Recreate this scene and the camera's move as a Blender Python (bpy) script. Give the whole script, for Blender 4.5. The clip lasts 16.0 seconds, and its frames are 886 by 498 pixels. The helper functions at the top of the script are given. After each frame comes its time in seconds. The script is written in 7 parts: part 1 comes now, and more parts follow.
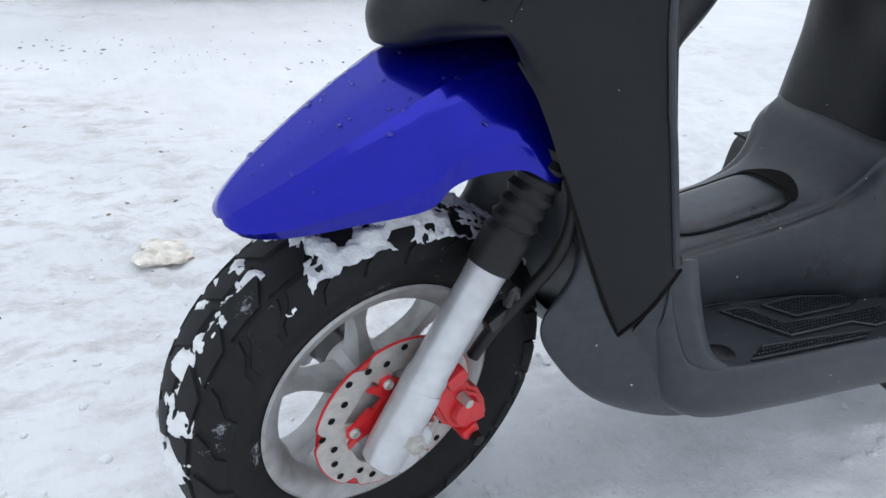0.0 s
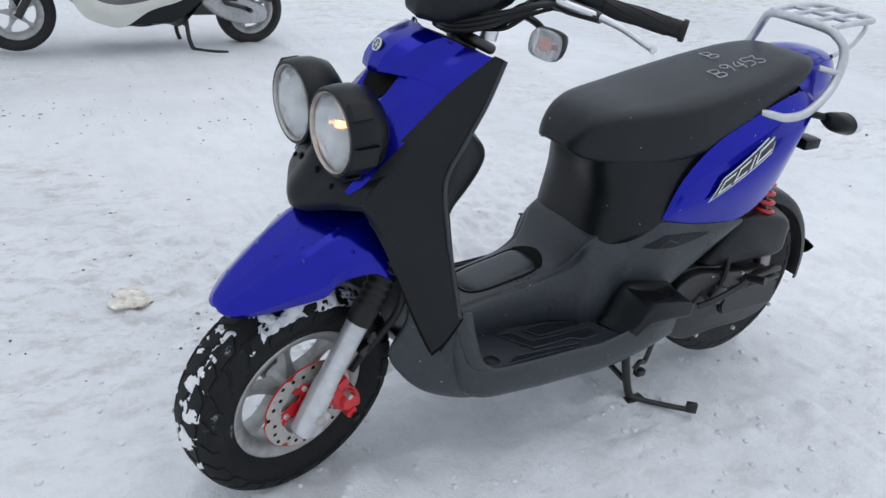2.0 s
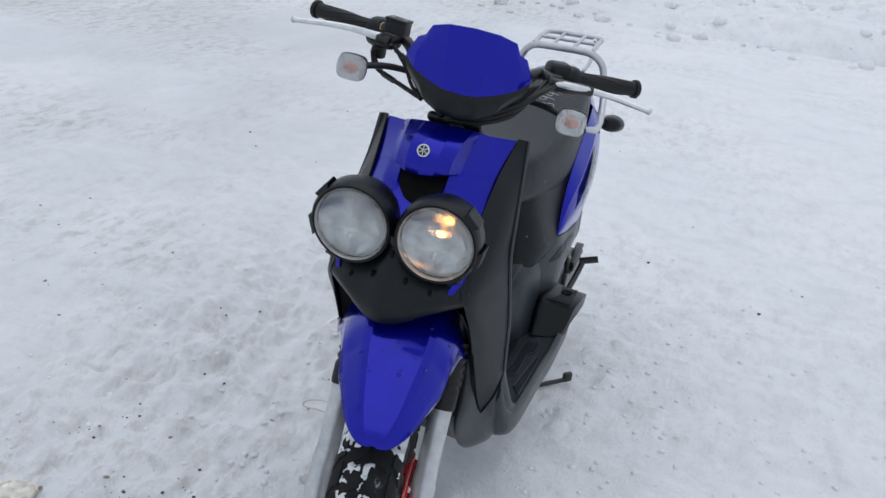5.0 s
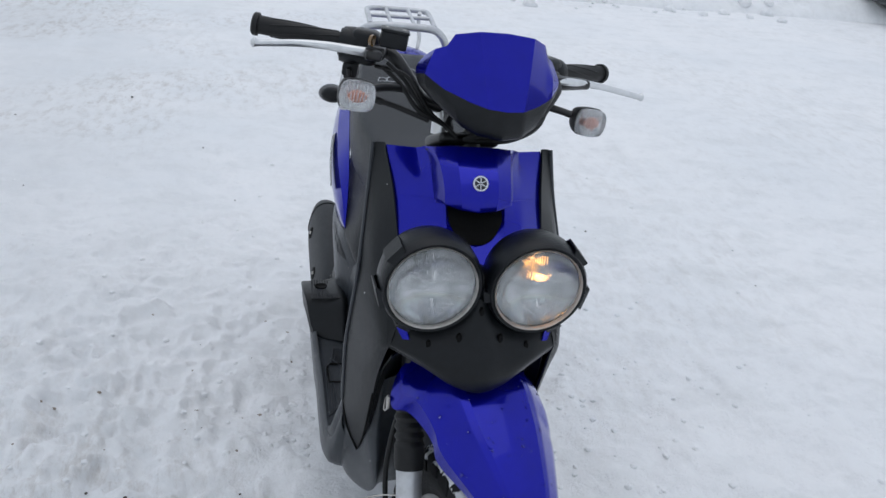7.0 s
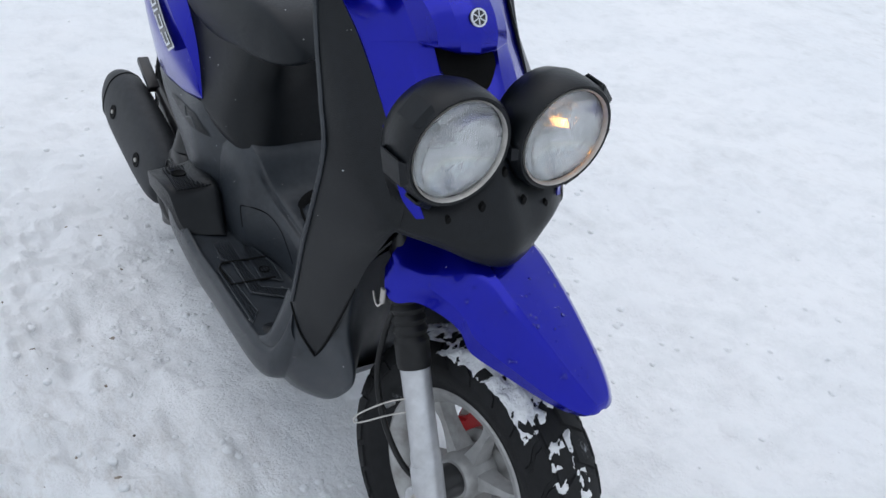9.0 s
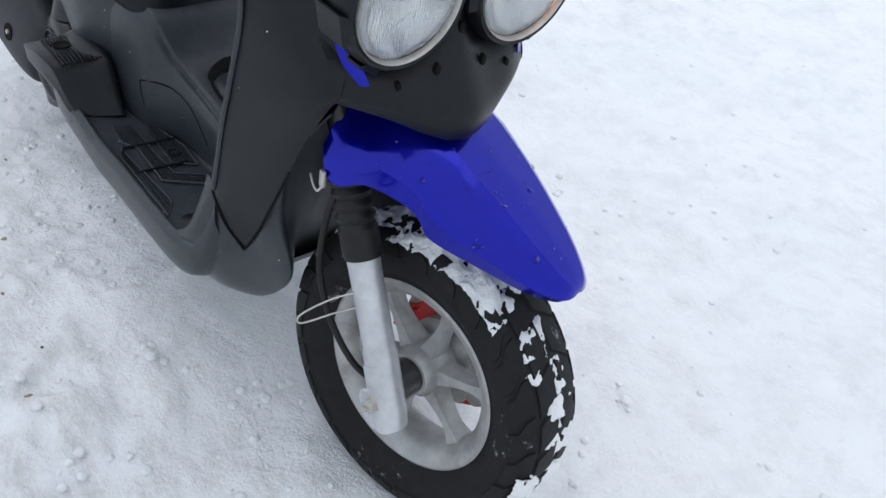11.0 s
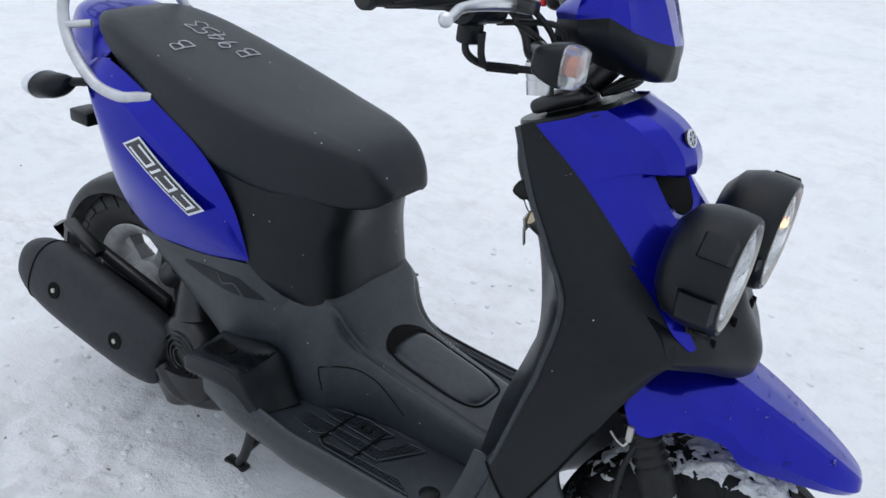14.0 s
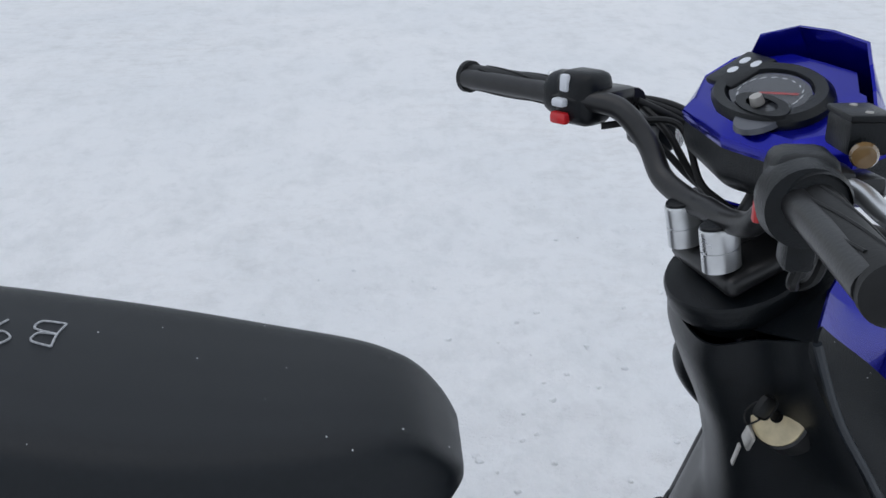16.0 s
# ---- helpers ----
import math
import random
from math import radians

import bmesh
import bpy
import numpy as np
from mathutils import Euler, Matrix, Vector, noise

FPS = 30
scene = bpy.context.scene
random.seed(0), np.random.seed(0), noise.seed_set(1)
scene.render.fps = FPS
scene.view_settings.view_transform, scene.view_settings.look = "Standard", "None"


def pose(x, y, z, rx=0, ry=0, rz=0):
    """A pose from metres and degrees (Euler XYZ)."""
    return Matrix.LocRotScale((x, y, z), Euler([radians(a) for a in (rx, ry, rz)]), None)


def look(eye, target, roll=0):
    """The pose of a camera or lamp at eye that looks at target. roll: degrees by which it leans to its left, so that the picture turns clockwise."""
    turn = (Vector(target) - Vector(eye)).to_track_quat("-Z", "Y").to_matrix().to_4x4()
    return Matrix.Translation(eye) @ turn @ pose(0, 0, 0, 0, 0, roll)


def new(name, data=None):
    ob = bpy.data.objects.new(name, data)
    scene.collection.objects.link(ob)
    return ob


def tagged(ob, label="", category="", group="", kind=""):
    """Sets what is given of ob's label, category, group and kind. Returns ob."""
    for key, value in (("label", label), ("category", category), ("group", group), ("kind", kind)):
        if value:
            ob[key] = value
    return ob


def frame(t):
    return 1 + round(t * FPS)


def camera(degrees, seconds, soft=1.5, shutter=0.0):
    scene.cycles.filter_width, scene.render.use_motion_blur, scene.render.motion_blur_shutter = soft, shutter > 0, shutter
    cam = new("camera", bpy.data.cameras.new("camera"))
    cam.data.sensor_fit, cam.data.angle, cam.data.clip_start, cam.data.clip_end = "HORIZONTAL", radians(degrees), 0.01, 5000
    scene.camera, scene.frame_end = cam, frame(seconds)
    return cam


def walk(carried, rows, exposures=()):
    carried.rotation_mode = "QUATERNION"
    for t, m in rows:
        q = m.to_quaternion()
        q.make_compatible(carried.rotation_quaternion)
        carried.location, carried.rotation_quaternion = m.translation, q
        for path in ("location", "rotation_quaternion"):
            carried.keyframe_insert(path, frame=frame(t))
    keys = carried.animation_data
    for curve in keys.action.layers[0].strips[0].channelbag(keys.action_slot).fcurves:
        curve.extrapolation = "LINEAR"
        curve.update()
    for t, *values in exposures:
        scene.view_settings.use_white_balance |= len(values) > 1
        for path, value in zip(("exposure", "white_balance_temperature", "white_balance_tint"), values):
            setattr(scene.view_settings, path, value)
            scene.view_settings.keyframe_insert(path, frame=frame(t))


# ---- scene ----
cam = camera(53.0, 16.0)
PATH = [
    (0, (0.387, 0.861, 0.877), (-0.423, -0.736, -0.014), 5.3),
    (0.5, (0.395, 0.904, 1.068), (-0.416, -0.652, 0.109), 6.1),
    (1, (0.43, 1.046, 1.248), (-0.408, -0.471, 0.25), 7.3),
    (1.5, (0.558, 1.249, 1.325), (-0.369, -0.235, 0.357), 7.4),
    (2, (0.697, 1.448, 1.376), (-0.327, -0.02, 0.483), 7.1),
    (2.5, (0.885, 1.561, 1.425), (-0.231, 0.132, 0.582), 7.6),
    (3, (1.13, 1.502, 1.457), (-0.162, 0.197, 0.663), 8.4),
    (3.5, (1.284, 1.35, 1.466), (-0.133, 0.175, 0.684), 8.4),
    (4, (1.35, 1.09, 1.471), (-0.166, 0.048, 0.685), 7.8),
    (4.5, (1.417, 0.822, 1.462), (-0.224, -0.012, 0.68), 7.3),
    (5, (1.471, 0.553, 1.484), (-0.28, 0.009, 0.686), 6.5),
    (5.2, (1.462, 0.474, 1.468), (-0.318, 0.019, 0.678), 6.6),
    (7.3, (1.199, -0.395, 1.466), (-0.567, 0.047, 0.637), 6.5),
    (7.5, (1.155, -0.426, 1.454), (-0.597, 0.064, 0.622), 6.9),
    (8, (1.078, -0.512, 1.427), (-0.617, 0.102, 0.562), 7.4),
    (8.5, (0.984, -0.636, 1.384), (-0.587, 0.171, 0.445), 7.0),
    (9, (0.887, -0.691, 1.317), (-0.519, 0.285, 0.283), 8.6),
    (9.5, (0.802, -0.657, 1.263), (-0.452, 0.374, 0.094), 9.4),
    (9.7, (0.78, -0.639, 1.244), (-0.426, 0.389, 0.025), 9.6),
    (11.8, (0.736, -0.705, 1.226), (-0.379, 0.424, 0.009), 9.6),
    (12, (0.737, -0.752, 1.249), (-0.391, 0.433, 0.098), 9.2),
    (12.5, (0.746, -0.904, 1.296), (-0.41, 0.42, 0.343), 8.4),
    (13, (0.677, -1.006, 1.341), (-0.461, 0.389, 0.47), 8.0),
    (13.5, (0.488, -1.064, 1.341), (-0.61, 0.363, 0.471), 7.0),
    (14, (0.272, -1.148, 1.344), (-0.72, 0.337, 0.443), 5.6),
    (14.5, (0.016, -1.215, 1.364), (-0.791, 0.363, 0.437), 4.4),
    (15, (-0.257, -1.136, 1.364), (-0.853, 0.523, 0.419), 3.4),
    (15.5, (-0.496, -0.993, 1.382), (-0.78, 0.745, 0.434), 2.3),
    (16, (-0.661, -0.792, 1.399), (-0.527, 0.973, 0.468), 0.9),
]
EXPOSURES = [(0.0, 0.38), (0.5, 0.33), (1.0, 0.34), (1.5, 0.28), (2.0, 0.04), (2.5, 0.0), (4.0, -0.04), (4.5, -0.2), (5.0, -0.15), (7.5, -0.15), (8.0, 0.0), (8.5, 0.1), (9.0, 0.1), (9.5, 0.28), (12.0, 0.2), (12.5, 0.12), (13.0, 0.1), (14.5, 0.13), (15.0, 0.14), (15.5, 0.15), (16.0, -0.25)]
walk(cam, [(t, look(eye, target, roll)) for t, eye, target, roll in PATH], EXPOSURES)

# ---- world and light: a bright, evenly overcast winter sky ----
world = bpy.data.worlds.new("world")
scene.world = world
world.use_nodes = True
wn = world.node_tree.nodes
wl = world.node_tree.links
wn.clear()
sky = wn.new("ShaderNodeTexSky")
sky.sky_type = 'NISHITA'
sky.sun_disc = False
sky.sun_elevation = radians(62)
sky.sun_rotation = radians(270)
sky.dust_density = 1.0
sky_bg = wn.new("ShaderNodeBackground")
sky_bg.inputs["Strength"].default_value = 0.05
cloud_bg = wn.new("ShaderNodeBackground")
cloud_bg.inputs["Color"].default_value = (0.905, 0.95, 1.0, 1)
height = wn.new("ShaderNodeSeparateXYZ")
where = wn.new("ShaderNodeTexCoord")
dome = wn.new("ShaderNodeMapRange")
dome.inputs["To Min"].default_value, dome.inputs["To Max"].default_value = 0.56, 0.76
wl.new(where.outputs["Generated"], height.inputs[0])
wl.new(height.outputs["Z"], dome.inputs["Value"])
wl.new(dome.outputs[0], cloud_bg.inputs["Strength"])
add = wn.new("ShaderNodeAddShader")
wo = wn.new("ShaderNodeOutputWorld")
wl.new(sky.outputs[0], sky_bg.inputs["Color"])
wl.new(sky_bg.outputs[0], add.inputs[0])
wl.new(cloud_bg.outputs[0], add.inputs[1])
wl.new(add.outputs[0], wo.inputs["Surface"])

sun_data = bpy.data.lights.new("sun", 'SUN')
sun_data.energy = 0.4
sun_data.angle = radians(60)
sun_data.color = (0.97, 0.98, 1.0)
sun = new("sun", sun_data)
sun.matrix_world = look((0, 0, 6), (0.7, -0.1, 0))


# ---- materials ----
def material(name, base, rough=0.5, metal=0.0, coat=0.0, grain=60.0, vary=0.25, bump=0.0, bump_scale=400.0, dirt=None, dirt_amount=0.0, dirt_scale=9.0, spec=0.5, dirt_span=(0.5, 0.72), dirt_rough=0.65):
    """A principled surface with large stains and fine grain in object space, and a fine relief."""
    m = bpy.data.materials.new(name)
    m.use_nodes = True
    n, l = m.node_tree.nodes, m.node_tree.links
    p = n["Principled BSDF"]
    p.inputs["Metallic"].default_value = metal
    p.inputs["Coat Weight"].default_value = coat
    p.inputs["Coat Roughness"].default_value = 0.02
    p.inputs["Specular IOR Level"].default_value = spec
    co = n.new("ShaderNodeTexCoord")
    n1 = n.new("ShaderNodeTexNoise")
    n1.inputs["Scale"].default_value = grain
    n1.inputs["Detail"].default_value = 5
    n2 = n.new("ShaderNodeTexNoise")
    n2.inputs["Scale"].default_value = dirt_scale
    n2.inputs["Detail"].default_value = 8
    n2.inputs["Roughness"].default_value = dirt_rough
    l.new(co.outputs["Object"], n1.inputs["Vector"])
    l.new(co.outputs["Object"], n2.inputs["Vector"])
    ramp = n.new("ShaderNodeValToRGB")
    ramp.color_ramp.elements[0].position, ramp.color_ramp.elements[1].position = 0.3, 0.7
    ramp.color_ramp.elements[0].color = (*[c * (1 - vary) for c in base], 1)
    ramp.color_ramp.elements[1].color = (*[min(1, c * (1 + vary)) for c in base], 1)
    l.new(n1.outputs["Fac"], ramp.inputs["Fac"])
    colour = ramp.outputs["Color"]
    if dirt:
        mask = n.new("ShaderNodeMapRange")
        mask.inputs["From Min"].default_value, mask.inputs["From Max"].default_value = dirt_span
        mask.inputs["To Max"].default_value = dirt_amount
        l.new(n2.outputs["Fac"], mask.inputs["Value"])
        mix = n.new("ShaderNodeMix")
        mix.data_type = 'RGBA'
        mix.inputs[7].default_value = (*dirt, 1)
        l.new(mask.outputs[0], mix.inputs[0])
        l.new(colour, mix.inputs[6])
        colour = mix.outputs[2]
    l.new(colour, p.inputs["Base Color"])
    rr = n.new("ShaderNodeMapRange")
    rr.inputs["To Min"].default_value, rr.inputs["To Max"].default_value = max(0.0, rough - 0.1 * (rough > 0.15)), min(1, rough + 0.1 * (rough > 0.15))
    l.new(n2.outputs["Fac"], rr.inputs["Value"])
    l.new(rr.outputs[0], p.inputs["Roughness"])
    if bump:
        n3 = n.new("ShaderNodeTexNoise")
        n3.inputs["Scale"].default_value = bump_scale
        n3.inputs["Detail"].default_value = 3
        l.new(co.outputs["Object"], n3.inputs["Vector"])
        b = n.new("ShaderNodeBump")
        b.inputs["Strength"].default_value = bump
        b.inputs["Distance"].default_value = 0.002
        l.new(n3.outputs["Fac"], b.inputs["Height"])
        l.new(b.outputs[0], p.inputs["Normal"])
    return m


def clear(name, colour, rough=0.02):
    m = bpy.data.materials.new(name)
    m.use_nodes = True
    p = m.node_tree.nodes["Principled BSDF"]
    p.inputs["Base Color"].default_value = (*colour, 1)
    p.inputs["Roughness"].default_value = rough
    p.inputs["Transmission Weight"].default_value = 1.0
    p.inputs["IOR"].default_value = 1.42
    return m


def glow(name, colour, strength):
    m = bpy.data.materials.new(name)
    m.use_nodes = True
    p = m.node_tree.nodes["Principled BSDF"]
    p.inputs["Emission Color"].default_value = (*colour, 1)
    p.inputs["Emission Strength"].default_value = strength
    return m


BLUE = material("blue_metallic_paint", (0.003, 0.005, 0.34), 0.20, 0.68, 0.45, 20, 0.06, 0.0, spec=0.2)
BLACK = material("black_grained_plastic", (0.0036, 0.0049, 0.0066), 0.33, 0, 0, 90, 0.25, 0.32, 600, (0.009, 0.0115, 0.014), 0.4, 6, 0.30)
GREY = material("weathered_dark_grey_plastic", (0.0235, 0.0285, 0.0350), 0.30, 0, 0, 70, 0.22, 0.28, 700, (0.043, 0.049, 0.057), 0.5, 5, 0.5)
SHIELD = material("matt_black_heat_paint", (0.022, 0.024, 0.027), 0.5, 0, 0, 60, 0.2, 0.15, 400, (0.04, 0.042, 0.045), 0.4, 8, 0.3)
SATIN = material("black_satin_metal", (0.012, 0.012, 0.013), 0.36, 0.0, 0.1, 50, 0.25, 0.1, 300)
RUBBER = material("tyre_rubber", (0.012, 0.012, 0.013), 0.7, 0, 0, 60, 0.3, 0.3, 500, (0.05, 0.05, 0.05), 0.5, 14)
FROSTED = material("frost_dusted_tyre_rubber", (0.0075, 0.0080, 0.0090), 0.62, 0, 0, 60, 0.3, 0.3, 500, (0.66, 0.69, 0.73), 0.8, 9, spec=0.26, dirt_span=(0.60, 0.70), dirt_rough=0.82)
BOOT = material("black_rubber_boot", (0.0085, 0.0088, 0.0092), 0.5, 0, 0, 60, 0.25, 0.1, 300, spec=0.34)
VINYL = material("black_seat_vinyl", (0.0085, 0.0110, 0.0142), 0.34, 0, 0, 120, 0.12, 0.3, 1300, (0.015, 0.018, 0.0215), 0.4, 4, 0.32)
SILVER = material("silver_painted_metal", (0.58, 0.59, 0.61), 0.38, 0.55, 0.1, 40, 0.1, 0.05, 200, (0.33, 0.33, 0.33), 0.5, 12)
RIM = material("grey_cast_rim", (0.40, 0.40, 0.395), 0.45, 0.35, 0, 40, 0.15, 0.1, 300, (0.16, 0.14, 0.12), 0.7, 12)
STEEL = material("ground_steel", (0.52, 0.5, 0.47), 0.38, 0.6, 0, 90, 0.12, 0.1, 700, (0.3, 0.26, 0.22), 0.4, 20)
CHROME = material("polished_alloy", (0.72, 0.73, 0.74), 0.3, 0.9, 0, 40, 0.08, 0.0)
RED = material("red_enamel", (0.62, 0.015, 0.02), 0.4, 0, 0.3, 60, 0.12, 0.08, 300, (0.3, 0.02, 0.02), 0.5, 15)
AMBER = material("orange_bulb", (0.66, 0.17, 0.06), 0.3, 0, 0, 40, 0.1)
WHITE = material("cream_white_body_paint", (0.62, 0.62, 0.57), 0.3, 0, 0.6, 20, 0.04, 0, 0, (0.5, 0.48, 0.42), 0.4, 4)
BROWN = material("dark_brown_plastic", (0.05, 0.044, 0.042), 0.5, 0, 0, 50, 0.15, 0.2, 500)
ALLOY = material("cast_aluminium", (0.42, 0.42, 0.43), 0.45, 0.5, 0, 50, 0.15, 0.1, 300, (0.25, 0.24, 0.22), 0.5, 10)
REFLECTOR = material("mirror_reflector", (0.53, 0.54, 0.55), 0.09, 1.0, 0, 30, 0.05, 0)
CHALK = material("white_chalk", (0.46, 0.47, 0.49), 0.9, 0, 0, 300, 0.35)
PALE = material("white_print", (0.72, 0.74, 0.78), 0.5, 0, 0, 40, 0.05)
INK = material("black_print", (0.01, 0.01, 0.014), 0.35, 0, 0.5, 40, 0.05)
FACE = material("meter_face", (0.07, 0.075, 0.09), 0.35, 0, 0.3, 30, 0.1)
CREAM = material("aged_ivory_plastic", (0.62, 0.52, 0.33), 0.45, 0, 0.2, 60, 0.2)
TAG = material("pale_blue_label", (0.2, 0.48, 0.75), 0.5, 0, 0, 40, 0.08)
TEA = material("brown_sight_glass", (0.20, 0.12, 0.05), 0.15, 0, 0.5, 40, 0.3)
# near-black that puts the shade of holes and gaps into the colour
DARK = material("gap_shade_black", (0.004, 0.004, 0.004), 0.75, 0, 0, 200, 0.3, spec=0.14)
GLASS = clear("clear_lens", (0.97, 0.98, 0.98))
RIBBED = clear("ribbed_lens", (0.92, 0.93, 0.94), 0.07)
RIBBED.node_tree.nodes["Principled BSDF"].inputs["Transmission Weight"].default_value = 0.84
BULB = glow("lit_bulb", (1.0, 0.42, 0.10), 9.0)


def snow_material(name, tint, stain, speckle, graded=False):
    m = bpy.data.materials.new(name)
    m.use_nodes = True
    n, l = m.node_tree.nodes, m.node_tree.links
    p = n["Principled BSDF"]
    p.inputs["Roughness"].default_value = 0.62
    p.inputs["Subsurface Weight"].default_value = 0.0
    co = n.new("ShaderNodeTexCoord")

    def noise_of(scale, detail=6, rough=0.6, stretch=(1, 1, 1)):
        mp = n.new("ShaderNodeMapping")
        mp.inputs["Scale"].default_value = stretch
        t = n.new("ShaderNodeTexNoise")
        t.inputs["Scale"].default_value, t.inputs["Detail"].default_value, t.inputs["Roughness"].default_value = scale, detail, rough
        l.new(co.outputs["Object"], mp.inputs["Vector"])
        l.new(mp.outputs[0], t.inputs["Vector"])
        return t.outputs["Fac"]

    def span(value, a, b, low=0.0, high=1.0):
        r = n.new("ShaderNodeMapRange")
        for key, v in (("From Min", a), ("From Max", b), ("To Min", low), ("To Max", high)):
            r.inputs[key].default_value = v
        l.new(value, r.inputs["Value"])
        return r.outputs[0]

    def mixed(fac, a, b):
        x = n.new("ShaderNodeMix")
        x.data_type = 'RGBA'
        l.new(fac, x.inputs[0])
        if isinstance(a, tuple):
            x.inputs[6].default_value = a
        else:
            l.new(a, x.inputs[6])
        x.inputs[7].default_value = b
        return x.outputs[2]

    def times(a, b):
        x = n.new("ShaderNodeMath")
        x.operation = 'MULTIPLY'
        l.new(a, x.inputs[0])
        l.new(b, x.inputs[1])
        return x.outputs[0]

    if graded:
        # greyer towards -y: the weight runs from 0 at y 0.9 to 1 at y -2.2
        place = n.new("ShaderNodeSeparateXYZ")
        l.new(co.outputs["Object"], place.inputs[0])
        trodden = span(place.outputs["Y"], 0.9, -2.2)
    ice = span(noise_of(0.7, 7, 0.62), 0.42, 0.66, 0, 0.85)
    if graded:
        ice = times(ice, span(trodden, 0, 1, 0.5, 1.0))
    c = mixed(ice, (*tint, 1), (0.80, 0.835, 0.87, 1))
    c = mixed(span(noise_of(3.2, 8, 0.72, (1.5, 1, 1)), 0.48, 0.70, 0, 0.65), c, (0.76, 0.775, 0.785, 1))
    c = mixed(span(noise_of(14, 8, 0.75), 0.52, 0.70, 0, 0.45), c, (0.74, 0.75, 0.76, 1))
    if graded:
        grey_side = times(times(trodden, trodden), span(noise_of(0.45, 6, 0.6, (0.5, 1.3, 1)), 0.36, 0.60, 0.15, 0.75))
        c = mixed(grey_side, c, (0.655, 0.665, 0.675, 1))
    brown = times(span(noise_of(0.55, 4, 0.5), 0.45, 0.60), span(noise_of(7, 9, 0.78, (1, 2.2, 1)), 0.48, 0.68))
    if graded:
        brown = times(brown, span(trodden, 0, 0.8, 0.25, 1.0))
    c = mixed(span(brown, 0, 1, 0, stain), c, (0.41, 0.37, 0.33, 1))
    spots = times(span(noise_of(0.8, 5, 0.6), 0.46, 0.62), span(noise_of(55, 4, 0.7), 0.66, 0.72))
    c = mixed(span(spots, 0, 1, 0, speckle), c, (0.17, 0.155, 0.145, 1))
    l.new(c, p.inputs["Base Color"])
    l.new(span(ice, 0, 0.75, 0.72, 0.42), p.inputs["Roughness"])
    hs = n.new("ShaderNodeMath")
    hs.operation = 'MULTIPLY_ADD'
    l.new(noise_of(22, 8, 0.68), hs.inputs[0])
    hs.inputs[1].default_value = 1.0
    fine = n.new("ShaderNodeMath")
    fine.operation = 'MULTIPLY'
    l.new(noise_of(160, 4, 0.6), fine.inputs[0])
    fine.inputs[1].default_value = 0.22
    l.new(fine.outputs[0], hs.inputs[2])
    b = n.new("ShaderNodeBump")
    b.inputs["Strength"].default_value = 0.75
    b.inputs["Distance"].default_value = 0.02
    l.new(hs.outputs[0], b.inputs["Height"])
    l.new(b.outputs[0], p.inputs["Normal"])
    return m


SNOW = snow_material("trodden_snow", (0.93, 0.935, 0.945), 0.85, 0.55, True)
FRESH = snow_material("loose_snow", (0.95, 0.955, 0.96), 0.0, 0.05)
DIRTY = material("dirty_ice", (0.74, 0.70, 0.62), 0.4, 0, 0.2, 30, 0.3, 0.5, 120, (0.38, 0.30, 0.20), 0.9, 25)
SOIL = material("brown_soil_fleck", (0.26, 0.22, 0.18), 0.8, 0, 0, 80, 0.4)
GRIT = material("dark_grit", (0.07, 0.062, 0.055), 0.8, 0, 0, 80, 0.4)


# ---- mesh tools ----
def part(name, bm, mat, parent=None, label="", smooth=40):
    """Links a bmesh as one mesh object, under its thing where there is one."""
    me = bpy.data.meshes.new(name)
    bmesh.ops.recalc_face_normals(bm, faces=bm.faces)
    bm.to_mesh(me)
    bm.free()
    if smooth:
        me.shade_smooth()
        me.set_sharp_from_angle(angle=radians(smooth))
    me.materials.append(mat)
    ob = new(name, me)
    ob.parent = parent
    if label:
        ob["label"] = label
    return ob


def thing(name, label, category, group="", kind="", at=(0, 0, 0)):
    ob = new(name)
    ob.location = at
    return tagged(ob, label, category, group, kind)


def spline(pts, n, closed=False):
    """n points along a Catmull-Rom curve through pts."""
    p = [Vector(q) for q in pts]
    k = len(p)
    if k == 1:
        return [p[0].copy() for _ in range(n)]
    out = []
    for i in range(n):
        u = i / n * k if closed else i / (n - 1) * (k - 1)
        j = min(int(u), k - 1 if closed else k - 2)
        f = u - j
        a, b, c, d = ((p[(j + s) % k] for s in (-1, 0, 1, 2)) if closed else
                      (p[max(j - 1, 0)], p[j], p[min(j + 1, k - 1)], p[min(j + 2, k - 1)]))
        out.append(0.5 * ((2 * b) + (c - a) * f + (2 * a - 5 * b + 4 * c - d) * f * f + (3 * b - 3 * c + d - a) * f ** 3))
    return out


def straight(pts, n, closed=False):
    """Points along a polyline that keeps its corners: n to each side."""
    p = [Vector(q) for q in pts]
    ends = p[1:] + ([p[0]] if closed else [])
    out = []
    for a, b in zip(p, ends):
        out += [a.lerp(b, i / n) for i in range(n)]
    return out if closed else out + [p[-1]]


def grid(rows, closed=False, caps=False):
    """A sheet of quads over rows of points."""
    bm = bmesh.new()
    vs = [[bm.verts.new(q) for q in r] for r in rows]
    m = len(vs[0])
    for a, b in zip(vs, vs[1:]):
        for i in range(m if closed else m - 1):
            j = (i + 1) % m
            bm.faces.new((a[i], a[j], b[j], b[i]))
    if caps:
        bm.faces.new(list(reversed(vs[0])))
        bm.faces.new(vs[-1])
    bmesh.ops.remove_doubles(bm, verts=bm.verts, dist=1e-5)
    return bm


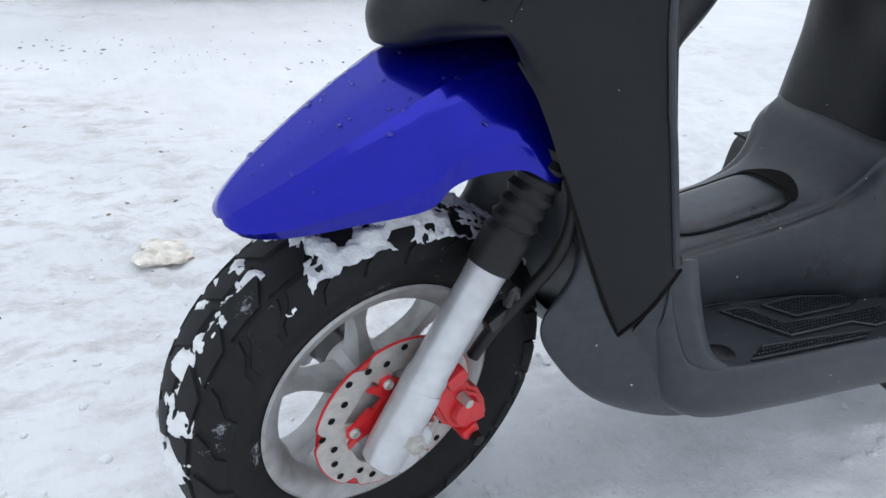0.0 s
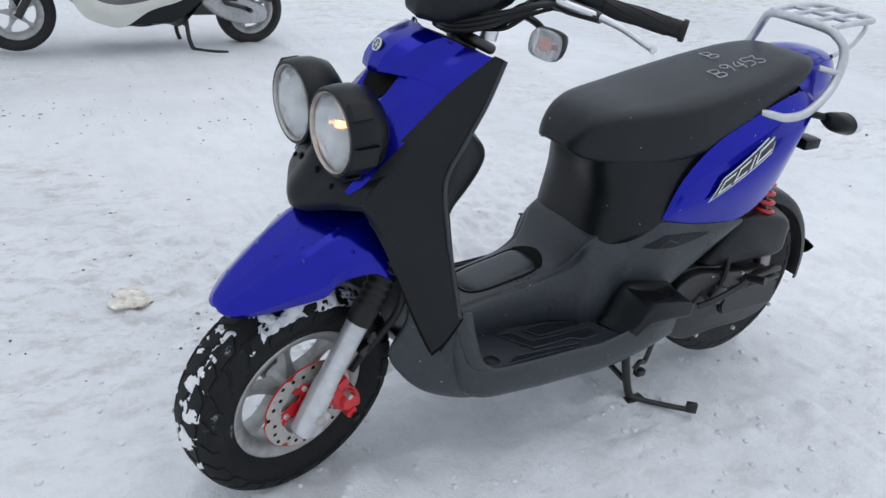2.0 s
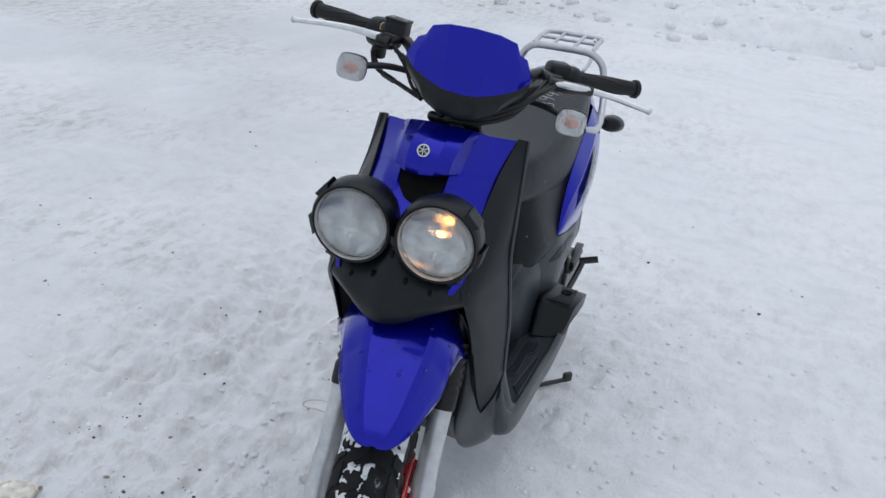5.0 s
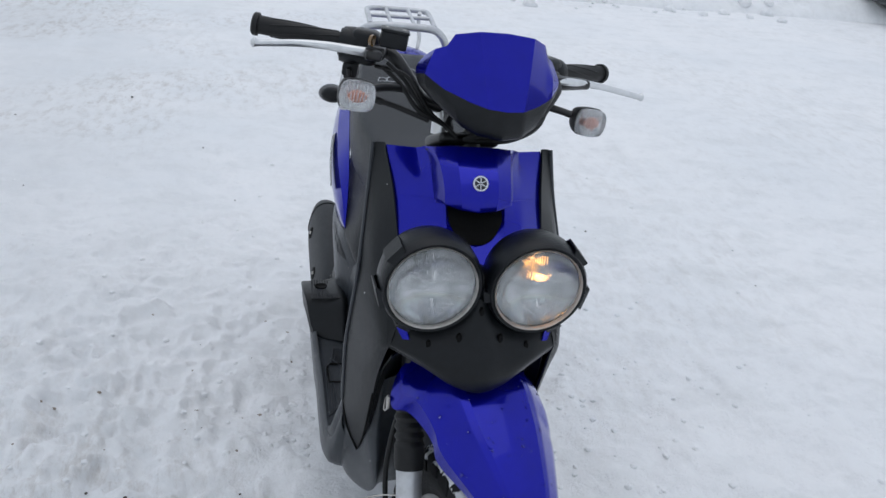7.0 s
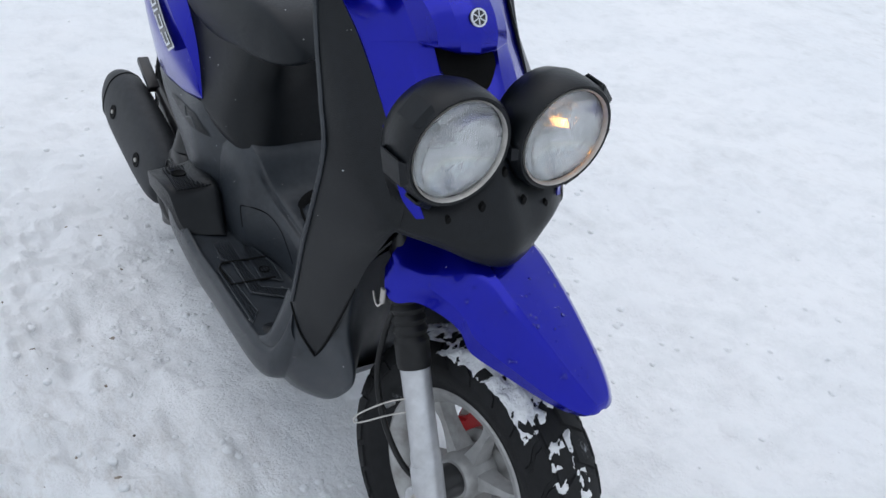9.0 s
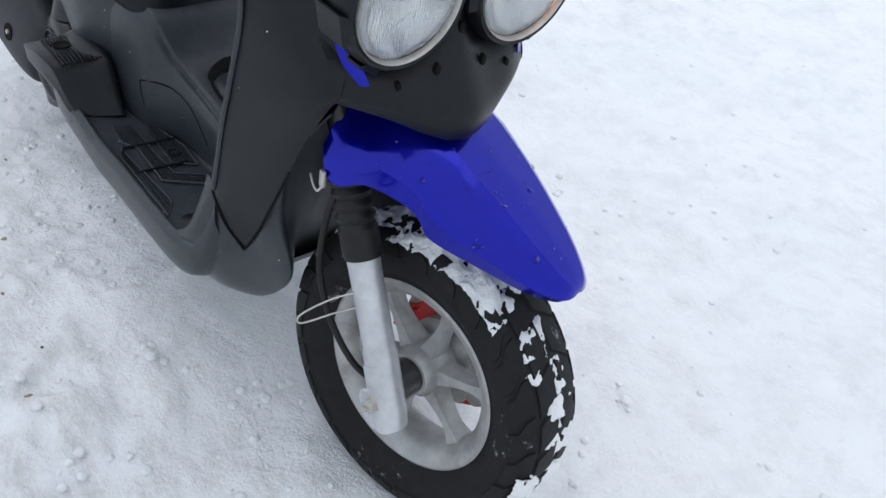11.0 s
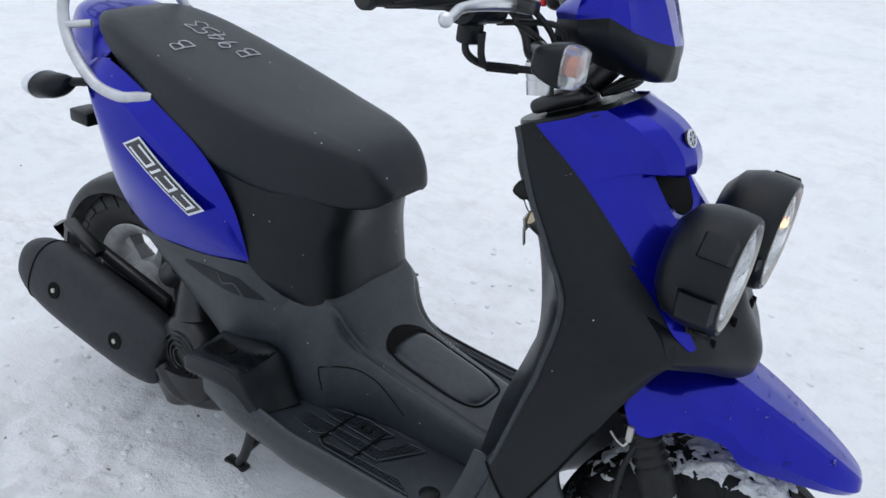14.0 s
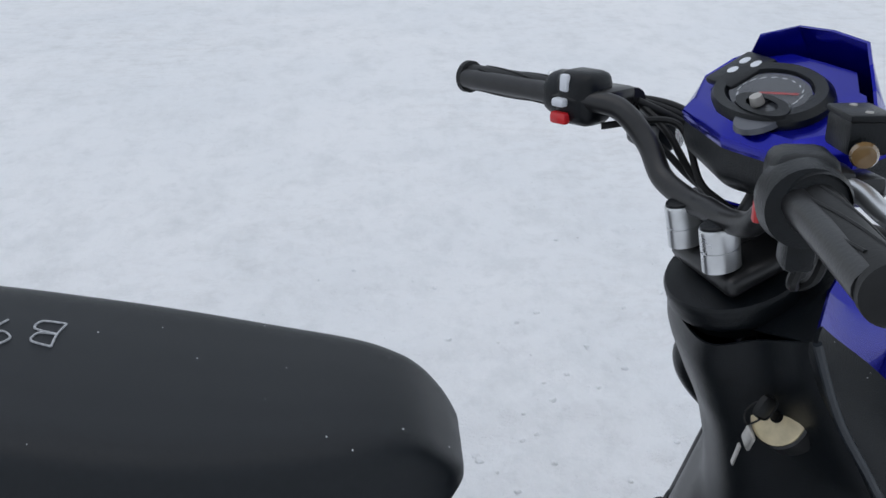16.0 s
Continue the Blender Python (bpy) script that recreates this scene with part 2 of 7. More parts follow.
def loft(secs, nu=24, nv=24, closed=False, caps=False, crisp_u=False, crisp_v=False):
    """A smooth skin over sections of as many control points each. crisp: keep corners along that way."""
    fv, fu = (straight if crisp_v else spline), (straight if crisp_u else spline)
    rows = [fv(s, nv, closed) for s in secs]
    cols = [fu([r[i] for r in rows], nu) for i in range(len(rows[0]))]
    return grid([[c[k] for c in cols] for k in range(len(cols[0]))], closed, caps)


def both(half):
    """A section from its left half, whose last point lies on the middle line."""
    return [tuple(q) for q in half] + [(q[0], -q[1], q[2]) for q in reversed(half[:-1])]


def thick(bm, t):
    bmesh.ops.recalc_face_normals(bm, faces=bm.faces)
    bmesh.ops.solidify(bm, geom=bm.faces[:], thickness=t)
    return bm


def mirrored(bm):
    c = bm.copy()
    for v in c.verts:
        v.co.y = -v.co.y
    bmesh.ops.reverse_faces(c, faces=c.faces)
    return c


def moved(bm, m):
    bmesh.ops.transform(bm, matrix=m, verts=bm.verts)
    return bm


def joined(*bms):
    out = bmesh.new()
    for b in bms:
        me = bpy.data.meshes.new("tmp")
        b.to_mesh(me)
        b.free()
        out.from_mesh(me)
        bpy.data.meshes.remove(me)
    return out


def tube(pts, r, n=12, steps=None, closed=False, smooth=True, caps=True):
    """A round bar along a curve; r a radius or a list of radii along it."""
    steps = steps or 8 * len(pts)
    path = spline(pts, steps, closed) if smooth else [Vector(q) for q in pts]
    steps = len(path)
    radii = [r] * steps if isinstance(r, (int, float)) else [float(np.interp(i / (steps - 1), np.linspace(0, 1, len(r)), r)) for i in range(steps)]
    rings, side = [], None
    for i, q in enumerate(path):
        way = (path[(i + 1) % steps if closed else min(i + 1, steps - 1)] - path[i - 1 if closed else max(i - 1, 0)]).normalized()
        side = way.orthogonal().normalized() if side is None else (side - way * side.dot(way)).normalized()
        up = way.cross(side)
        rings.append([q + radii[i] * (math.cos(a) * side + math.sin(a) * up) for a in (2 * math.pi * k / n for k in range(n))])
    if closed:
        rings.append(rings[0])
    return grid(rings, True, caps and not closed)


def lathe(profile, n=48, centre=(0, 0, 0), axis='Y', closed=False):
    """Turns (radius, along) round an axis through centre."""
    rings = []
    for r, h in profile:
        ring = []
        for k in range(n):
            a = 2 * math.pi * k / n
            c, s = r * math.cos(a), r * math.sin(a)
            q = (c, h, s) if axis == 'Y' else (h, c, s) if axis == 'X' else (c, s, h)
            ring.append(Vector(q) + Vector(centre))
        rings.append(ring)
    if closed:
        rings.append(rings[0])
    return grid(rings, True)


def box(cx, cy, cz, sx, sy, sz, bevel=0.004, m=None, seg=2):
    bm = bmesh.new()
    bmesh.ops.create_cube(bm, size=1)
    moved(bm, Matrix.Diagonal((sx, sy, sz, 1)))
    if bevel:
        bmesh.ops.bevel(bm, geom=bm.edges[:], offset=bevel, segments=seg, affect='EDGES', profile=0.5)
    moved(bm, Matrix.Translation((cx, cy, cz)) @ (m or Matrix()))
    return bm


def turn(axis, deg):
    return Matrix.Rotation(radians(deg), 4, axis)


def plate(outline, t, m=None, bevel=0.0):
    """A flat plate from an outline in its x, z plane, t thick along y."""
    bm = bmesh.new()
    f = bm.faces.new([bm.verts.new((x, -t / 2, z)) for x, z in outline])
    top = bmesh.ops.extrude_face_region(bm, geom=[f])
    bmesh.ops.translate(bm, verts=[v for v in top["geom"] if isinstance(v, bmesh.types.BMVert)], vec=(0, t, 0))
    bmesh.ops.recalc_face_normals(bm, faces=bm.faces)
    if bevel:
        bmesh.ops.bevel(bm, geom=[e for e in bm.edges if e.calc_face_angle(0) > 0.6], offset=bevel, segments=2, affect='EDGES')
    return moved(bm, m or Matrix())


def lattice(x, y, seed=0):
    """Smooth value noise over arrays, 0 to 1."""
    xi, yi = np.floor(x).astype(np.int64), np.floor(y).astype(np.int64)
    fx, fy = x - xi, y - yi
    fx, fy = fx * fx * (3 - 2 * fx), fy * fy * (3 - 2 * fy)

    def h(a, b):
        v = np.sin(a * 127.1 + b * 311.7 + seed * 74.7) * 43758.5453
        return v - np.floor(v)
    return (h(xi, yi) * (1 - fx) + h(xi + 1, yi) * fx) * (1 - fy) + (h(xi, yi + 1) * (1 - fx) + h(xi + 1, yi + 1) * fx) * fy


# ---- ground: one sheet of trodden snow to the horizon, fine near the scooter ----
def snow_height(x, y):
    near = np.exp(-((x + 0.4) ** 2 + y ** 2) / 60.0)
    h = 0.05 * (lattice(x * 0.5, y * 0.5, 1) - 0.5) * (1 - np.exp(-((x + 0.5) ** 2 + y ** 2) / 3.0))
    h = h + 0.022 * (lattice(x * 2.3, y * 2.3, 2) - 0.5) + 0.022 * (lattice(x * 7, y * 7, 3) - 0.5) * near + 0.013 * (lattice(x * 17, y * 17, 4) - 0.5) * near
    lumps = np.clip(lattice(x * 11, y * 11, 5) - 0.72, 0, 1) * 0.05 * near
    churn = np.exp(-((x + 0.85) ** 2 / 1.5 + (y + 0.85) ** 2 / 0.26))
    h = h + churn * (0.040 * (lattice(x * 12, y * 12, 6) - 0.5) + 0.034 * (0.5 - np.abs(lattice(x * 21, y * 21, 8) - 0.5) * 2) + 0.020 * (lattice(x * 33, y * 33, 7) - 0.5) - 0.012)
    return h + lumps - 0.004


def ground_sheet():
    core = np.arange(0, 2.1, 0.0082)
    steps = 0.0082 * 1.098 ** np.arange(1, 96)
    half = np.concatenate([core, core[-1] + np.cumsum(steps)])
    s = np.concatenate([-half[:0:-1], half])
    n = len(s)
    x, y = np.meshgrid(s - 0.4, s, indexing="ij")
    z = snow_height(x, y)
    verts = np.stack([x, y, z], -1).reshape(-1, 3)
    i = np.arange(n * n).reshape(n, n)
    quads = np.stack([i[:-1, :-1], i[1:, :-1], i[1:, 1:], i[:-1, 1:]], -1).reshape(-1, 4)
    me = bpy.data.meshes.new("ground")
    me.from_pydata(verts, [], quads)
    me.shade_smooth()
    me.materials.append(SNOW)
    tagged(new("ground", me), "trodden, icy white snow with dirty patches", "snow", kind="structure")


ground_sheet()


from mathutils.bvhtree import BVHTree

# ---- the blue scooter: x ahead, y to its left; the fork is turned a little to the left ----
RAKE, STEER = 24.0, 12.4
HEAD = Vector((-0.285, 0, 0.95))
STEER_AXIS = Vector((-math.sin(radians(RAKE)), 0, math.cos(radians(RAKE))))
STEERED = Matrix.Translation(HEAD) @ Matrix.Rotation(radians(STEER), 4, STEER_AXIS) @ Matrix.Translation(-HEAD)
scooter = thing("scooter", "blue and black motor scooter on its centre stand", "scooter")


def steered(name, bm, mat, label="", parent=None, smooth=40):
    """A part that turns with the fork."""
    return part(name, moved(bm, STEERED), mat, parent or scooter, label, smooth)


FRONT_AXLE = Vector((0.047, 0, 0.236))
REAR_AXLE = Vector((-1.285, 0, 0.262))


def tyre_profile(r, half, rim_r):
    half_profile = [(rim_r - 0.004, half * 0.62), (rim_r + 0.008, half * 0.74), (rim_r + (r - rim_r) * 0.35, half * 0.98), (r - 0.034, half * 1.0),
                    (r - 0.018, half * 0.84), (r - 0.009, half * 0.55), (r - 0.006, 0)]
    prof = half_profile + [(a, -h) for a, h in reversed(half_profile[:-1])]
    return [(q.x, q.y) for q in spline([(a, h, 0) for a, h in prof], 33)]


def tyre(r, half, rim_r):
    """A tyre's carcass, turned round the y axis at the origin."""
    return lathe(tyre_profile(r, half, rim_r), 72)


def tread(r, half, count, rim_r):
    """Swept tread blocks that follow the tyre's crown: a middle and a shoulder row on each side, parted by narrow grooves."""
    prof = tyre_profile(r, half, rim_r)
    along = np.arange(33)
    radii, widths = np.array([q[0] for q in prof]), np.array([q[1] for q in prof])
    bms = []
    pitch = 360.0 / count
    for i in range(count):
        for side in (1, -1):
            for u0, u1, phase, fill, wave in ((12.6, 15.75, 0.0, 0.84, 0.0), (6.6, 12.1, 0.5, 0.86, 0.9)):
                rows = []
                us = [u0, u0 + 0.25] + list(np.linspace(u0 + 0.25, u1 - 0.25, 4)[1:-1]) + [u1 - 0.25, u1]
                vs = [0.0, 0.05, 0.5, 0.95, 1.0]
                long = 1.0 + 0.12 * (i % 2)
                for p, u in enumerate(us):
                    uu = u if u > 8.0 else u + (8.0 - u) * (long - 1.0) * 2.5
                    rad, wid = float(np.interp(uu, along, radii)), float(np.interp(uu, along, widths))
                    d = (float(np.interp(uu + 0.3, along, radii)) - float(np.interp(uu - 0.3, along, radii)), float(np.interp(uu + 0.3, along, widths)) - float(np.interp(uu - 0.3, along, widths)))
                    k = math.hypot(*d)
                    out = (-d[1] / k, d[0] / k)
                    row = []
                    for q, v in enumerate(vs):
                        edge = p in (0, len(us) - 1) or q in (0, len(vs) - 1)
                        lift = -0.0015 if edge else 0.0034
                        a = radians(pitch * (i + phase + fill * (v - 0.5)) + 1.9 * (16 - u) + wave * math.sin(u * 1.7))
                        rr, ww = rad + out[0] * lift, (wid + out[1] * lift) * side
                        row.append((rr * math.sin(a), ww, rr * math.cos(a)))
                    rows.append(row)
                bms.append(grid(rows))
    return joined(*bms)


def rim(r, half, spokes, hub=0.042):
    well = [(r, half), (r + 0.004, half * 0.96), (r - 0.006, half * 0.86), (r - 0.016, half * 0.6), (r - 0.022, 0.0),
            (r - 0.016, -half * 0.6), (r - 0.006, -half * 0.86), (r + 0.004, -half * 0.96), (r, -half), (r - 0.012, -half * 0.9),
            (r - 0.026, -half * 0.55), (r - 0.03, 0), (r - 0.026, half * 0.55), (r - 0.012, half * 0.9)]
    bms = [lathe(well, 72, closed=True)]
    hubp = [(0.012, half * 0.9), (hub * 0.8, half * 0.86), (hub, half * 0.6), (hub, -half * 0.6), (hub * 0.8, -half * 0.86), (0.012, -half * 0.9)]
    bms.append(lathe(hubp, 32))
    for i in range(spokes):
        sec = []
        for rad, w, d in ((hub * 0.7, 0.016, 0.018), (hub + 0.03, 0.0082, 0.013), (r - 0.05, 0.0076, 0.012), (r - 0.022, 0.017, 0.015)):
            sec.append([(w, d, rad), (0.6 * w, d * 1.25, rad), (-0.6 * w, d * 1.25, rad), (-w, d, rad), (-w, -d, rad), (-0.6 * w, -d * 1.2, rad), (0.6 * w, -d * 1.2, rad), (w, -d, rad)])
        bms.append(moved(loft(sec, 10, 24, True, True, crisp_v=False), turn('Y', 360 * i / spokes + 12)))
    return joined(*bms)


def at_axle(bm, axle):
    return moved(bm, Matrix.Translation(axle))


# front wheel, fork and brake stand a little to the left of the steered middle
LOWER = Matrix.Translation((0.003, 0.0075, 0.002)) @ STEERED


def lowered(name, bm, mat, label="", parent=None, smooth=40):
    """A part of the fork below the yoke."""
    return part(name, moved(bm, LOWER), mat, parent or scooter, label, smooth)


front_wheel = part("front_wheel", moved(at_axle(tyre(0.25, 0.062, 0.157), FRONT_AXLE), LOWER), FROSTED, scooter, "snow-crusted black knobbly tyre")
part("tread", moved(at_axle(tread(0.25, 0.062, 26, 0.157), FRONT_AXLE), LOWER), FROSTED, front_wheel)
part("rim", moved(at_axle(rim(0.154, 0.045, 6), FRONT_AXLE), LOWER), RIM, front_wheel, "grimy silver cast spoked rim")
lowered("valve_cap", at_axle(moved(lathe([(0.0, 0.008), (0.005, 0.006), (0.006, -0.01)], 12), Matrix.Translation((-0.15, -0.062, 0.06))), FRONT_AXLE), CHROME, "", front_wheel)


def wave_disc(r_out, r_in, t):
    """A brake rotor with a waved rim; its rings of holes are laid on as dark discs."""
    bm = bmesh.new()
    n = 180
    rows = []
    for k in range(n):
        a = 2 * math.pi * k / n
        dip = max(0.0, math.cos(6 * a)) ** 8 * 0.011
        rows.append([(q * math.cos(a), q * math.sin(a)) for q in (r_in + 0.003 * math.cos(6 * a), r_in + (r_out - r_in) * 0.3, r_in + (r_out - r_in) * 0.6, r_out - dip)])
    vs = [[[bm.verts.new((x, s * t / 2, z)) for x, z in r] for r in rows] for s in (1, -1)]
    for k in range(n):
        j = (k + 1) % n
        for i in range(3):
            for s in (0, 1):
                bm.faces.new((vs[s][k][i], vs[s][j][i], vs[s][j][i + 1], vs[s][k][i + 1]))
        bm.faces.new((vs[0][k][3], vs[0][j][3], vs[1][j][3], vs[1][k][3]))
        bm.faces.new((vs[0][k][0], vs[0][j][0], vs[1][j][0], vs[1][k][0]))
    return bm


DISC_Y = 0.073
brake_disc = lowered("brake_disc", at_axle(moved(wave_disc(0.106, 0.070, 0.004), Matrix.Translation((0, DISC_Y, 0))), FRONT_AXLE), STEEL, "drilled wavy steel brake disc with red edges")
edge = wave_disc(0.1075, 0.101, 0.003)
lowered("edge_band", at_axle(moved(edge, Matrix.Translation((0, DISC_Y, 0))), FRONT_AXLE), RED, "red painted disc edge", brake_disc)
for i in range(24):
    a = radians(15 * i)
    rad = (0.0985, 0.0915, 0.0845)[i % 3]
    # no hole is cut: a flat disc carries its darkness as colour
    pit = moved(lathe([(0.0, 0.0), (0.0046, 0.0)], 12), Matrix.Translation((rad * math.cos(a), DISC_Y + 0.0026, rad * math.sin(a))))
    lowered("drilled_hole", at_axle(pit, FRONT_AXLE), DARK, "", brake_disc)
carrier = []
for i in range(5):
    arm = plate([(-0.020, 0.026), (0.016, 0.026), (0.012, 0.042), (0.018, 0.055), (0.026, 0.064), (0.017, 0.065), (0.010, 0.060), (0.006, 0.067), (-0.006, 0.067), (-0.010, 0.058), (-0.018, 0.050), (-0.026, 0.040)], 0.005)
    carrier.append(moved(arm, turn('Y', 72 * i + 20)))
carrier.append(lathe([(0.026, 0.003), (0.040, 0.003), (0.040, -0.003), (0.026, -0.003)], 40, closed=True))
lowered("disc_carrier", at_axle(moved(joined(*carrier), Matrix.Translation((0, DISC_Y + 0.004, 0))), FRONT_AXLE), RED, "red painted disc carrier", brake_disc)
for i in range(5):
    a = radians(72 * i + 20)
    lug = plate([(-0.016, 0.076), (0.016, 0.076), (0.007, 0.056), (-0.007, 0.056)], 0.0036)
    lowered("disc_lug", at_axle(moved(moved(lug, turn('Y', 72 * i + 20)), Matrix.Translation((0, DISC_Y, 0))), FRONT_AXLE), STEEL, "", brake_disc)
    bolt = lathe([(0, 0.004), (0.0035, 0.004), (0.0035, 0.0050), (0.0052, 0.0050), (0.0064, 0.0035), (0.0068, 0.0)], 16)
    lowered("bolt", at_axle(moved(bolt, Matrix.Translation((0.059 * math.sin(a), DISC_Y + 0.0065, 0.059 * math.cos(a)))), FRONT_AXLE), STEEL, "", brake_disc)
lowered("hub_drum", at_axle(lathe([(0.030, 0.066), (0.052, 0.064), (0.060, 0.058), (0.062, 0.035), (0.050, 0.028), (0.03, 0.026)], 36), FRONT_AXLE), RIM, "grimy grey wheel hub", front_wheel)
lowered("axle_hub", at_axle(lathe([(0, 0.085), (0.02, 0.085), (0.024, 0.078), (0.03, -0.07), (0.034, -0.09), (0.02, -0.095), (0, -0.095)], 28), FRONT_AXLE), SATIN)

# fork
FORK_LOW, FORK_HIGH = Vector((0.084, 0, 0.212)), Vector((-0.032, 0, 0.448))
FORK_WAY = (FORK_HIGH - FORK_LOW).normalized()
for side in (1, -1):
    off = Vector((0, side * 0.107, 0))
    leg = tube([FORK_LOW + off, FORK_LOW + off + FORK_WAY * 0.012, FORK_LOW + off + FORK_WAY * 0.02, FORK_LOW.lerp(FORK_HIGH, 0.43) + off, FORK_LOW.lerp(FORK_HIGH, 0.45) + off, FORK_LOW.lerp(FORK_HIGH, 0.9) + off, FORK_HIGH + off],
               [0.0215, 0.0240, 0.0245, 0.0250, 0.0232, 0.0232, 0.0240], 24, smooth=False)
    fork_leg = lowered("fork_leg", leg, SILVER, "silver painted fork slider")
    ahead = Vector((FORK_WAY.z, 0, -FORK_WAY.x))
    foot_rows = []
    for d, a0, a1, w in ((-0.010, -0.023, 0.017, 0.0215), (-0.006, -0.026, 0.022, 0.0245), (0.018, -0.0275, 0.0255, 0.0258), (0.060, -0.0270, 0.0260, 0.0258), (0.092, -0.0260, 0.0255, 0.0255), (0.098, -0.0240, 0.0240, 0.0240)):
        c = FORK_LOW + off + Vector((0, side * 0.002, 0)) + FORK_WAY * d
        foot_rows.append([c + ahead * ((a1 if math.cos(q) > 0 else -a0) * math.cos(q)) + Vector((0, w * math.sin(q), 0)) for q in np.linspace(0, 2 * math.pi, 17)[:-1]])
    lowered("fork_foot", loft(foot_rows, 3, 32, True, True, crisp_u=True), SILVER, "cast silver axle clamp", fork_leg, 28)
    flange = [FORK_LOW + off + Vector((0, side * 0.006, 0)) + FORK_WAY * d + ahead * f for d, f in ((-0.008, 0.0), (-0.008, -0.024), (0.004, -0.037), (0.034, -0.039), (0.052, -0.027), (0.052, 0.0))]
    lowered("clamp_flange", loft([[q + Vector((0, side * h, 0)) for q in flange] for h in (-0.012, 0.011, 0.013)], 3, 3, True, True, crisp_u=True, crisp_v=True), SILVER, "", fork_leg, 28)
    boss = lathe([(0, side * 0.021), (0.016, side * 0.021), (0.019, side * 0.018), (0.021, -side * 0.014), (0.021, -side * 0.03)], 20)
    boss = moved(boss, Matrix.Translation(FRONT_AXLE + off))
    lowered("axle_boss", boss, SILVER, "", fork_leg)
    nut = lathe([(0, side * 0.018), (0.005, side * 0.018), (0.006, side * 0.012), (0.010, side * 0.011), (0.011, side * 0.009), (0.011, side * 0.002), (0.015, side * 0.001), (0.015, 0)], 6)
    lowered("axle_nut", moved(nut, Matrix.Translation(FRONT_AXLE + Vector((0.014, side * 0.0262, 0.008)) + off)), STEEL, "", fork_leg)
    ridges = [FORK_HIGH + off + FORK_WAY * (0.0085 * i - 0.008) for i in range(18)]
    boot = tube(ridges, [0.0235 + 0.0045 * (i % 2) if i > 4 else 0.0275 if i > 0 else 0.026 for i in range(18)], 24, steps=86)
    lowered("fork_boot", boot, BOOT, "ribbed black rubber fork gaiter")
    lowered("fork_tube", tube([FORK_HIGH + off + FORK_WAY * 0.12, FORK_HIGH + off + FORK_WAY * 0.26], 0.016, 16), SATIN)
lowered("fork_yoke", joined(box(-0.13, 0, 0.655, 0.07, 0.26, 0.03, 0.008, turn('Y', -RAKE)), tube([(-0.13, 0, 0.64), (-0.29, 0, 0.99)], 0.022, 16)), SATIN)

# caliper
HOSE = [(-0.045, 0.09, 0.300), (-0.062, 0.10, 0.345), (-0.088, 0.115, 0.395), (-0.110, 0.126, 0.440), (-0.118, 0.130, 0.490), (-0.112, 0.124, 0.545), (-0.12, 0.08, 0.62)]
cal = joined(plate([(-0.03, -0.075), (0.012, -0.06), (0.03, -0.02), (0.028, 0.03), (0.012, 0.062), (-0.02, 0.07), (-0.034, 0.04), (-0.028, 0.012), (-0.04, -0.01), (-0.04, -0.04)], 0.05, None, 0.006),
             moved(lathe([(0, 0.034), (0.02, 0.034), (0.024, 0.028), (0.024, 0)], 24), Matrix.Translation((-0.006, 0, -0.02))),
             box(-0.018, 0.012, 0.055, 0.034, 0.05, 0.026, 0.006), box(0.004, 0.01, -0.068, 0.03, 0.04, 0.022, 0.006))
moved(cal, Matrix.Translation((-0.021, 0.081, 0.243)) @ turn('Y', 32) @ Matrix.Diagonal((0.86, 0.9, 0.88, 1)))
brake_caliper = lowered("brake_caliper", cal, RED, "red painted brake caliper")
lowered("bleed_nipple", moved(lathe([(0, 0.02), (0.008, 0.018), (0.009, 0)], 12), Matrix.Translation((-0.056, 0.1, 0.182))), BOOT, "", brake_caliper)
lowered("pad_pin", moved(lathe([(0, 0.02), (0.006, 0.018), (0.007, 0)], 12), Matrix.Translation((-0.024, 0.105, 0.258))), STEEL, "", brake_caliper)
lowered("brake_hose", tube(HOSE, 0.0085, 12, steps=60), BOOT, "black rubber brake hose")
lowered("speedometer_cable", tube([(0.047, -0.088, 0.236), (0.0, -0.112, 0.262), (-0.05, -0.122, 0.315), (-0.085, -0.126, 0.390), (-0.088, -0.126, 0.470), (-0.075, -0.124, 0.545), (-0.1, -0.09, 0.61)], 0.0050, 10, steps=60), BOOT)
lowered("cable_guide", tube([(-0.005, -0.118, 0.400), (-0.03, -0.15, 0.385), (-0.052, -0.185, 0.358), (-0.047, -0.187, 0.347), (-0.02, -0.15, 0.367), (0.0, -0.12, 0.378)], 0.0014, 8), STEEL, "bent wire cable guide")
part("cable_clip", joined(box(-0.056, -0.132, 0.560, 0.010, 0.006, 0.026, 0.002), tube([(-0.056, -0.132, 0.548), (-0.060, -0.136, 0.540), (-0.070, -0.136, 0.542), (-0.085, -0.132, 0.550)], 0.0018, 6)), STEEL, scooter, "bright steel cable clip")
lowered("hose_bracket", joined(box(-0.062, 0.1, 0.36, 0.035, 0.02, 0.02, 0.004, turn('Y', 30)), tube([(-0.055, 0.12, 0.39), (-0.06, 0.122, 0.41), (-0.065, 0.122, 0.4)], 0.006, 8)), SATIN)

# front fender
def fender_row(x, w, top, low, edge_w):
    h = top - low
    return both([(x - 0.004, edge_w, low), (x, w, low + h * 0.30), (x, w * 0.93, low + h * 0.45), (x, w * 0.62, top - h * 0.12), (x, w * 0.50, top - h * 0.03), (x, 0, top)])


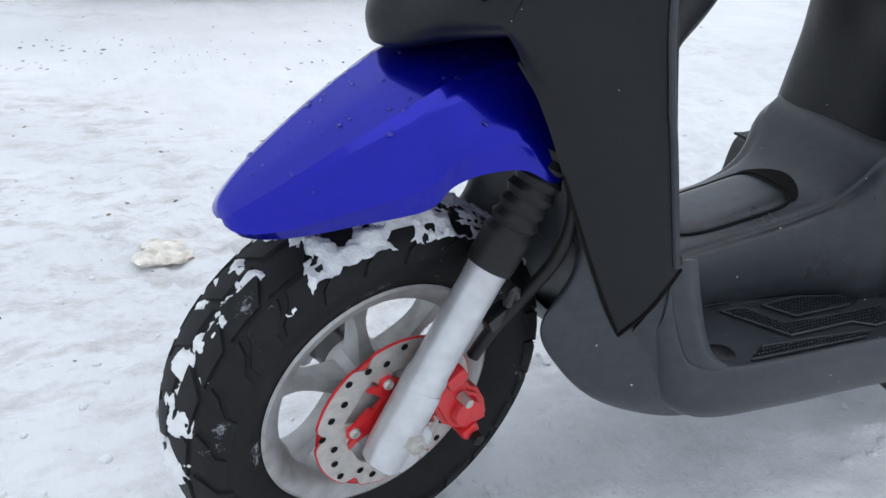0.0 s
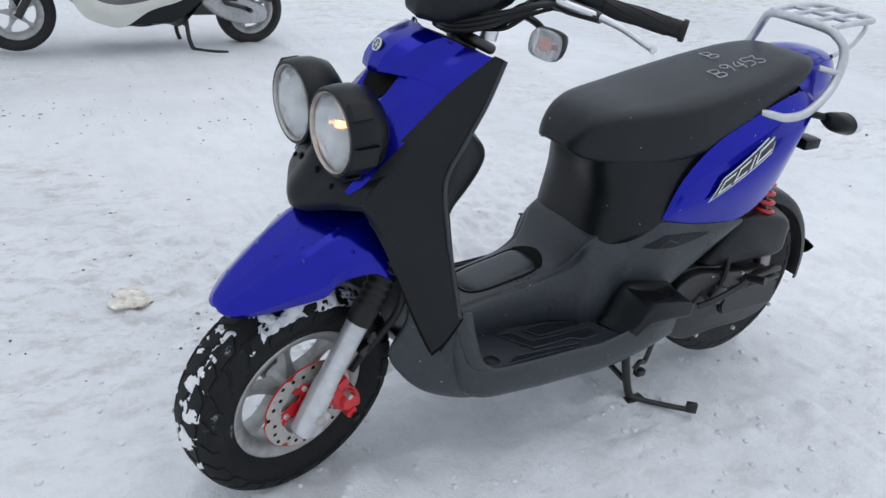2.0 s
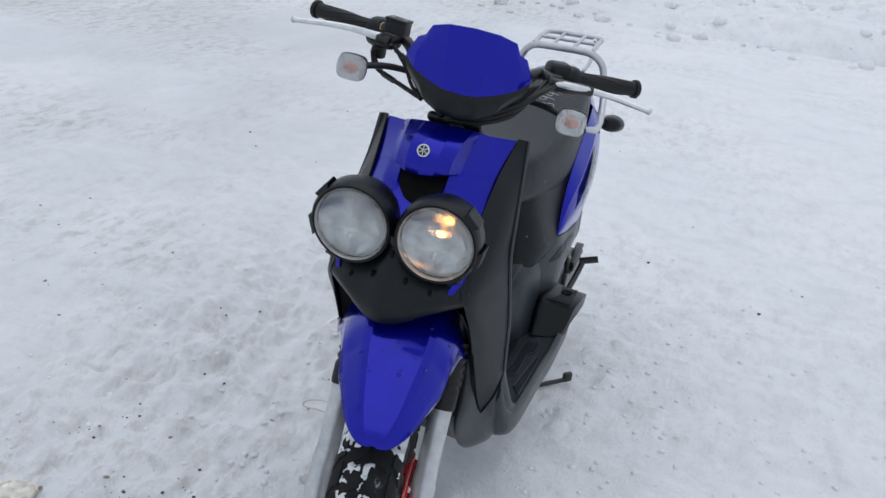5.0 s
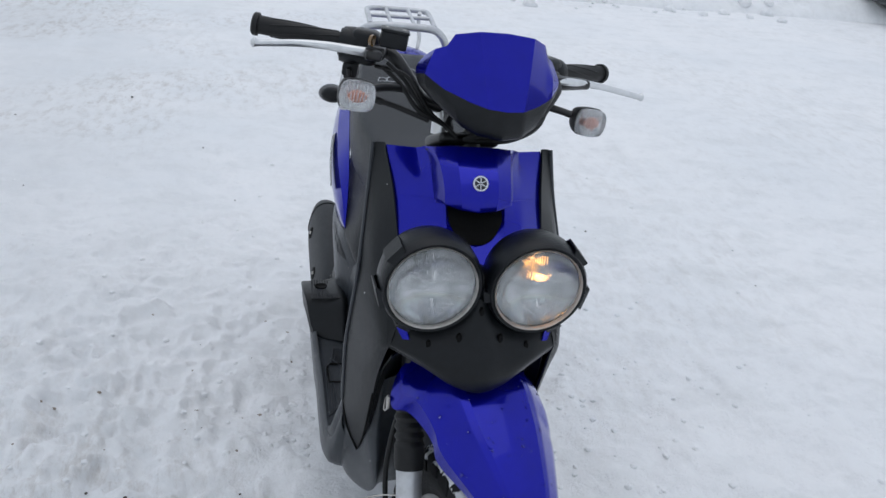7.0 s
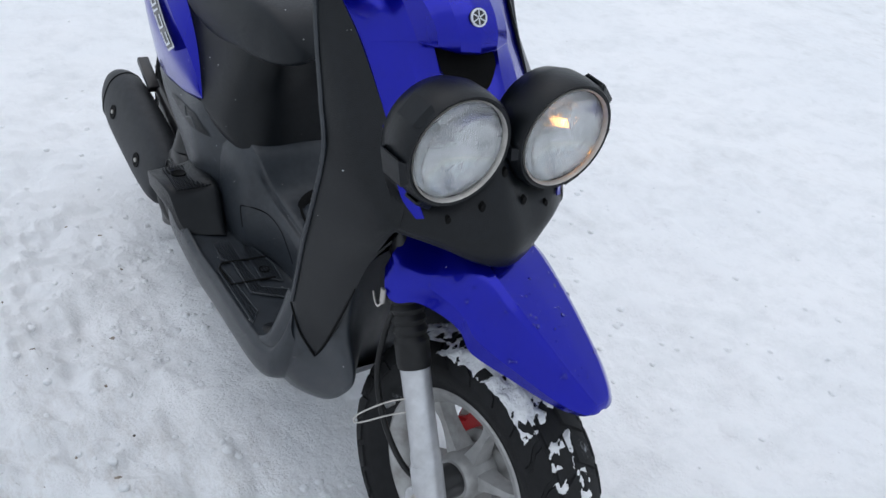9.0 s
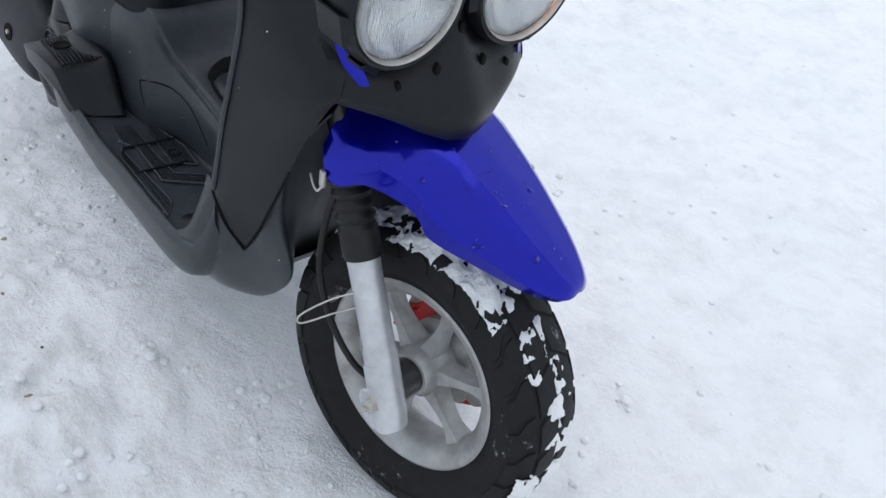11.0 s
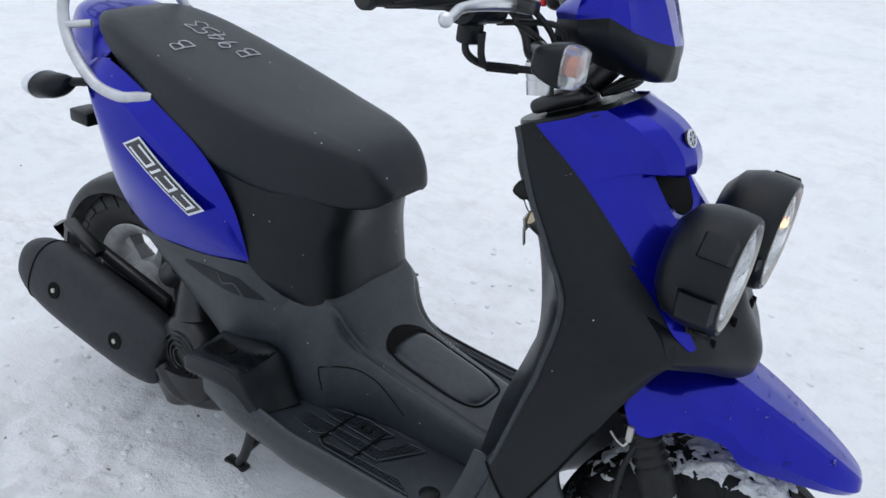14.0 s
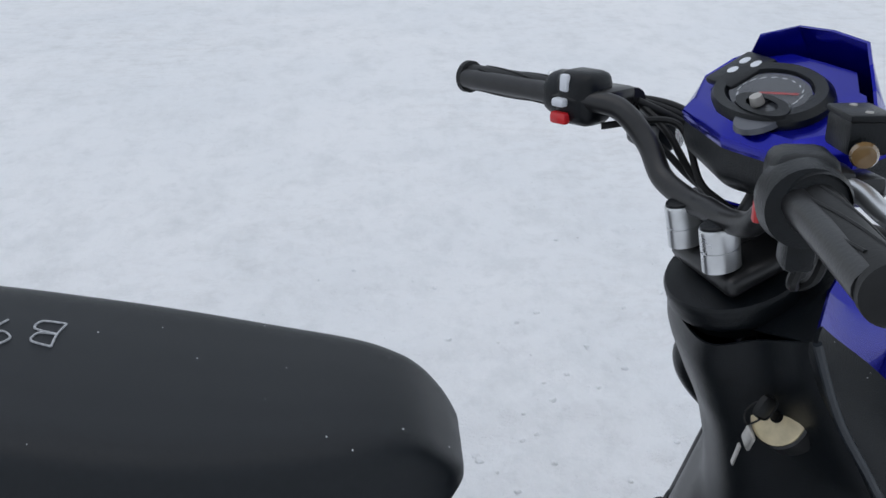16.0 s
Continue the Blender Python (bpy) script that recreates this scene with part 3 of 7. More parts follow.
fend = loft([fender_row(0.2410, 0.008, 0.509, 0.504, 0.007), fender_row(0.2390, 0.021, 0.516, 0.501, 0.018), fender_row(0.232, 0.035, 0.525, 0.500, 0.031), fender_row(0.214, 0.051, 0.539, 0.502, 0.046), fender_row(0.185, 0.068, 0.558, 0.508, 0.063),
             fender_row(0.135, 0.087, 0.588, 0.518, 0.082), fender_row(0.092, 0.102, 0.611, 0.527, 0.099), fender_row(0.068, 0.107, 0.623, 0.535, 0.106), fender_row(0.050, 0.109, 0.632, 0.553, 0.108),
             fender_row(0.022, 0.113, 0.644, 0.565, 0.116), fender_row(-0.025, 0.119, 0.656, 0.566, 0.127), fender_row(-0.058, 0.124, 0.662, 0.551, 0.139), fender_row(-0.085, 0.124, 0.664, 0.556, 0.137), fender_row(-0.104, 0.121, 0.662, 0.584, 0.126)], 78, 5, crisp_v=True)
FENDER_SKEW = Matrix.Translation((-0.1, 0, 0)) @ turn('Z', 2.2) @ Matrix.Translation((0.1, 0, 0))
front_fender = steered("front_fender", moved(thick(fend, 0.003), FENDER_SKEW), BLUE, "glossy blue front fender beaded with water drops", None, 17)
# nose: blue front cowl with the intake
cowl_rows = [
    [(-0.026, 0.130, 0.740), (-0.015, 0.075, 0.74), (-0.010, 0.060, 0.74), (-0.005, 0.045, 0.74), (0.0, 0.025, 0.74), (0.0, 0, 0.74)],
    [(-0.045, 0.134, 0.760), (-0.032, 0.078, 0.770), (-0.028, 0.061, 0.772), (-0.024, 0.046, 0.775), (-0.022, 0.025, 0.775), (-0.022, 0, 0.775)],
    [(-0.080, 0.133, 0.792), (-0.050, 0.080, 0.808), (-0.043, 0.062, 0.812), (-0.038, 0.046, 0.815), (-0.038, 0.025, 0.816), (-0.038, 0, 0.816)],
    [(-0.150, 0.135, 0.853), (-0.108, 0.084, 0.868), (-0.102, 0.068, 0.870), (-0.096, 0.050, 0.872), (-0.100, 0.030, 0.868), (-0.104, 0, 0.864)],
    [(-0.195, 0.137, 0.895), (-0.152, 0.086, 0.908), (-0.140, 0.068, 0.911), (-0.128, 0.052, 0.914), (-0.160, 0.030, 0.905), (-0.165, 0, 0.903)],
    [(-0.201, 0.138, 0.901), (-0.158, 0.087, 0.914), (-0.144, 0.069, 0.916), (-0.113, 0.056, 0.919), (-0.099, 0.030, 0.914), (-0.094, 0, 0.912)],
    [(-0.205, 0.138, 0.905), (-0.162, 0.088, 0.918), (-0.146, 0.070, 0.920), (-0.110, 0.057, 0.924), (-0.094, 0.030, 0.921), (-0.089, 0, 0.919)],
    [(-0.232, 0.141, 0.930), (-0.190, 0.090, 0.940), (-0.170, 0.072, 0.943), (-0.122, 0.058, 0.946), (-0.103, 0.032, 0.947), (-0.098, 0, 0.947)],
    [(-0.258, 0.143, 0.956), (-0.222, 0.092, 0.962), (-0.202, 0.075, 0.968), (-0.158, 0.062, 0.972), (-0.136, 0.034, 0.976), (-0.130, 0, 0.977)],
    [(-0.271, 0.144, 0.969), (-0.240, 0.094, 0.976), (-0.228, 0.081, 0.983), (-0.206, 0.070, 0.990), (-0.192, 0.035, 0.997), (-0.188, 0, 0.998)],
]
cowl_all = [both(r) for r in cowl_rows]
cowl = joined(loft(cowl_all[:5], 30, 6, crisp_v=True), loft(cowl_all[4:6], 3, 6, crisp_v=True), loft(cowl_all[5:], 24, 6, crisp_v=True))
bmesh.ops.remove_doubles(cowl, verts=cowl.verts, dist=1e-4)
front_cowl = part("front_cowl", thick(cowl, 0.003), BLUE, scooter, "glossy blue front cowl", 16)
deck = loft([both([(x - 0.002, y, z - 0.004) for x, y, z in cowl_rows[-1]]), both([(-0.281, 0.158, 0.962), (-0.292, 0.115, 0.944), (-0.298, 0.06, 0.920), (-0.300, 0, 0.915)])], 8, 24)
part("top_deck", thick(deck, 0.003), BLACK, scooter)
# the intake's inner shade is put into a black sheet laid over the cowl
part("intake", loft([[(-0.140, -0.053, 0.915), (-0.140, 0.053, 0.915)], [(-0.122, -0.051, 0.899), (-0.122, 0.051, 0.899)], [(-0.107, -0.042, 0.880), (-0.107, 0.042, 0.880)], [(-0.093, -0.027, 0.864), (-0.093, 0.027, 0.864)], [(-0.088, -0.012, 0.857), (-0.088, 0.012, 0.857)]], 16, 8), DARK, front_cowl, "black sheet for the shaded intake opening")
mid = Vector((-0.1095, 0, 0.960))
face = turn('Y', 66)
badge = part("emblem", moved(lathe([(0, 0.004), (0.0125, 0.004), (0.0135, 0.0025), (0.0135, 0)], 32, axis='Z'), Matrix.Translation(mid) @ face), INK, front_cowl, "round silver-rimmed badge")
part("ring", moved(lathe([(0.0105, 0.0052), (0.0128, 0.0052), (0.0132, 0.003), (0.0105, 0.003)], 32, axis='Z', closed=True), Matrix.Translation(mid) @ face), PALE, badge)
part("device", joined(*[moved(box(0.0055, 0, 0.0048, 0.0085, 0.0014, 0.001, 0), Matrix.Translation(mid) @ face @ turn('Z', 60 * i)) for i in range(6)]), PALE, badge)

for side in (1, -1):
    part("cowl_tip", thick(loft([[(-0.050, side * 0.139, 0.770), (-0.034, side * 0.120, 0.774)], [(-0.027, side * 0.137, 0.742), (-0.012, side * 0.120, 0.745)], [(-0.004, side * 0.124, 0.720), (0.001, side * 0.114, 0.722)]], 10, 6), 0.002), BLUE, front_cowl)

# black side panels of the leg shield
panel_rows = [
    [(-0.2710, 0.1475, 0.9735), (-0.279, 0.159, 0.971), (-0.284, 0.167, 0.968), (-0.286, 0.158, 0.965)],
    [(-0.2560, 0.1455, 0.9600), (-0.268, 0.160, 0.950), (-0.277, 0.169, 0.945), (-0.282, 0.158, 0.945)],
    [(-0.1915, 0.1350, 0.9065), (-0.222, 0.160, 0.893), (-0.249, 0.173, 0.890), (-0.254, 0.160, 0.888)],
    [(-0.1020, 0.1270, 0.8175), (-0.140, 0.166, 0.810), (-0.202, 0.182, 0.815), (-0.208, 0.168, 0.815)],
    [(-0.0360, 0.1290, 0.7545), (-0.078, 0.164, 0.744), (-0.167, 0.190, 0.748), (-0.175, 0.176, 0.748)],
    [(-0.016, 0.141, 0.708), (-0.050, 0.162, 0.702), (-0.170, 0.195, 0.700), (-0.178, 0.181, 0.700)],
    [(-0.036, 0.146, 0.674), (-0.066, 0.168, 0.664), (-0.180, 0.199, 0.645), (-0.188, 0.185, 0.645)],
    [(-0.080, 0.153, 0.594), (-0.120, 0.176, 0.592), (-0.195, 0.201, 0.588), (-0.203, 0.188, 0.588)],
    [(-0.138, 0.155, 0.465), (-0.175, 0.177, 0.470), (-0.227, 0.198, 0.478), (-0.235, 0.185, 0.478)],
    [(-0.172, 0.157, 0.400), (-0.201, 0.181, 0.426), (-0.238, 0.198, 0.456), (-0.246, 0.185, 0.456)],
    [(-0.202, 0.165, 0.346), (-0.221, 0.186, 0.388), (-0.245, 0.1965, 0.443), (-0.252, 0.185, 0.443)],
]
for side in (1, -1):
    bm = loft(panel_rows, 64, 20)
    part("shield_panel", thick(bm if side > 0 else mirrored(bm), 0.004), BLACK, scooter, "black grained leg shield side")
    trim = tube([(-0.284, side * 0.1675, 0.968), (-0.250, side * 0.1740, 0.890), (-0.203, side * 0.1830, 0.815), (-0.168, side * 0.1910, 0.750), (-0.181, side * 0.2000, 0.645), (-0.196, side * 0.2020, 0.588), (-0.228, side * 0.1990, 0.478), (-0.238, side * 0.198, 0.446)], 0.0042, 8)
    part("edge_bead", trim, GREY, scooter)
    part("panel_seam", joined(tube([(-0.246, side * 0.1970, 0.442), (-0.234, side * 0.1935, 0.416), (-0.221, side * 0.1865, 0.386), (-0.202, side * 0.1665, 0.345)], 0.0020, 8, steps=24),
                              tube([(-0.202, side * 0.1660, 0.345), (-0.176, side * 0.1590, 0.394), (-0.140, side * 0.1570, 0.467), (-0.100, side * 0.1560, 0.548)], [0.0017, 0.0022, 0.002, 0.0015], 8, steps=30)), DARK, scooter, "dark gap under the shield panel")

# chin under the lamps
chin_rows = [
    both([(-0.095, 0.146, 0.780), (-0.06, 0.110, 0.785), (-0.035, 0.045, 0.795), (0.004, 0, 0.802)]),
    both([(-0.044, 0.148, 0.745), (-0.010, 0.110, 0.736), (0.004, 0.050, 0.744), (0.018, 0, 0.766)]),
    both([(-0.028, 0.148, 0.718), (0.008, 0.100, 0.718), (0.020, 0.050, 0.726), (0.032, 0, 0.735)]),
    both([(-0.022, 0.147, 0.704), (0.018, 0.098, 0.700), (0.042, 0.046, 0.695), (0.058, 0, 0.692)]),
    both([(-0.026, 0.148, 0.698), (0.018, 0.090, 0.684), (0.044, 0.044, 0.668), (0.058, 0, 0.662)]),
    both([(-0.028, 0.146, 0.692), (0.008, 0.085, 0.674), (0.030, 0.042, 0.656), (0.042, 0, 0.650)]),
    both([(-0.060, 0.145, 0.690), (-0.05, 0.080, 0.676), (-0.04, 0.042, 0.668), (-0.04, 0, 0.664)]),
]
chin = part("nose_cone", thick(loft(chin_rows, 36, 36), 0.003), BLACK, scooter, "black nose cone with small slots", 50)
for y, z, x in ((0.083, 0.72, 0.0135), (-0.083, 0.72, 0.0135), (0.035, 0.738, 0.022), (-0.035, 0.738, 0.022), (0.0, 0.782, 0.0125)):
    # small dark domes stand for the shade inside the slots
    part("slot", moved(lathe([(0, 0.003), (0.005, 0.002), (0.006, -0.004)], 14, axis='X'), Matrix.Translation((x, y, z)) @ Matrix.Diagonal((1, 0.75, 1.35, 1))), DARK, chin)

# inner wheel well and lower front cover
well_rows = [
    both([(-0.045, 0.135, 0.664), (-0.08, 0.09, 0.672), (-0.10, 0.05, 0.68), (-0.11, 0, 0.68)]),
    both([(-0.092, 0.148, 0.590), (-0.15, 0.11, 0.60), (-0.19, 0.06, 0.61), (-0.20, 0, 0.61)]),
    both([(-0.146, 0.152, 0.462), (-0.19, 0.12, 0.46), (-0.225, 0.06, 0.46), (-0.235, 0, 0.46)]),
    both([(-0.205, 0.156, 0.330), (-0.23, 0.12, 0.33), (-0.255, 0.06, 0.33), (-0.26, 0, 0.33)]),
]
part("wheel_well", thick(loft(well_rows, 24, 30), 0.003), BLACK, scooter)
low_rows = [
    both([(-0.195, 0.160, 0.545), (-0.160, 0.150, 0.548), (-0.140, 0.134, 0.552), (-0.15, 0.112, 0.552), (-0.17, 0.07, 0.555), (-0.20, 0, 0.555)]),
    both([(-0.215, 0.165, 0.440), (-0.172, 0.156, 0.435), (-0.150, 0.136, 0.430), (-0.165, 0.112, 0.428), (-0.19, 0.07, 0.425), (-0.225, 0, 0.42)]),
    both([(-0.225, 0.166, 0.370), (-0.166, 0.156, 0.362), (-0.116, 0.136, 0.355), (-0.145, 0.114, 0.350), (-0.21, 0.07, 0.34), (-0.235, 0, 0.34)]),
    both([(-0.250, 0.190, 0.325), (-0.197, 0.168, 0.305), (-0.150, 0.138, 0.292), (-0.175, 0.118, 0.285), (-0.235, 0.07, 0.28), (-0.25, 0, 0.28)]),
    both([(-0.288, 0.198, 0.268), (-0.240, 0.178, 0.250), (-0.208, 0.142, 0.236), (-0.23, 0.12, 0.232), (-0.26, 0.07, 0.228), (-0.27, 0, 0.228)]),
    both([(-0.335, 0.180, 0.217), (-0.310, 0.166, 0.204), (-0.295, 0.138, 0.196), (-0.3, 0.115, 0.19), (-0.305, 0.07, 0.188), (-0.31, 0, 0.188)]),
    both([(-0.440, 0.178, 0.200), (-0.420, 0.160, 0.190), (-0.420, 0.135, 0.186), (-0.42, 0.11, 0.185), (-0.42, 0.08, 0.185), (-0.42, 0, 0.185)]),
]
corner_rows = [[(-0.212, 0.156, 0.318), (-0.226, 0.184, 0.384), (-0.245, 0.194, 0.446), (-0.274, 0.190, 0.446)],
               [(-0.226, 0.162, 0.270), (-0.243, 0.191, 0.330), (-0.262, 0.205, 0.392), (-0.286, 0.199, 0.392)],
               [(-0.256, 0.164, 0.240), (-0.268, 0.197, 0.280), (-0.286, 0.2165, 0.332), (-0.308, 0.212, 0.330)],
               [(-0.310, 0.158, 0.208), (-0.320, 0.192, 0.236), (-0.335, 0.2215, 0.282), (-0.350, 0.222, 0.300)]]
for side in (1, -1):
    bm = loft(corner_rows, 24, 16)
    part("floor_corner", thick(bm if side > 0 else mirrored(bm), 0.003), GREY, scooter, "dark grey lower corner of the floor")
part("lower_front_cover", thick(loft(low_rows, 48, 56), 0.003), GREY, scooter, "dark grained lower front cover")

# rear face of the leg shield
inner_rows = [
    both([(-0.281, 0.160, 0.964), (-0.290, 0.145, 0.955), (-0.302, 0.098, 0.926), (-0.338, 0.066, 0.902), (-0.347, 0, 0.898)]),
    both([(-0.255, 0.168, 0.905), (-0.267, 0.148, 0.893), (-0.286, 0.100, 0.875), (-0.334, 0.062, 0.866), (-0.342, 0, 0.862)]),
    both([(-0.203, 0.179, 0.815), (-0.224, 0.155, 0.815), (-0.252, 0.104, 0.815), (-0.312, 0.056, 0.815), (-0.322, 0, 0.815)]),
    both([(-0.168, 0.187, 0.750), (-0.196, 0.160, 0.750), (-0.240, 0.10, 0.745), (-0.284, 0.05, 0.745), (-0.292, 0, 0.745)]),
    both([(-0.181, 0.194, 0.645), (-0.205, 0.165, 0.640), (-0.240, 0.10, 0.635), (-0.262, 0.05, 0.630), (-0.268, 0, 0.630)]),
    both([(-0.196, 0.197, 0.588), (-0.222, 0.165, 0.580), (-0.255, 0.10, 0.570), (-0.275, 0.05, 0.565), (-0.280, 0, 0.565)]),
    both([(-0.228, 0.194, 0.478), (-0.256, 0.160, 0.470), (-0.290, 0.10, 0.470), (-0.305, 0.05, 0.468), (-0.310, 0, 0.468)]),
    both([(-0.272, 0.197, 0.330), (-0.295, 0.160, 0.322), (-0.32, 0.10, 0.32), (-0.34, 0.05, 0.32), (-0.34, 0, 0.32)]),
]
inner_shield = part("inner_shield", thick(loft(inner_rows, 48, 40), 0.003), BLACK, scooter, "black inner leg shield")
pocket = loft([[(-0.215, 0.165, 0.832), (-0.245, 0.150, 0.826), (-0.262, 0.085, 0.836), (-0.225, 0.085, 0.838)],
               [(-0.195, 0.172, 0.79), (-0.282, 0.140, 0.788), (-0.288, 0.085, 0.78), (-0.23, 0.085, 0.78)],
               [(-0.180, 0.178, 0.75), (-0.284, 0.138, 0.752), (-0.288, 0.085, 0.74), (-0.22, 0.085, 0.74)],
               [(-0.175, 0.18, 0.705), (-0.252, 0.140, 0.702), (-0.25, 0.09, 0.69), (-0.2, 0.09, 0.69)],
               [(-0.19, 0.18, 0.68), (-0.215, 0.145, 0.672), (-0.21, 0.10, 0.67), (-0.2, 0.1, 0.67)]], 20, 32, True, True)
part("pocket", pocket, BLACK, inner_shield, "black moulded pocket")
COLLAR = Matrix.Translation((-0.292, 0, 0.948)) @ turn('Y', -22)


def collar_ring(r, h):
    return [COLLAR @ Vector((r * math.cos(a), 1.04 * r * math.sin(a), h)) for a in np.linspace(0, 2 * math.pi, 25)[:-1]]


part("steering_cover", loft([collar_ring(0.058, -0.040), collar_ring(0.064, -0.036), collar_ring(0.068, -0.020), collar_ring(0.0735, -0.0195), collar_ring(0.0755, -0.016), collar_ring(0.0750, 0.004), collar_ring(0.0725, 0.008), collar_ring(0.040, 0.010)], 3, 48, True, True, crisp_u=True), BLACK, scooter, "black round collar over the steering head", 35)
# ignition lock and keys
shield_tree = BVHTree.FromPolygons([v.co for v in inner_shield.data.vertices], [tuple(f.vertices) for f in inner_shield.data.polygons])
key_spot = shield_tree.ray_cast(Vector((-0.7, -0.100, 0.834)), Vector((1, 0, 0)))[0]
lock_way = Vector((-0.75, -0.35, 0.56)).normalized()
key_at = Matrix.Translation(key_spot - lock_way * 0.010) @ lock_way.to_track_quat('Z', 'Y').to_matrix().to_4x4() @ Matrix.Scale(1.18, 4)
ignition = part("ignition_lock", moved(joined(lathe([(0, 0.012), (0.021, 0.012), (0.025, 0.010), (0.026, -0.012)], 32, axis='Z')), key_at), CREAM, scooter, "worn ivory ignition lock plate")
part("collar", moved(lathe([(0.0255, 0.009), (0.0275, 0.007), (0.029, -0.015)], 32, axis='Z'), key_at), SATIN, ignition)
part("keyhole", moved(joined(lathe([(0, 0.0135), (0.006, 0.013), (0.006, 0.011)], 18, axis='Z'), box(-0.006, 0.008, 0.0125, 0.009, 0.006, 0.002, 0.001)), key_at), DARK, ignition)
part("key", joined(moved(joined(box(0, 0, 0.022, 0.003, 0.008, 0.022, 0.001), box(0.004, 0.004, 0.042, 0.007, 0.021, 0.022, 0.006)), key_at), tube([Vector(q) + key_spot for q in ((-0.022, 0.002, 0.020), (-0.034, 0.005, 0.004), (-0.026, 0.010, -0.016), (-0.014, 0.005, -0.002))], 0.001, 6, closed=True)), BOOT, ignition, "black-headed key")
part("spare_key", moved(joined(box(-0.024, 0.006, -0.030, 0.006, 0.02, 0.026, 0.004, turn('X', 20)), box(-0.030, 0.013, -0.058, 0.002, 0.006, 0.034, 0.0005, turn('X', 14))), Matrix.Translation(key_spot)), STEEL, ignition, "steel spare key on a ring")
hit, nor, *_ = shield_tree.ray_cast(Vector((-0.7, 0.078, 0.862)), Vector((1, 0, 0)))
part("warning_label", moved(box(0, 0, 0, 0.022, 0.045, 0.0012, 0.0004), Matrix.Translation(hit + Vector((-0.002, 0, 0))) @ nor.to_track_quat('Z', 'Y').to_matrix().to_4x4()), TAG, inner_shield, "pale blue sticker")


# headlamps
def headlamp(side, lit):
    at = Matrix.Translation((0.018, side * 0.087, 0.829)) @ turn('Z', 3.5) @ turn('Y', 3) @ Matrix.Diagonal((1.0, 0.99, 0.99, 1))
    shell = [(0.0745, 0.004), (0.0805, 0.007), (0.0840, 0.001), (0.0858, -0.02), (0.0845, -0.045), (0.076, -0.070), (0.052, -0.088), (0, -0.094)]
    lamp = part("headlamp", moved(lathe([(0.0735, 0.0)] + shell, 56, axis='X'), at), BLACK, scooter, "round twin headlamp, " + ("lit with a warm bulb" if lit else "unlit"))
    for deg, length, wide in ((48, 0.040, 0.034), (104, 0.046, 0.040), (152, 0.030, 0.026), (-100, 0.02, 0.02)):
        lug = loft([[(x, wide * u * k, 0.0800 + lift - 4.5 * (wide * u * k) ** 2) for u in (-0.5, -0.42, 0.42, 0.5)] for x, k, lift in ((0.001, 0.8, 0.001), (-0.003, 1.0, 0.0085), (-length + 0.004, 1.0, 0.0095), (-length, 0.9, 0.001))], 4, 4, crisp_u=True, crisp_v=True)
        part("bezel_lug", moved(moved(thick(lug, -0.003), turn('X', -side * deg)), at), BLACK, lamp)
    part("bezel_ring", moved(lathe([(0.0718, 0.0035), (0.0748, 0.0078), (0.0752, 0.002), (0.0718, -0.002)], 56, axis='X', closed=True), at), STEEL, lamp, "thin bright lens rim")
    part("reflector", moved(lathe([(0.0722, 0.0005), (0.067, -0.006), (0.052, -0.018), (0.030, -0.028), (0.012, -0.032), (0, -0.033)], 48, axis='X'), at), REFLECTOR, lamp)
    # fluted glass: a domed lens with vertical ribs moulded into its back
    rings = []
    lens_r = 0.0722
    for z in np.linspace(-lens_r, lens_r, 45):
        chord = math.sqrt(max(0.0, lens_r ** 2 - z * z))
        row = []
        for u in np.linspace(-1, 1, 125):
            y = chord * u
            r = math.hypot(y, z) / lens_r
            band = 0.5 + 0.5 * math.tanh((abs(z) - 0.012) * 300)
            x = 0.011 * (1 - r * r) + 0.00085 * math.cos(y * 1500) * (0.3 + 0.7 * band) * min(1.0, 8 * (1 - r))
            row.append((x, y, float(z)))
        rings.append(row)
    lens_bm = grid(rings)
    lens = part("lens", moved(thick(lens_bm, 0.003), at), GLASS, lamp, "clear fluted glass lens", 60)
    lens.visible_shadow = False
    part("bulb_cap", moved(lathe([(0, -0.014), (0.007, -0.0155), (0.0085, -0.019), (0.008, -0.036)], 24, axis='X'), at), REFLECTOR, lamp)
    if lit:
        # widened and set above centre, so its glow also stands for its reflection
        part("bulb", moved(moved(moved(lathe([(0, 0.006), (0.004, 0.0045), (0.006, 0.0), (0.004, -0.0045), (0, -0.006)], 16, axis='X'), Matrix.Diagonal((1, 1.7, 1.1, 1))), Matrix.Translation((-0.014, 0.004, 0.015)) @ turn('X', -14)), at), BULB, lamp, "glowing warm bulb, widened to stand for its reflection too")
    return lamp


headlamp(1, True)
headlamp(-1, False)
part("lamp_bridge", box(-0.03, 0, 0.81, 0.06, 0.03, 0.06, 0.012), BLACK, scooter)

# ---- handlebar group, all turned with the fork ----
SIDE = 0.008


BAR_MID = Vector((-0.35, 0, 1.05))
ASKEW = Matrix.Translation(BAR_MID + Vector((0.006, 0, 0.0045))) @ turn('Z', 2.0) @ turn('X', -1.9) @ Matrix.Translation(-BAR_MID)


def ring_of(half):
    full = [Vector(q) for q in half] + [Vector((x, -y, z)) for x, y, z in reversed(half[1:-1])]
    return [q + Vector((0.008, SIDE, 0)) for q in full]


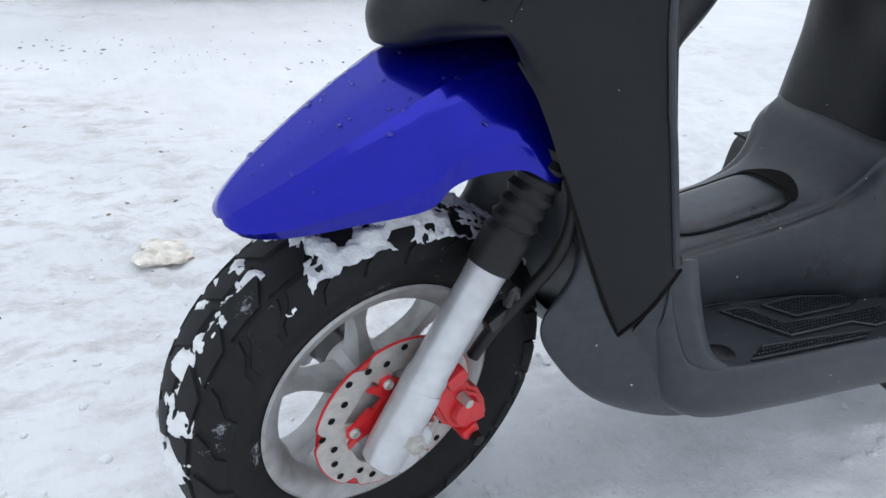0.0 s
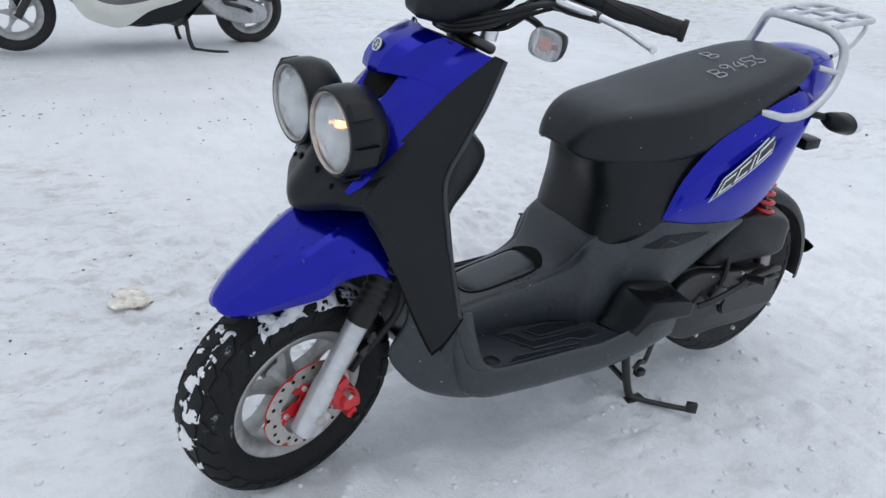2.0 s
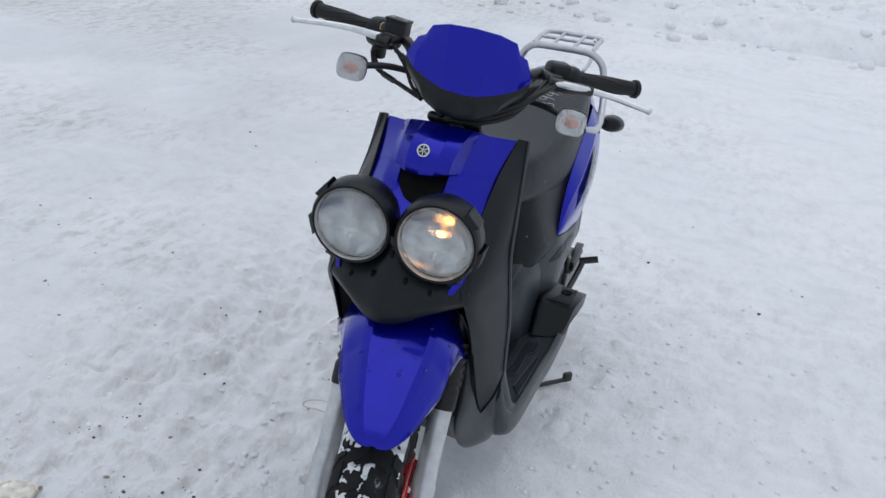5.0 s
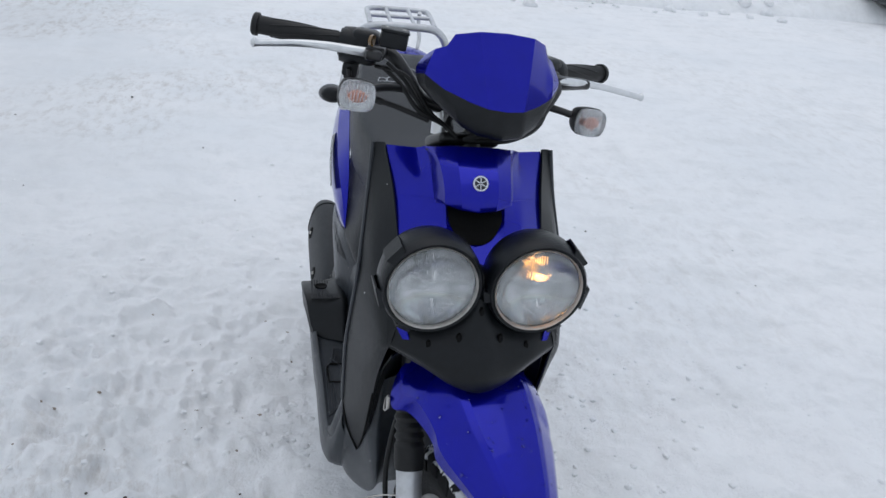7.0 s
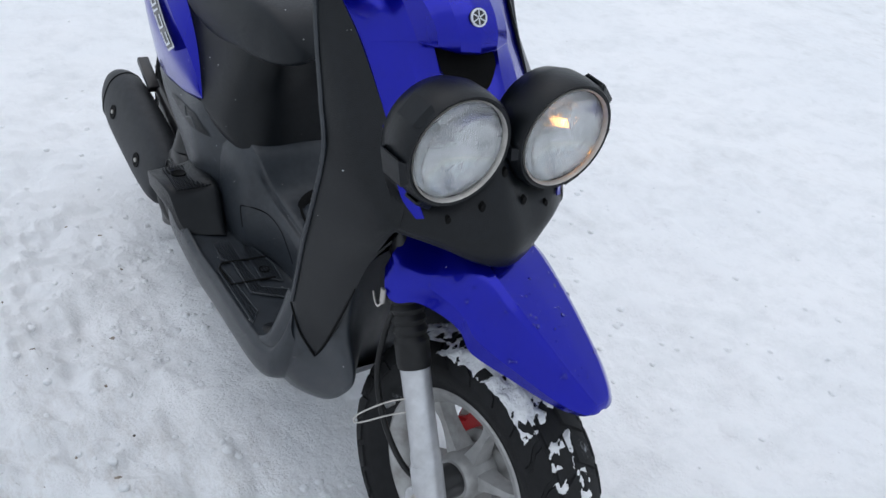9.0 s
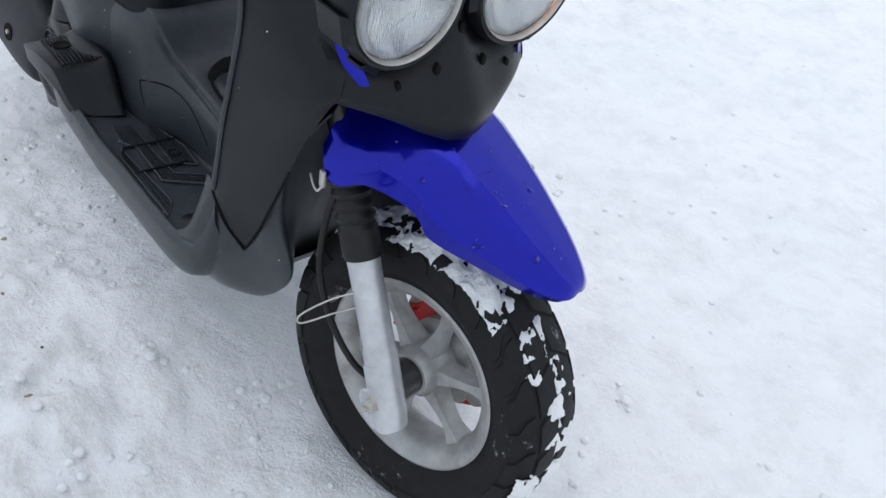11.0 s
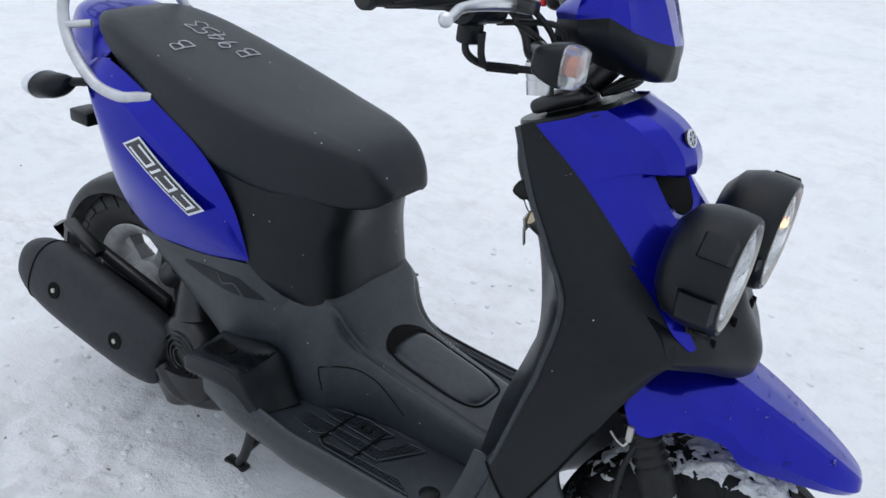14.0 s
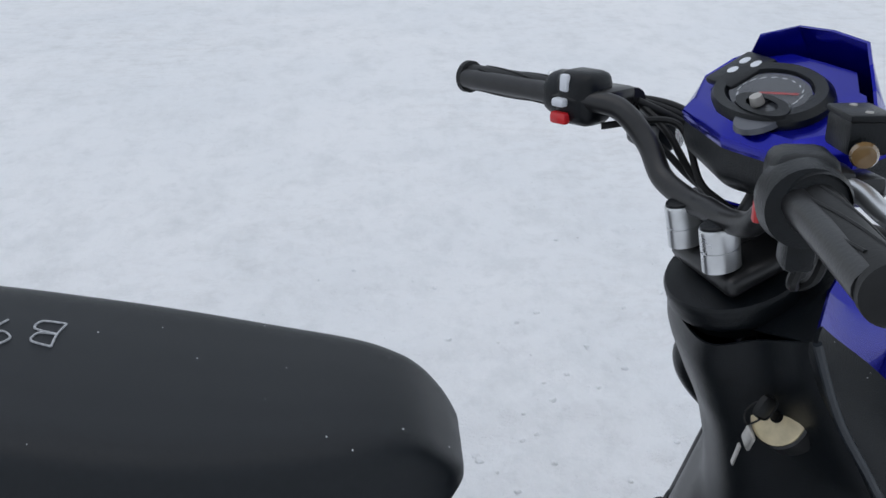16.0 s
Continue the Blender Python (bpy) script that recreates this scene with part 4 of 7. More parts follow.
pod0 = ring_of([(-0.222, 0, 1.193), (-0.223, 0.052, 1.190), (-0.245, 0.086, 1.177), (-0.246, 0.097, 1.156), (-0.256, 0.113, 1.147), (-0.285, 0.119, 1.128), (-0.315, 0.086, 1.113), (-0.325, 0, 1.110)])
pod1 = ring_of([(-0.190, 0, 1.130), (-0.192, 0.043, 1.128), (-0.219, 0.090, 1.122), (-0.226, 0.106, 1.121), (-0.244, 0.126, 1.120), (-0.285, 0.130, 1.110), (-0.324, 0.092, 1.099), (-0.334, 0, 1.094)])
pod2 = ring_of([(-0.166, 0, 1.072), (-0.169, 0.034, 1.074), (-0.203, 0.088, 1.083), (-0.217, 0.107, 1.093), (-0.243, 0.129, 1.106), (-0.285, 0.130, 1.096), (-0.322, 0.090, 1.088), (-0.331, 0, 1.083)])
pod3 = ring_of([(-0.164, 0, 1.050), (-0.168, 0.036, 1.053), (-0.194, 0.084, 1.064), (-0.215, 0.102, 1.072), (-0.240, 0.122, 1.082), (-0.280, 0.120, 1.076), (-0.322, 0.082, 1.062), (-0.333, 0, 1.056)])
pod4 = ring_of([(-0.166, 0, 1.022), (-0.176, 0.040, 1.025), (-0.196, 0.066, 1.033), (-0.214, 0.078, 1.042), (-0.235, 0.092, 1.052), (-0.270, 0.090, 1.052), (-0.305, 0.060, 1.045), (-0.315, 0, 1.040)])
pod5 = ring_of([(-0.205, 0, 1.018), (-0.21, 0.02, 1.019), (-0.22, 0.03, 1.02), (-0.23, 0.033, 1.022), (-0.24, 0.035, 1.024), (-0.26, 0.03, 1.026), (-0.27, 0.02, 1.026), (-0.275, 0, 1.026)])
visor = steered("visor", thick(loft([pod0, pod1, pod2], 14, 6, True, crisp_v=True), 0.003), BLUE, "glossy blue handlebar visor", smooth=9)
steered("meter_housing", loft([pod2, pod3, pod4, pod5], 18, 6, True, True, crisp_v=True), BLACK, "black meter housing", smooth=25)
dash_mid = Vector((-0.276, SIDE, 1.128))
dash = turn('Y', -27)
ring = [q * 0.955 + Vector((-0.276, SIDE, 1.128)) * 0.045 + Vector((0, 0, -0.004)) for q in straight(pod0, 6, True)]
flat = []
for q in ring:
    flat.append(Vector((q.x - 0.004, q.y, min(q.z, 1.128 + (q.x + 0.276) * math.tan(radians(27)) + 0.004))))
dash_bm = bmesh.new()
dash_bm.faces.new([dash_bm.verts.new(q) for q in flat])
meter = steered("meter_panel", thick(dash_bm, 0.003), BLUE, "blue meter surround", smooth=30)
place = Matrix.Translation(dash_mid + Vector((0, 0, 0.004))) @ dash
oval = Matrix.Diagonal((0.72, 1.28, 1, 1))
steered("bezel", moved(lathe([(0.043, 0.001), (0.046, 0.008), (0.058, 0.009), (0.063, 0.003), (0.063, -0.004), (0.043, -0.004)], 56, axis='Z', closed=True), place @ oval), BLACK, "black oval meter bezel", meter)
steered("dial", moved(lathe([(0, 0.0005), (0.042, 0.0005)], 48, axis='Z'), place @ oval), FACE, "grey meter dial", meter)
steered("needle", moved(box(0.002, -0.012, 0.0028, 0.003, 0.045, 0.001, 0, turn('Z', 20)), place), RED, "red needle", meter)
ticks = []
for i in range(13):
    a = radians(200 - 20 * i)
    ticks.append(moved(box(0, 0, 0.0015, 0.0012, 0.006, 0.0006, 0, turn('Z', 90 - math.degrees(a))), place @ Matrix.Translation((0.024 * math.sin(a), 0.042 * math.cos(a), 0))))
steered("scale_marks", joined(*ticks), PALE, "", meter)
window = steered("window", moved(lathe([(0, 0.0065), (0.042, 0.0055)], 48, axis='Z'), place @ oval), GLASS, "clear meter glass", meter)
window.visible_shadow = False
steered("lower_dial", moved(lathe([(0, 0.005), (0.026, 0.005), (0.028, 0.0)], 36, axis='Z'), place @ Matrix.Translation((-0.03, -0.03, 0))), FACE, "small fuel dial", meter)
steered("knob_mount", moved(lathe([(0.012, 0.010), (0.02, 0.010), (0.022, 0)], 24, axis='Z'), place @ Matrix.Translation((-0.022, -0.022, 0)) @ Matrix.Diagonal((0.7, 2.0, 1, 1))), BLACK, "", meter)
steered("reset_knob", moved(lathe([(0, 0.018), (0.006, 0.017), (0.007, 0.008)], 16, axis='Z'), place @ Matrix.Translation((-0.022, -0.015, 0))), STEEL, "", meter)
steered("lamp_pod", moved(box(0, 0, 0.004, 0.058, 0.052, 0.009, 0.004), place @ Matrix.Translation((0.014, 0.070, 0))), BLACK, "", meter)
for dx, dy in ((0.026, 0.058), (0.026, 0.078), (0.008, 0.074)):
    steered("tell_tale", moved(lathe([(0, 0.010), (0.006, 0.009), (0.0065, 0.007)], 14, axis='Z'), place @ Matrix.Translation((dx, dy, 0))), PALE, "small round tell-tale", meter)
steered("meter_stay", joined(tube([(-0.25, 0.02, 1.03), (-0.27, 0.015, 1.0), (-0.285, 0.01, 0.985)], 0.02, 12), tube([(-0.28, -0.03, 1.05), (-0.31, -0.03, 1.01), (-0.32, -0.02, 0.99)], 0.008, 8)), SATIN)

steered("handlebar", moved(tube([(-0.475, 0.36, 1.098), (-0.43, 0.25, 1.1), (-0.40, 0.175, 1.1), (-0.372, 0.14, 1.094), (-0.352, 0.11, 1.062), (-0.348, 0.08, 1.03), (-0.343, 0.035, 1.018), (-0.342, 0, 1.018),
                                (-0.343, -0.035, 1.018), (-0.348, -0.08, 1.03), (-0.352, -0.11, 1.062), (-0.372, -0.14, 1.094), (-0.40, -0.175, 1.1), (-0.43, -0.25, 1.1), (-0.475, -0.36, 1.098)], 0.0125, 16, steps=120), ASKEW), SATIN, "black tubular handlebar")
for side in (1, -1):
    foot = Matrix.Translation((-0.336, side * 0.034, 0.985)) @ turn('Y', -12)

    def oval(h, k):
        return [foot @ Vector((0.0205 * k * math.cos(a), 0.0150 * k * math.sin(a), h)) for a in np.linspace(0, 2 * math.pi, 17)[:-1]]

    bar_clamp = steered("bar_clamp", loft([oval(-0.012, 1.0), oval(0.009, 1.0), oval(0.0095, 0.93), oval(0.0115, 0.93), oval(0.012, 1.0), oval(0.033, 1.0), oval(0.0345, 0.96)], 4, 40, True, True, crisp_u=True), CHROME, "silver handlebar clamp", smooth=35)
    steered("clamp_cap", loft([oval(0.0335, 0.93), oval(0.036, 0.92), oval(0.0375, 0.86), oval(0.038, 0.4)], 12, 40, True, True), BLACK, "black rounded clamp cap", bar_clamp)
steered("steering_head", joined(box(-0.300, 0, 0.972, 0.085, 0.120, 0.022, 0.010, turn('Y', -RAKE), 4), tube([(-0.305, 0, 0.97), (-0.275, 0, 0.9)], 0.03, 20)), SATIN)

GRIP_IN, GRIP_OUT = Vector((-0.402, 0.215, 1.1)), Vector((-0.470, 0.372, 1.098))
for side in (1, -1):
    flip = Matrix.Diagonal((1, side, 1, 1))

    def turned(name, bm, mat, label="", parent=None, smooth=40):
        return steered(name, moved(bm, ASKEW @ flip), mat, label, parent, smooth)

    grip = turned("handlebar_grip", tube([GRIP_IN, GRIP_IN.lerp(GRIP_OUT, 0.5), GRIP_IN.lerp(GRIP_OUT, 0.95), GRIP_IN.lerp(GRIP_OUT, 0.955), GRIP_OUT, GRIP_OUT + Vector((-0.001, 0.002, 0))], [0.0165, 0.0165, 0.0165, 0.0205, 0.0205, 0.018], 28, smooth=False), BOOT, "black rubber handlebar grip")
    flutes = []
    away = (GRIP_OUT - GRIP_IN).normalized()
    for k in range(7):
        a0 = 2 * math.pi * k / 7
        s1 = away.orthogonal().normalized()
        s2 = away.cross(s1)
        flutes.append(tube([GRIP_IN + away * (0.02 + 0.12 * f) + 0.0163 * (math.cos(a0 + 1.3 * f) * s1 + math.sin(a0 + 1.3 * f) * s2) for f in np.linspace(0, 1, 8)], 0.0016, 6, steps=14))
    for flute in flutes:
        turned("flute", flute, BOOT, "", grip)
    switch = turned("switch_box", joined(moved(box(0, 0, 0, 0.05, 0.055, 0.062, 0.014, None, 3), Matrix.Translation((-0.392, 0.188, 1.1)) @ turn('Z', 24)),
                                         moved(lathe([(0.024, 0.02), (0.027, 0.012), (0.027, -0.012), (0.022, -0.02)], 28), Matrix.Translation((-0.4, 0.212, 1.1)) @ turn('Z', 24))), BLACK, "black switch housing")
    back = Matrix.Translation((-0.415, 0.186, 1.1)) @ turn('Z', 24)
    if side > 0:
        turned("dip_switch", moved(box(-0.003, 0, 0.018, 0.008, 0.012, 0.02, 0.003), back), PALE, "grey rocker switch", switch)
        turned("turn_switch", moved(box(-0.005, 0.004, -0.004, 0.014, 0.018, 0.010, 0.003), back), PALE, "grey slide switch", switch)
        turned("horn_button", moved(box(-0.005, 0.004, -0.022, 0.012, 0.024, 0.014, 0.004), back), RED, "red horn button", switch)
    else:
        turned("start_button", moved(box(-0.004, -0.01, -0.02, 0.012, 0.010, 0.02, 0.003), back), RED, "red starter switch", switch)
        turned("throttle_case", moved(joined(lathe([(0.016, 0.022), (0.031, 0.018), (0.034, 0.0), (0.031, -0.02), (0.02, -0.024)], 32), box(0.002, -0.005, -0.04, 0.024, 0.03, 0.03, 0.006)), Matrix.Translation((-0.404, 0.208, 1.096)) @ turn('Z', 24)), BLACK, "", switch)
        reservoir = turned("brake_reservoir", moved(joined(box(0, 0, 0, 0.034, 0.048, 0.028, 0.004)), Matrix.Translation((-0.322, 0.163, 1.132)) @ turn('Z', 18)), BLACK, "black brake fluid reservoir")
        turned("reservoir_lid", moved(box(0, 0, 0.016, 0.036, 0.050, 0.006, 0.002), Matrix.Translation((-0.322, 0.163, 1.132)) @ turn('Z', 18)), BLACK, "", reservoir)
        turned("sight_glass", moved(lathe([(0, 0.007), (0.009, 0.006), (0.0108, 0)], 24, axis='X'), Matrix.Translation((-0.340, 0.193, 1.122)) @ turn('Z', 130)), TEA, "", reservoir)
        for dy in (-0.015, 0.015):
            turned("lid_screw", moved(lathe([(0, 0.0205), (0.003, 0.020), (0.0035, 0.018)], 10, axis='Z'), Matrix.Translation((-0.322, 0.163, 1.132)) @ turn('Z', 18) @ Matrix.Translation((0, dy, 0))), STEEL, "", reservoir)
    perch = turned("lever_perch", joined(box(-0.365, 0.175, 1.1, 0.05, 0.035, 0.024, 0.006, turn('Z', 24)), box(-0.338, 0.19, 1.098, 0.03, 0.03, 0.018, 0.005, turn('Z', 10))), SATIN)
    if side > 0:
        turned("lever_arm", tube([(-0.336, 0.170, 1.096), (-0.338, 0.205, 1.094), (-0.350, 0.245, 1.094), (-0.353, 0.268, 1.094)], [0.014, 0.014, 0.012, 0.0095], 14, steps=24), SATIN, "black lever arm", perch)
    pull = 0.0 if side > 0 else -0.022
    turned("brake_lever", tube([(-0.330 + pull, 0.185, 1.098), (-0.333 + pull, 0.215, 1.098), (-0.350 + pull, 0.26, 1.096), (-0.355 + pull, 0.31, 1.093), (-0.345 + pull, 0.36, 1.089), (-0.340 + pull, 0.385, 1.087), (-0.340 + pull, 0.393, 1.087), (-0.340 + pull, 0.398, 1.087)], [0.009, 0.0085, 0.0075, 0.0065, 0.006, 0.0058, 0.0088, 0.004], 14, steps=60), CHROME, "polished alloy brake lever")
    # front turn signal on its stalk
    spot = Matrix.Translation((-0.262, 0.233, 1.043)) @ turn('Z', 4) @ Matrix.Diagonal((0.9, 0.86, 0.86, 1))
    rounded = [(0.5, 0.27), (0.30, 0.5), (-0.30, 0.5), (-0.5, 0.27), (-0.5, -0.27), (-0.30, -0.5), (0.30, -0.5), (0.5, -0.27)]

    def slab(x, w, h):
        return [(x, w * a, h * b) for a, b in rounded]

    signal = turned("turn_signal", moved(loft([slab(-0.048, 0.016, 0.016), slab(-0.042, 0.040, 0.036), slab(-0.022, 0.062, 0.053), slab(-0.006, 0.0695, 0.0595), slab(0.0, 0.070, 0.060)], 14, 40, True, True), spot), BLACK, "front turn signal with clear lens")
    lens = turned("lens", moved(loft([slab(0.0005, 0.068, 0.058), slab(0.012, 0.067, 0.057), slab(0.020, 0.060, 0.050), slab(0.023, 0.040, 0.032)], 14, 40, True, True), spot), RIBBED, "clear ribbed signal lens", signal)
    lens.visible_shadow = False
    turned("reflector", moved(loft([slab(0.0012, 0.062, 0.052), slab(0.0022, 0.062, 0.052)], 3, 32, True, True), spot), REFLECTOR, "", signal)
    turned("ribs", moved(joined(*[box(0.021, y, 0, 0.003, 0.003, 0.044, 0.001, None, 1) for y in np.linspace(-0.024, 0.024, 8)]), spot), RIBBED, "", signal)
    turned("bulb", moved(moved(lathe([(0, 0.011), (0.006, 0.009), (0.008, 0.005), (0.006, 0.0022)], 16, axis='X'), Matrix.Diagonal((1, 2.3, 1.5, 1))), spot), AMBER, "orange bulb", signal)
    turned("stalk", tube([(-0.282, 0.215, 1.046), (-0.310, 0.17, 1.050), (-0.335, 0.12, 1.045), (-0.345, 0.09, 1.035)], 0.007, 10), SATIN, "", signal)
    # cables
    for k, (a, b) in enumerate((((-0.33, 0.165, 1.09), 0.0), ((-0.36, 0.16, 1.075), 0.012), ((-0.38, 0.165, 1.07), -0.01))):
        turned("control_cable", tube([a, (-0.315 - b, 0.13, 1.065 - b), (-0.30, 0.09 + b, 1.02), (-0.285, 0.05, 1.0), (-0.265, 0.03, 0.985)], 0.0042, 8), BOOT)
    if side > 0:
        for k in range(3):
            turned("brake_cable", tube([(-0.335, 0.19 - 0.012 * k, 1.095), (-0.285, 0.165 - 0.01 * k, 1.085 - 0.008 * k), (-0.235, 0.11, 1.052 - 0.010 * k), (-0.215, 0.05, 1.022 - 0.008 * k), (-0.235, 0.0, 1.004 - 0.006 * k), (-0.255, -0.02, 0.985)], 0.0052, 10, steps=50), BOOT)
    if side < 0:
        for k in (0, 1):
            turned("throttle_cable", tube([(-0.40 + 0.02 * k, 0.215, 1.06), (-0.40 + 0.02 * k, 0.205, 1.03), (-0.375, 0.18, 1.015), (-0.33, 0.14, 1.015), (-0.29, 0.08, 1.005)], 0.005, 8), BOOT)
            turned("cable_nut", tube([(-0.378, 0.182, 1.015), (-0.345, 0.153, 1.0145)], 0.0068, 8), SATIN)

# ---- floor, tunnel and rear body ----
floor_rows = []
for x, zb, ys, zs, yo, zo, zf, yt, zt, top in ((-0.236, 0.262, 0.135, 0.272, 0.197, 0.432, 0.318, 0.080, 0.366, 0.386), (-0.248, 0.252, 0.140, 0.262, 0.204, 0.388, 0.318, 0.080, 0.366, 0.386),
                                               (-0.264, 0.240, 0.146, 0.250, 0.212, 0.346, 0.318, 0.080, 0.367, 0.387), (-0.286, 0.222, 0.152, 0.232, 0.221, 0.318, 0.317, 0.081, 0.368, 0.388),
                                               (-0.34, 0.204, 0.166, 0.216, 0.231, 0.309, 0.316, 0.082, 0.371, 0.392), (-0.45, 0.192, 0.185, 0.203, 0.236, 0.309, 0.316, 0.086, 0.386, 0.410),
                                               (-0.53, 0.192, 0.188, 0.203, 0.238, 0.310, 0.317, 0.092, 0.402, 0.426), (-0.585, 0.190, 0.19, 0.203, 0.241, 0.311, 0.318, 0.104, 0.424, 0.446), (-0.615, 0.190, 0.192, 0.203, 0.243, 0.312, 0.319, 0.118, 0.446, 0.478),
                                               (-0.64, 0.192, 0.195, 0.204, 0.244, 0.314, 0.321, 0.134, 0.472, 0.520), (-0.70, 0.195, 0.2, 0.21, 0.248, 0.33, 0.33, 0.150, 0.488, 0.542), (-0.78, 0.205, 0.20, 0.222, 0.250, 0.345, 0.335, 0.160, 0.485, 0.535), (-0.86, 0.24, 0.19, 0.26, 0.235, 0.35, 0.345, 0.165, 0.48, 0.53)):
    floor_rows.append(both([(x, 0.0, zb), (x, ys - 0.03, zb), (x, ys, zs), (x, yo - 0.006, zo - 0.07), (x, yo, zo - 0.020), (x, yo - 0.005, zo - 0.004), (x, yo - 0.013, zo), (x, yo - 0.018, zf - 0.012), (x, yt + 0.010, zf - 0.012), (x, yt + 0.007, zf), (x, yt, zt), (x, yt * 0.84, top - 0.014), (x, yt * 0.74, top - 0.005), (x, 0.0, top)]))
floor_body = part("floor_body", loft(floor_rows, 48, 96), GREY, scooter, "scuffed dark grey floorboard and tunnel", 50)
for side in (1, -1):
    # rubbed grip areas: fine knobs inside raised borders
    for outline in ([(-0.487, 0.109), (-0.549, 0.106), (-0.650, 0.134), (-0.612, 0.146), (-0.511, 0.146)], [(-0.419, 0.104), (-0.455, 0.108), (-0.480, 0.156), (-0.560, 0.161), (-0.665, 0.163), (-0.655, 0.195), (-0.600, 0.200), (-0.575, 0.182), (-0.468, 0.183)], [(-0.410, 0.192), (-0.475, 0.197), (-0.582, 0.208), (-0.562, 0.217), (-0.376, 0.212)]):
        bms = []
        k = len(outline)
        for i in range(52):
            for j in range(21):
                px, py = -0.37 - i * 0.0058, 0.101 + j * 0.0058
                inside = False
                for (xa, ya), (xb, yb) in zip(outline, outline[1:] + outline[:1]):
                    if (ya > py) != (yb > py) and px < (xb - xa) * (py - ya) / (yb - ya) + xa:
                        inside = not inside
                if inside:
                    bms.append(box(px, side * py, 0.3052 - (px + 0.34) * 0.012, 0.0034, 0.0034, 0.0028, 0, None, 1))
        part("grip_pad", joined(*bms), GREY, floor_body, "", 0)
        part("pad_border", tube([(a, side * b, 0.3052 - (a + 0.34) * 0.012) for a, b in outline + outline[:1]], 0.0020, 6, smooth=False), GREY, floor_body)
    part("drain_plug", moved(lathe([(0, 0.003), (0.016, 0.003), (0.0185, 0.001), (0.0185, -0.002), (0.021, -0.002)], 28, axis='Z'), Matrix.Translation((-0.351, side * 0.184, 0.3030))), BLACK, floor_body)
    if side < 0:
        part("plate_gap", tube([(a, b, 0.3062 - (a + 0.34) * 0.012) for a, b in ((-0.576, -0.112), (-0.582, -0.204), (-0.566, -0.213), (-0.505, -0.210), (-0.501, -0.120))], 0.0026, 8, smooth=False), DARK, floor_body, "dark outline of a cover plate")
        # a dark disc with a raised lip stands for the shaded hole
        part("plate_hole", moved(lathe([(0, 0.0015), (0.008, 0.0018), (0.0105, 0.004), (0.012, 0)], 20, axis='Z'), Matrix.Translation((-0.535, -0.131, 0.3065))), DARK, floor_body)
    peg = [[(-0.668, side * 0.165, 0.318), (-0.696, side * 0.238, 0.318), (-0.70, side * 0.238, 0.30), (-0.69, side * 0.17, 0.29)],
           [(-0.688, side * 0.165, 0.352), (-0.714, side * 0.252, 0.350), (-0.72, side * 0.25, 0.315), (-0.70, side * 0.17, 0.28)],
           [(-0.712, side * 0.165, 0.402), (-0.738, side * 0.263, 0.398), (-0.743, side * 0.260, 0.344), (-0.72, side * 0.17, 0.28)],
           [(-0.76, side * 0.165, 0.412), (-0.785, side * 0.272, 0.406), (-0.79, side * 0.268, 0.354), (-0.78, side * 0.17, 0.29)],
           [(-0.845, side * 0.165, 0.405), (-0.855, side * 0.275, 0.392), (-0.86, side * 0.269, 0.350), (-0.85, side * 0.17, 0.30)],
           [(-0.86, side * 0.17, 0.385), (-0.868, side * 0.268, 0.375), (-0.87, side * 0.264, 0.345), (-0.862, side * 0.175, 0.32)]]
    pod = []
    for s in peg:
        a, b, c, d = (Vector(q) for q in s)
        pod.append([a, a.lerp(b, 0.5), a.lerp(b, 0.90), a.lerp(b, 0.97) - (b - c) * 0.01, b.lerp(c, 0.06), b.lerp(c, 0.13), b.lerp(c, 0.5), b.lerp(c, 0.88), c.lerp(d, 0.12), c.lerp(d, 0.5), d])
    foot_peg = part("foot_rest", loft(pod, 30, 66, True, True), BLACK, scooter, "moulded passenger foot rest", 50)
    # the hole isn't cut; this disc's dark colour gives its shade
    part("peg_hole", moved(lathe([(0.0, 0.002), (0.012, 0.002), (0.015, 0.004), (0.016, 0)], 24, axis='Z'), Matrix.Translation((-0.795, side * 0.225, 0.4070)) @ turn('Y', -4)), DARK, foot_peg)
    bms = []
    for i in range(18):
        for j in range(11):
            px, py = -0.722 - i * 0.0066, 0.182 + j * 0.0066
            if (px + 0.795) ** 2 + (py - 0.225) ** 2 > 0.0196 ** 2:
                bms.append(box(px, side * py, 0.4140 - (-0.71 - px) * 0.06 - (py - 0.165) * 0.03, 0.0042, 0.0042, 0.004, 0, None, 1))
    tagged(part("peg_grain", joined(*bms), BLACK, foot_peg, "", 0), kind="stuff")

lid_tree = BVHTree.FromPolygons([v.co for v in floor_body.data.vertices], [tuple(f.vertices) for f in floor_body.data.polygons])


def on_tunnel(x, y, lift=0.0):
    hit = lid_tree.ray_cast(Vector((x, y, 0.9)), Vector((0, 0, -1)))[0]
    return hit + Vector((0, 0, lift))


def lid_point(r, a, lift):
    c, s = math.cos(a), math.sin(a)
    return on_tunnel(-0.462 + 0.098 * r * math.copysign(abs(c) ** 0.45, c), (0.052 - 0.007 * c) * r * math.copysign(abs(s) ** 0.45, s), lift)


round_angles = [float(a) for a in np.linspace(0, 2 * math.pi, 73)]
part("battery_lid", grid([[lid_point(r, a, 0.007 - 0.010 * r ** 14) for a in round_angles] for r in (0.01, 0.3, 0.6, 0.8, 0.9, 0.96, 0.99, 1.02)]), GREY, scooter, "dark grey battery lid", 50)
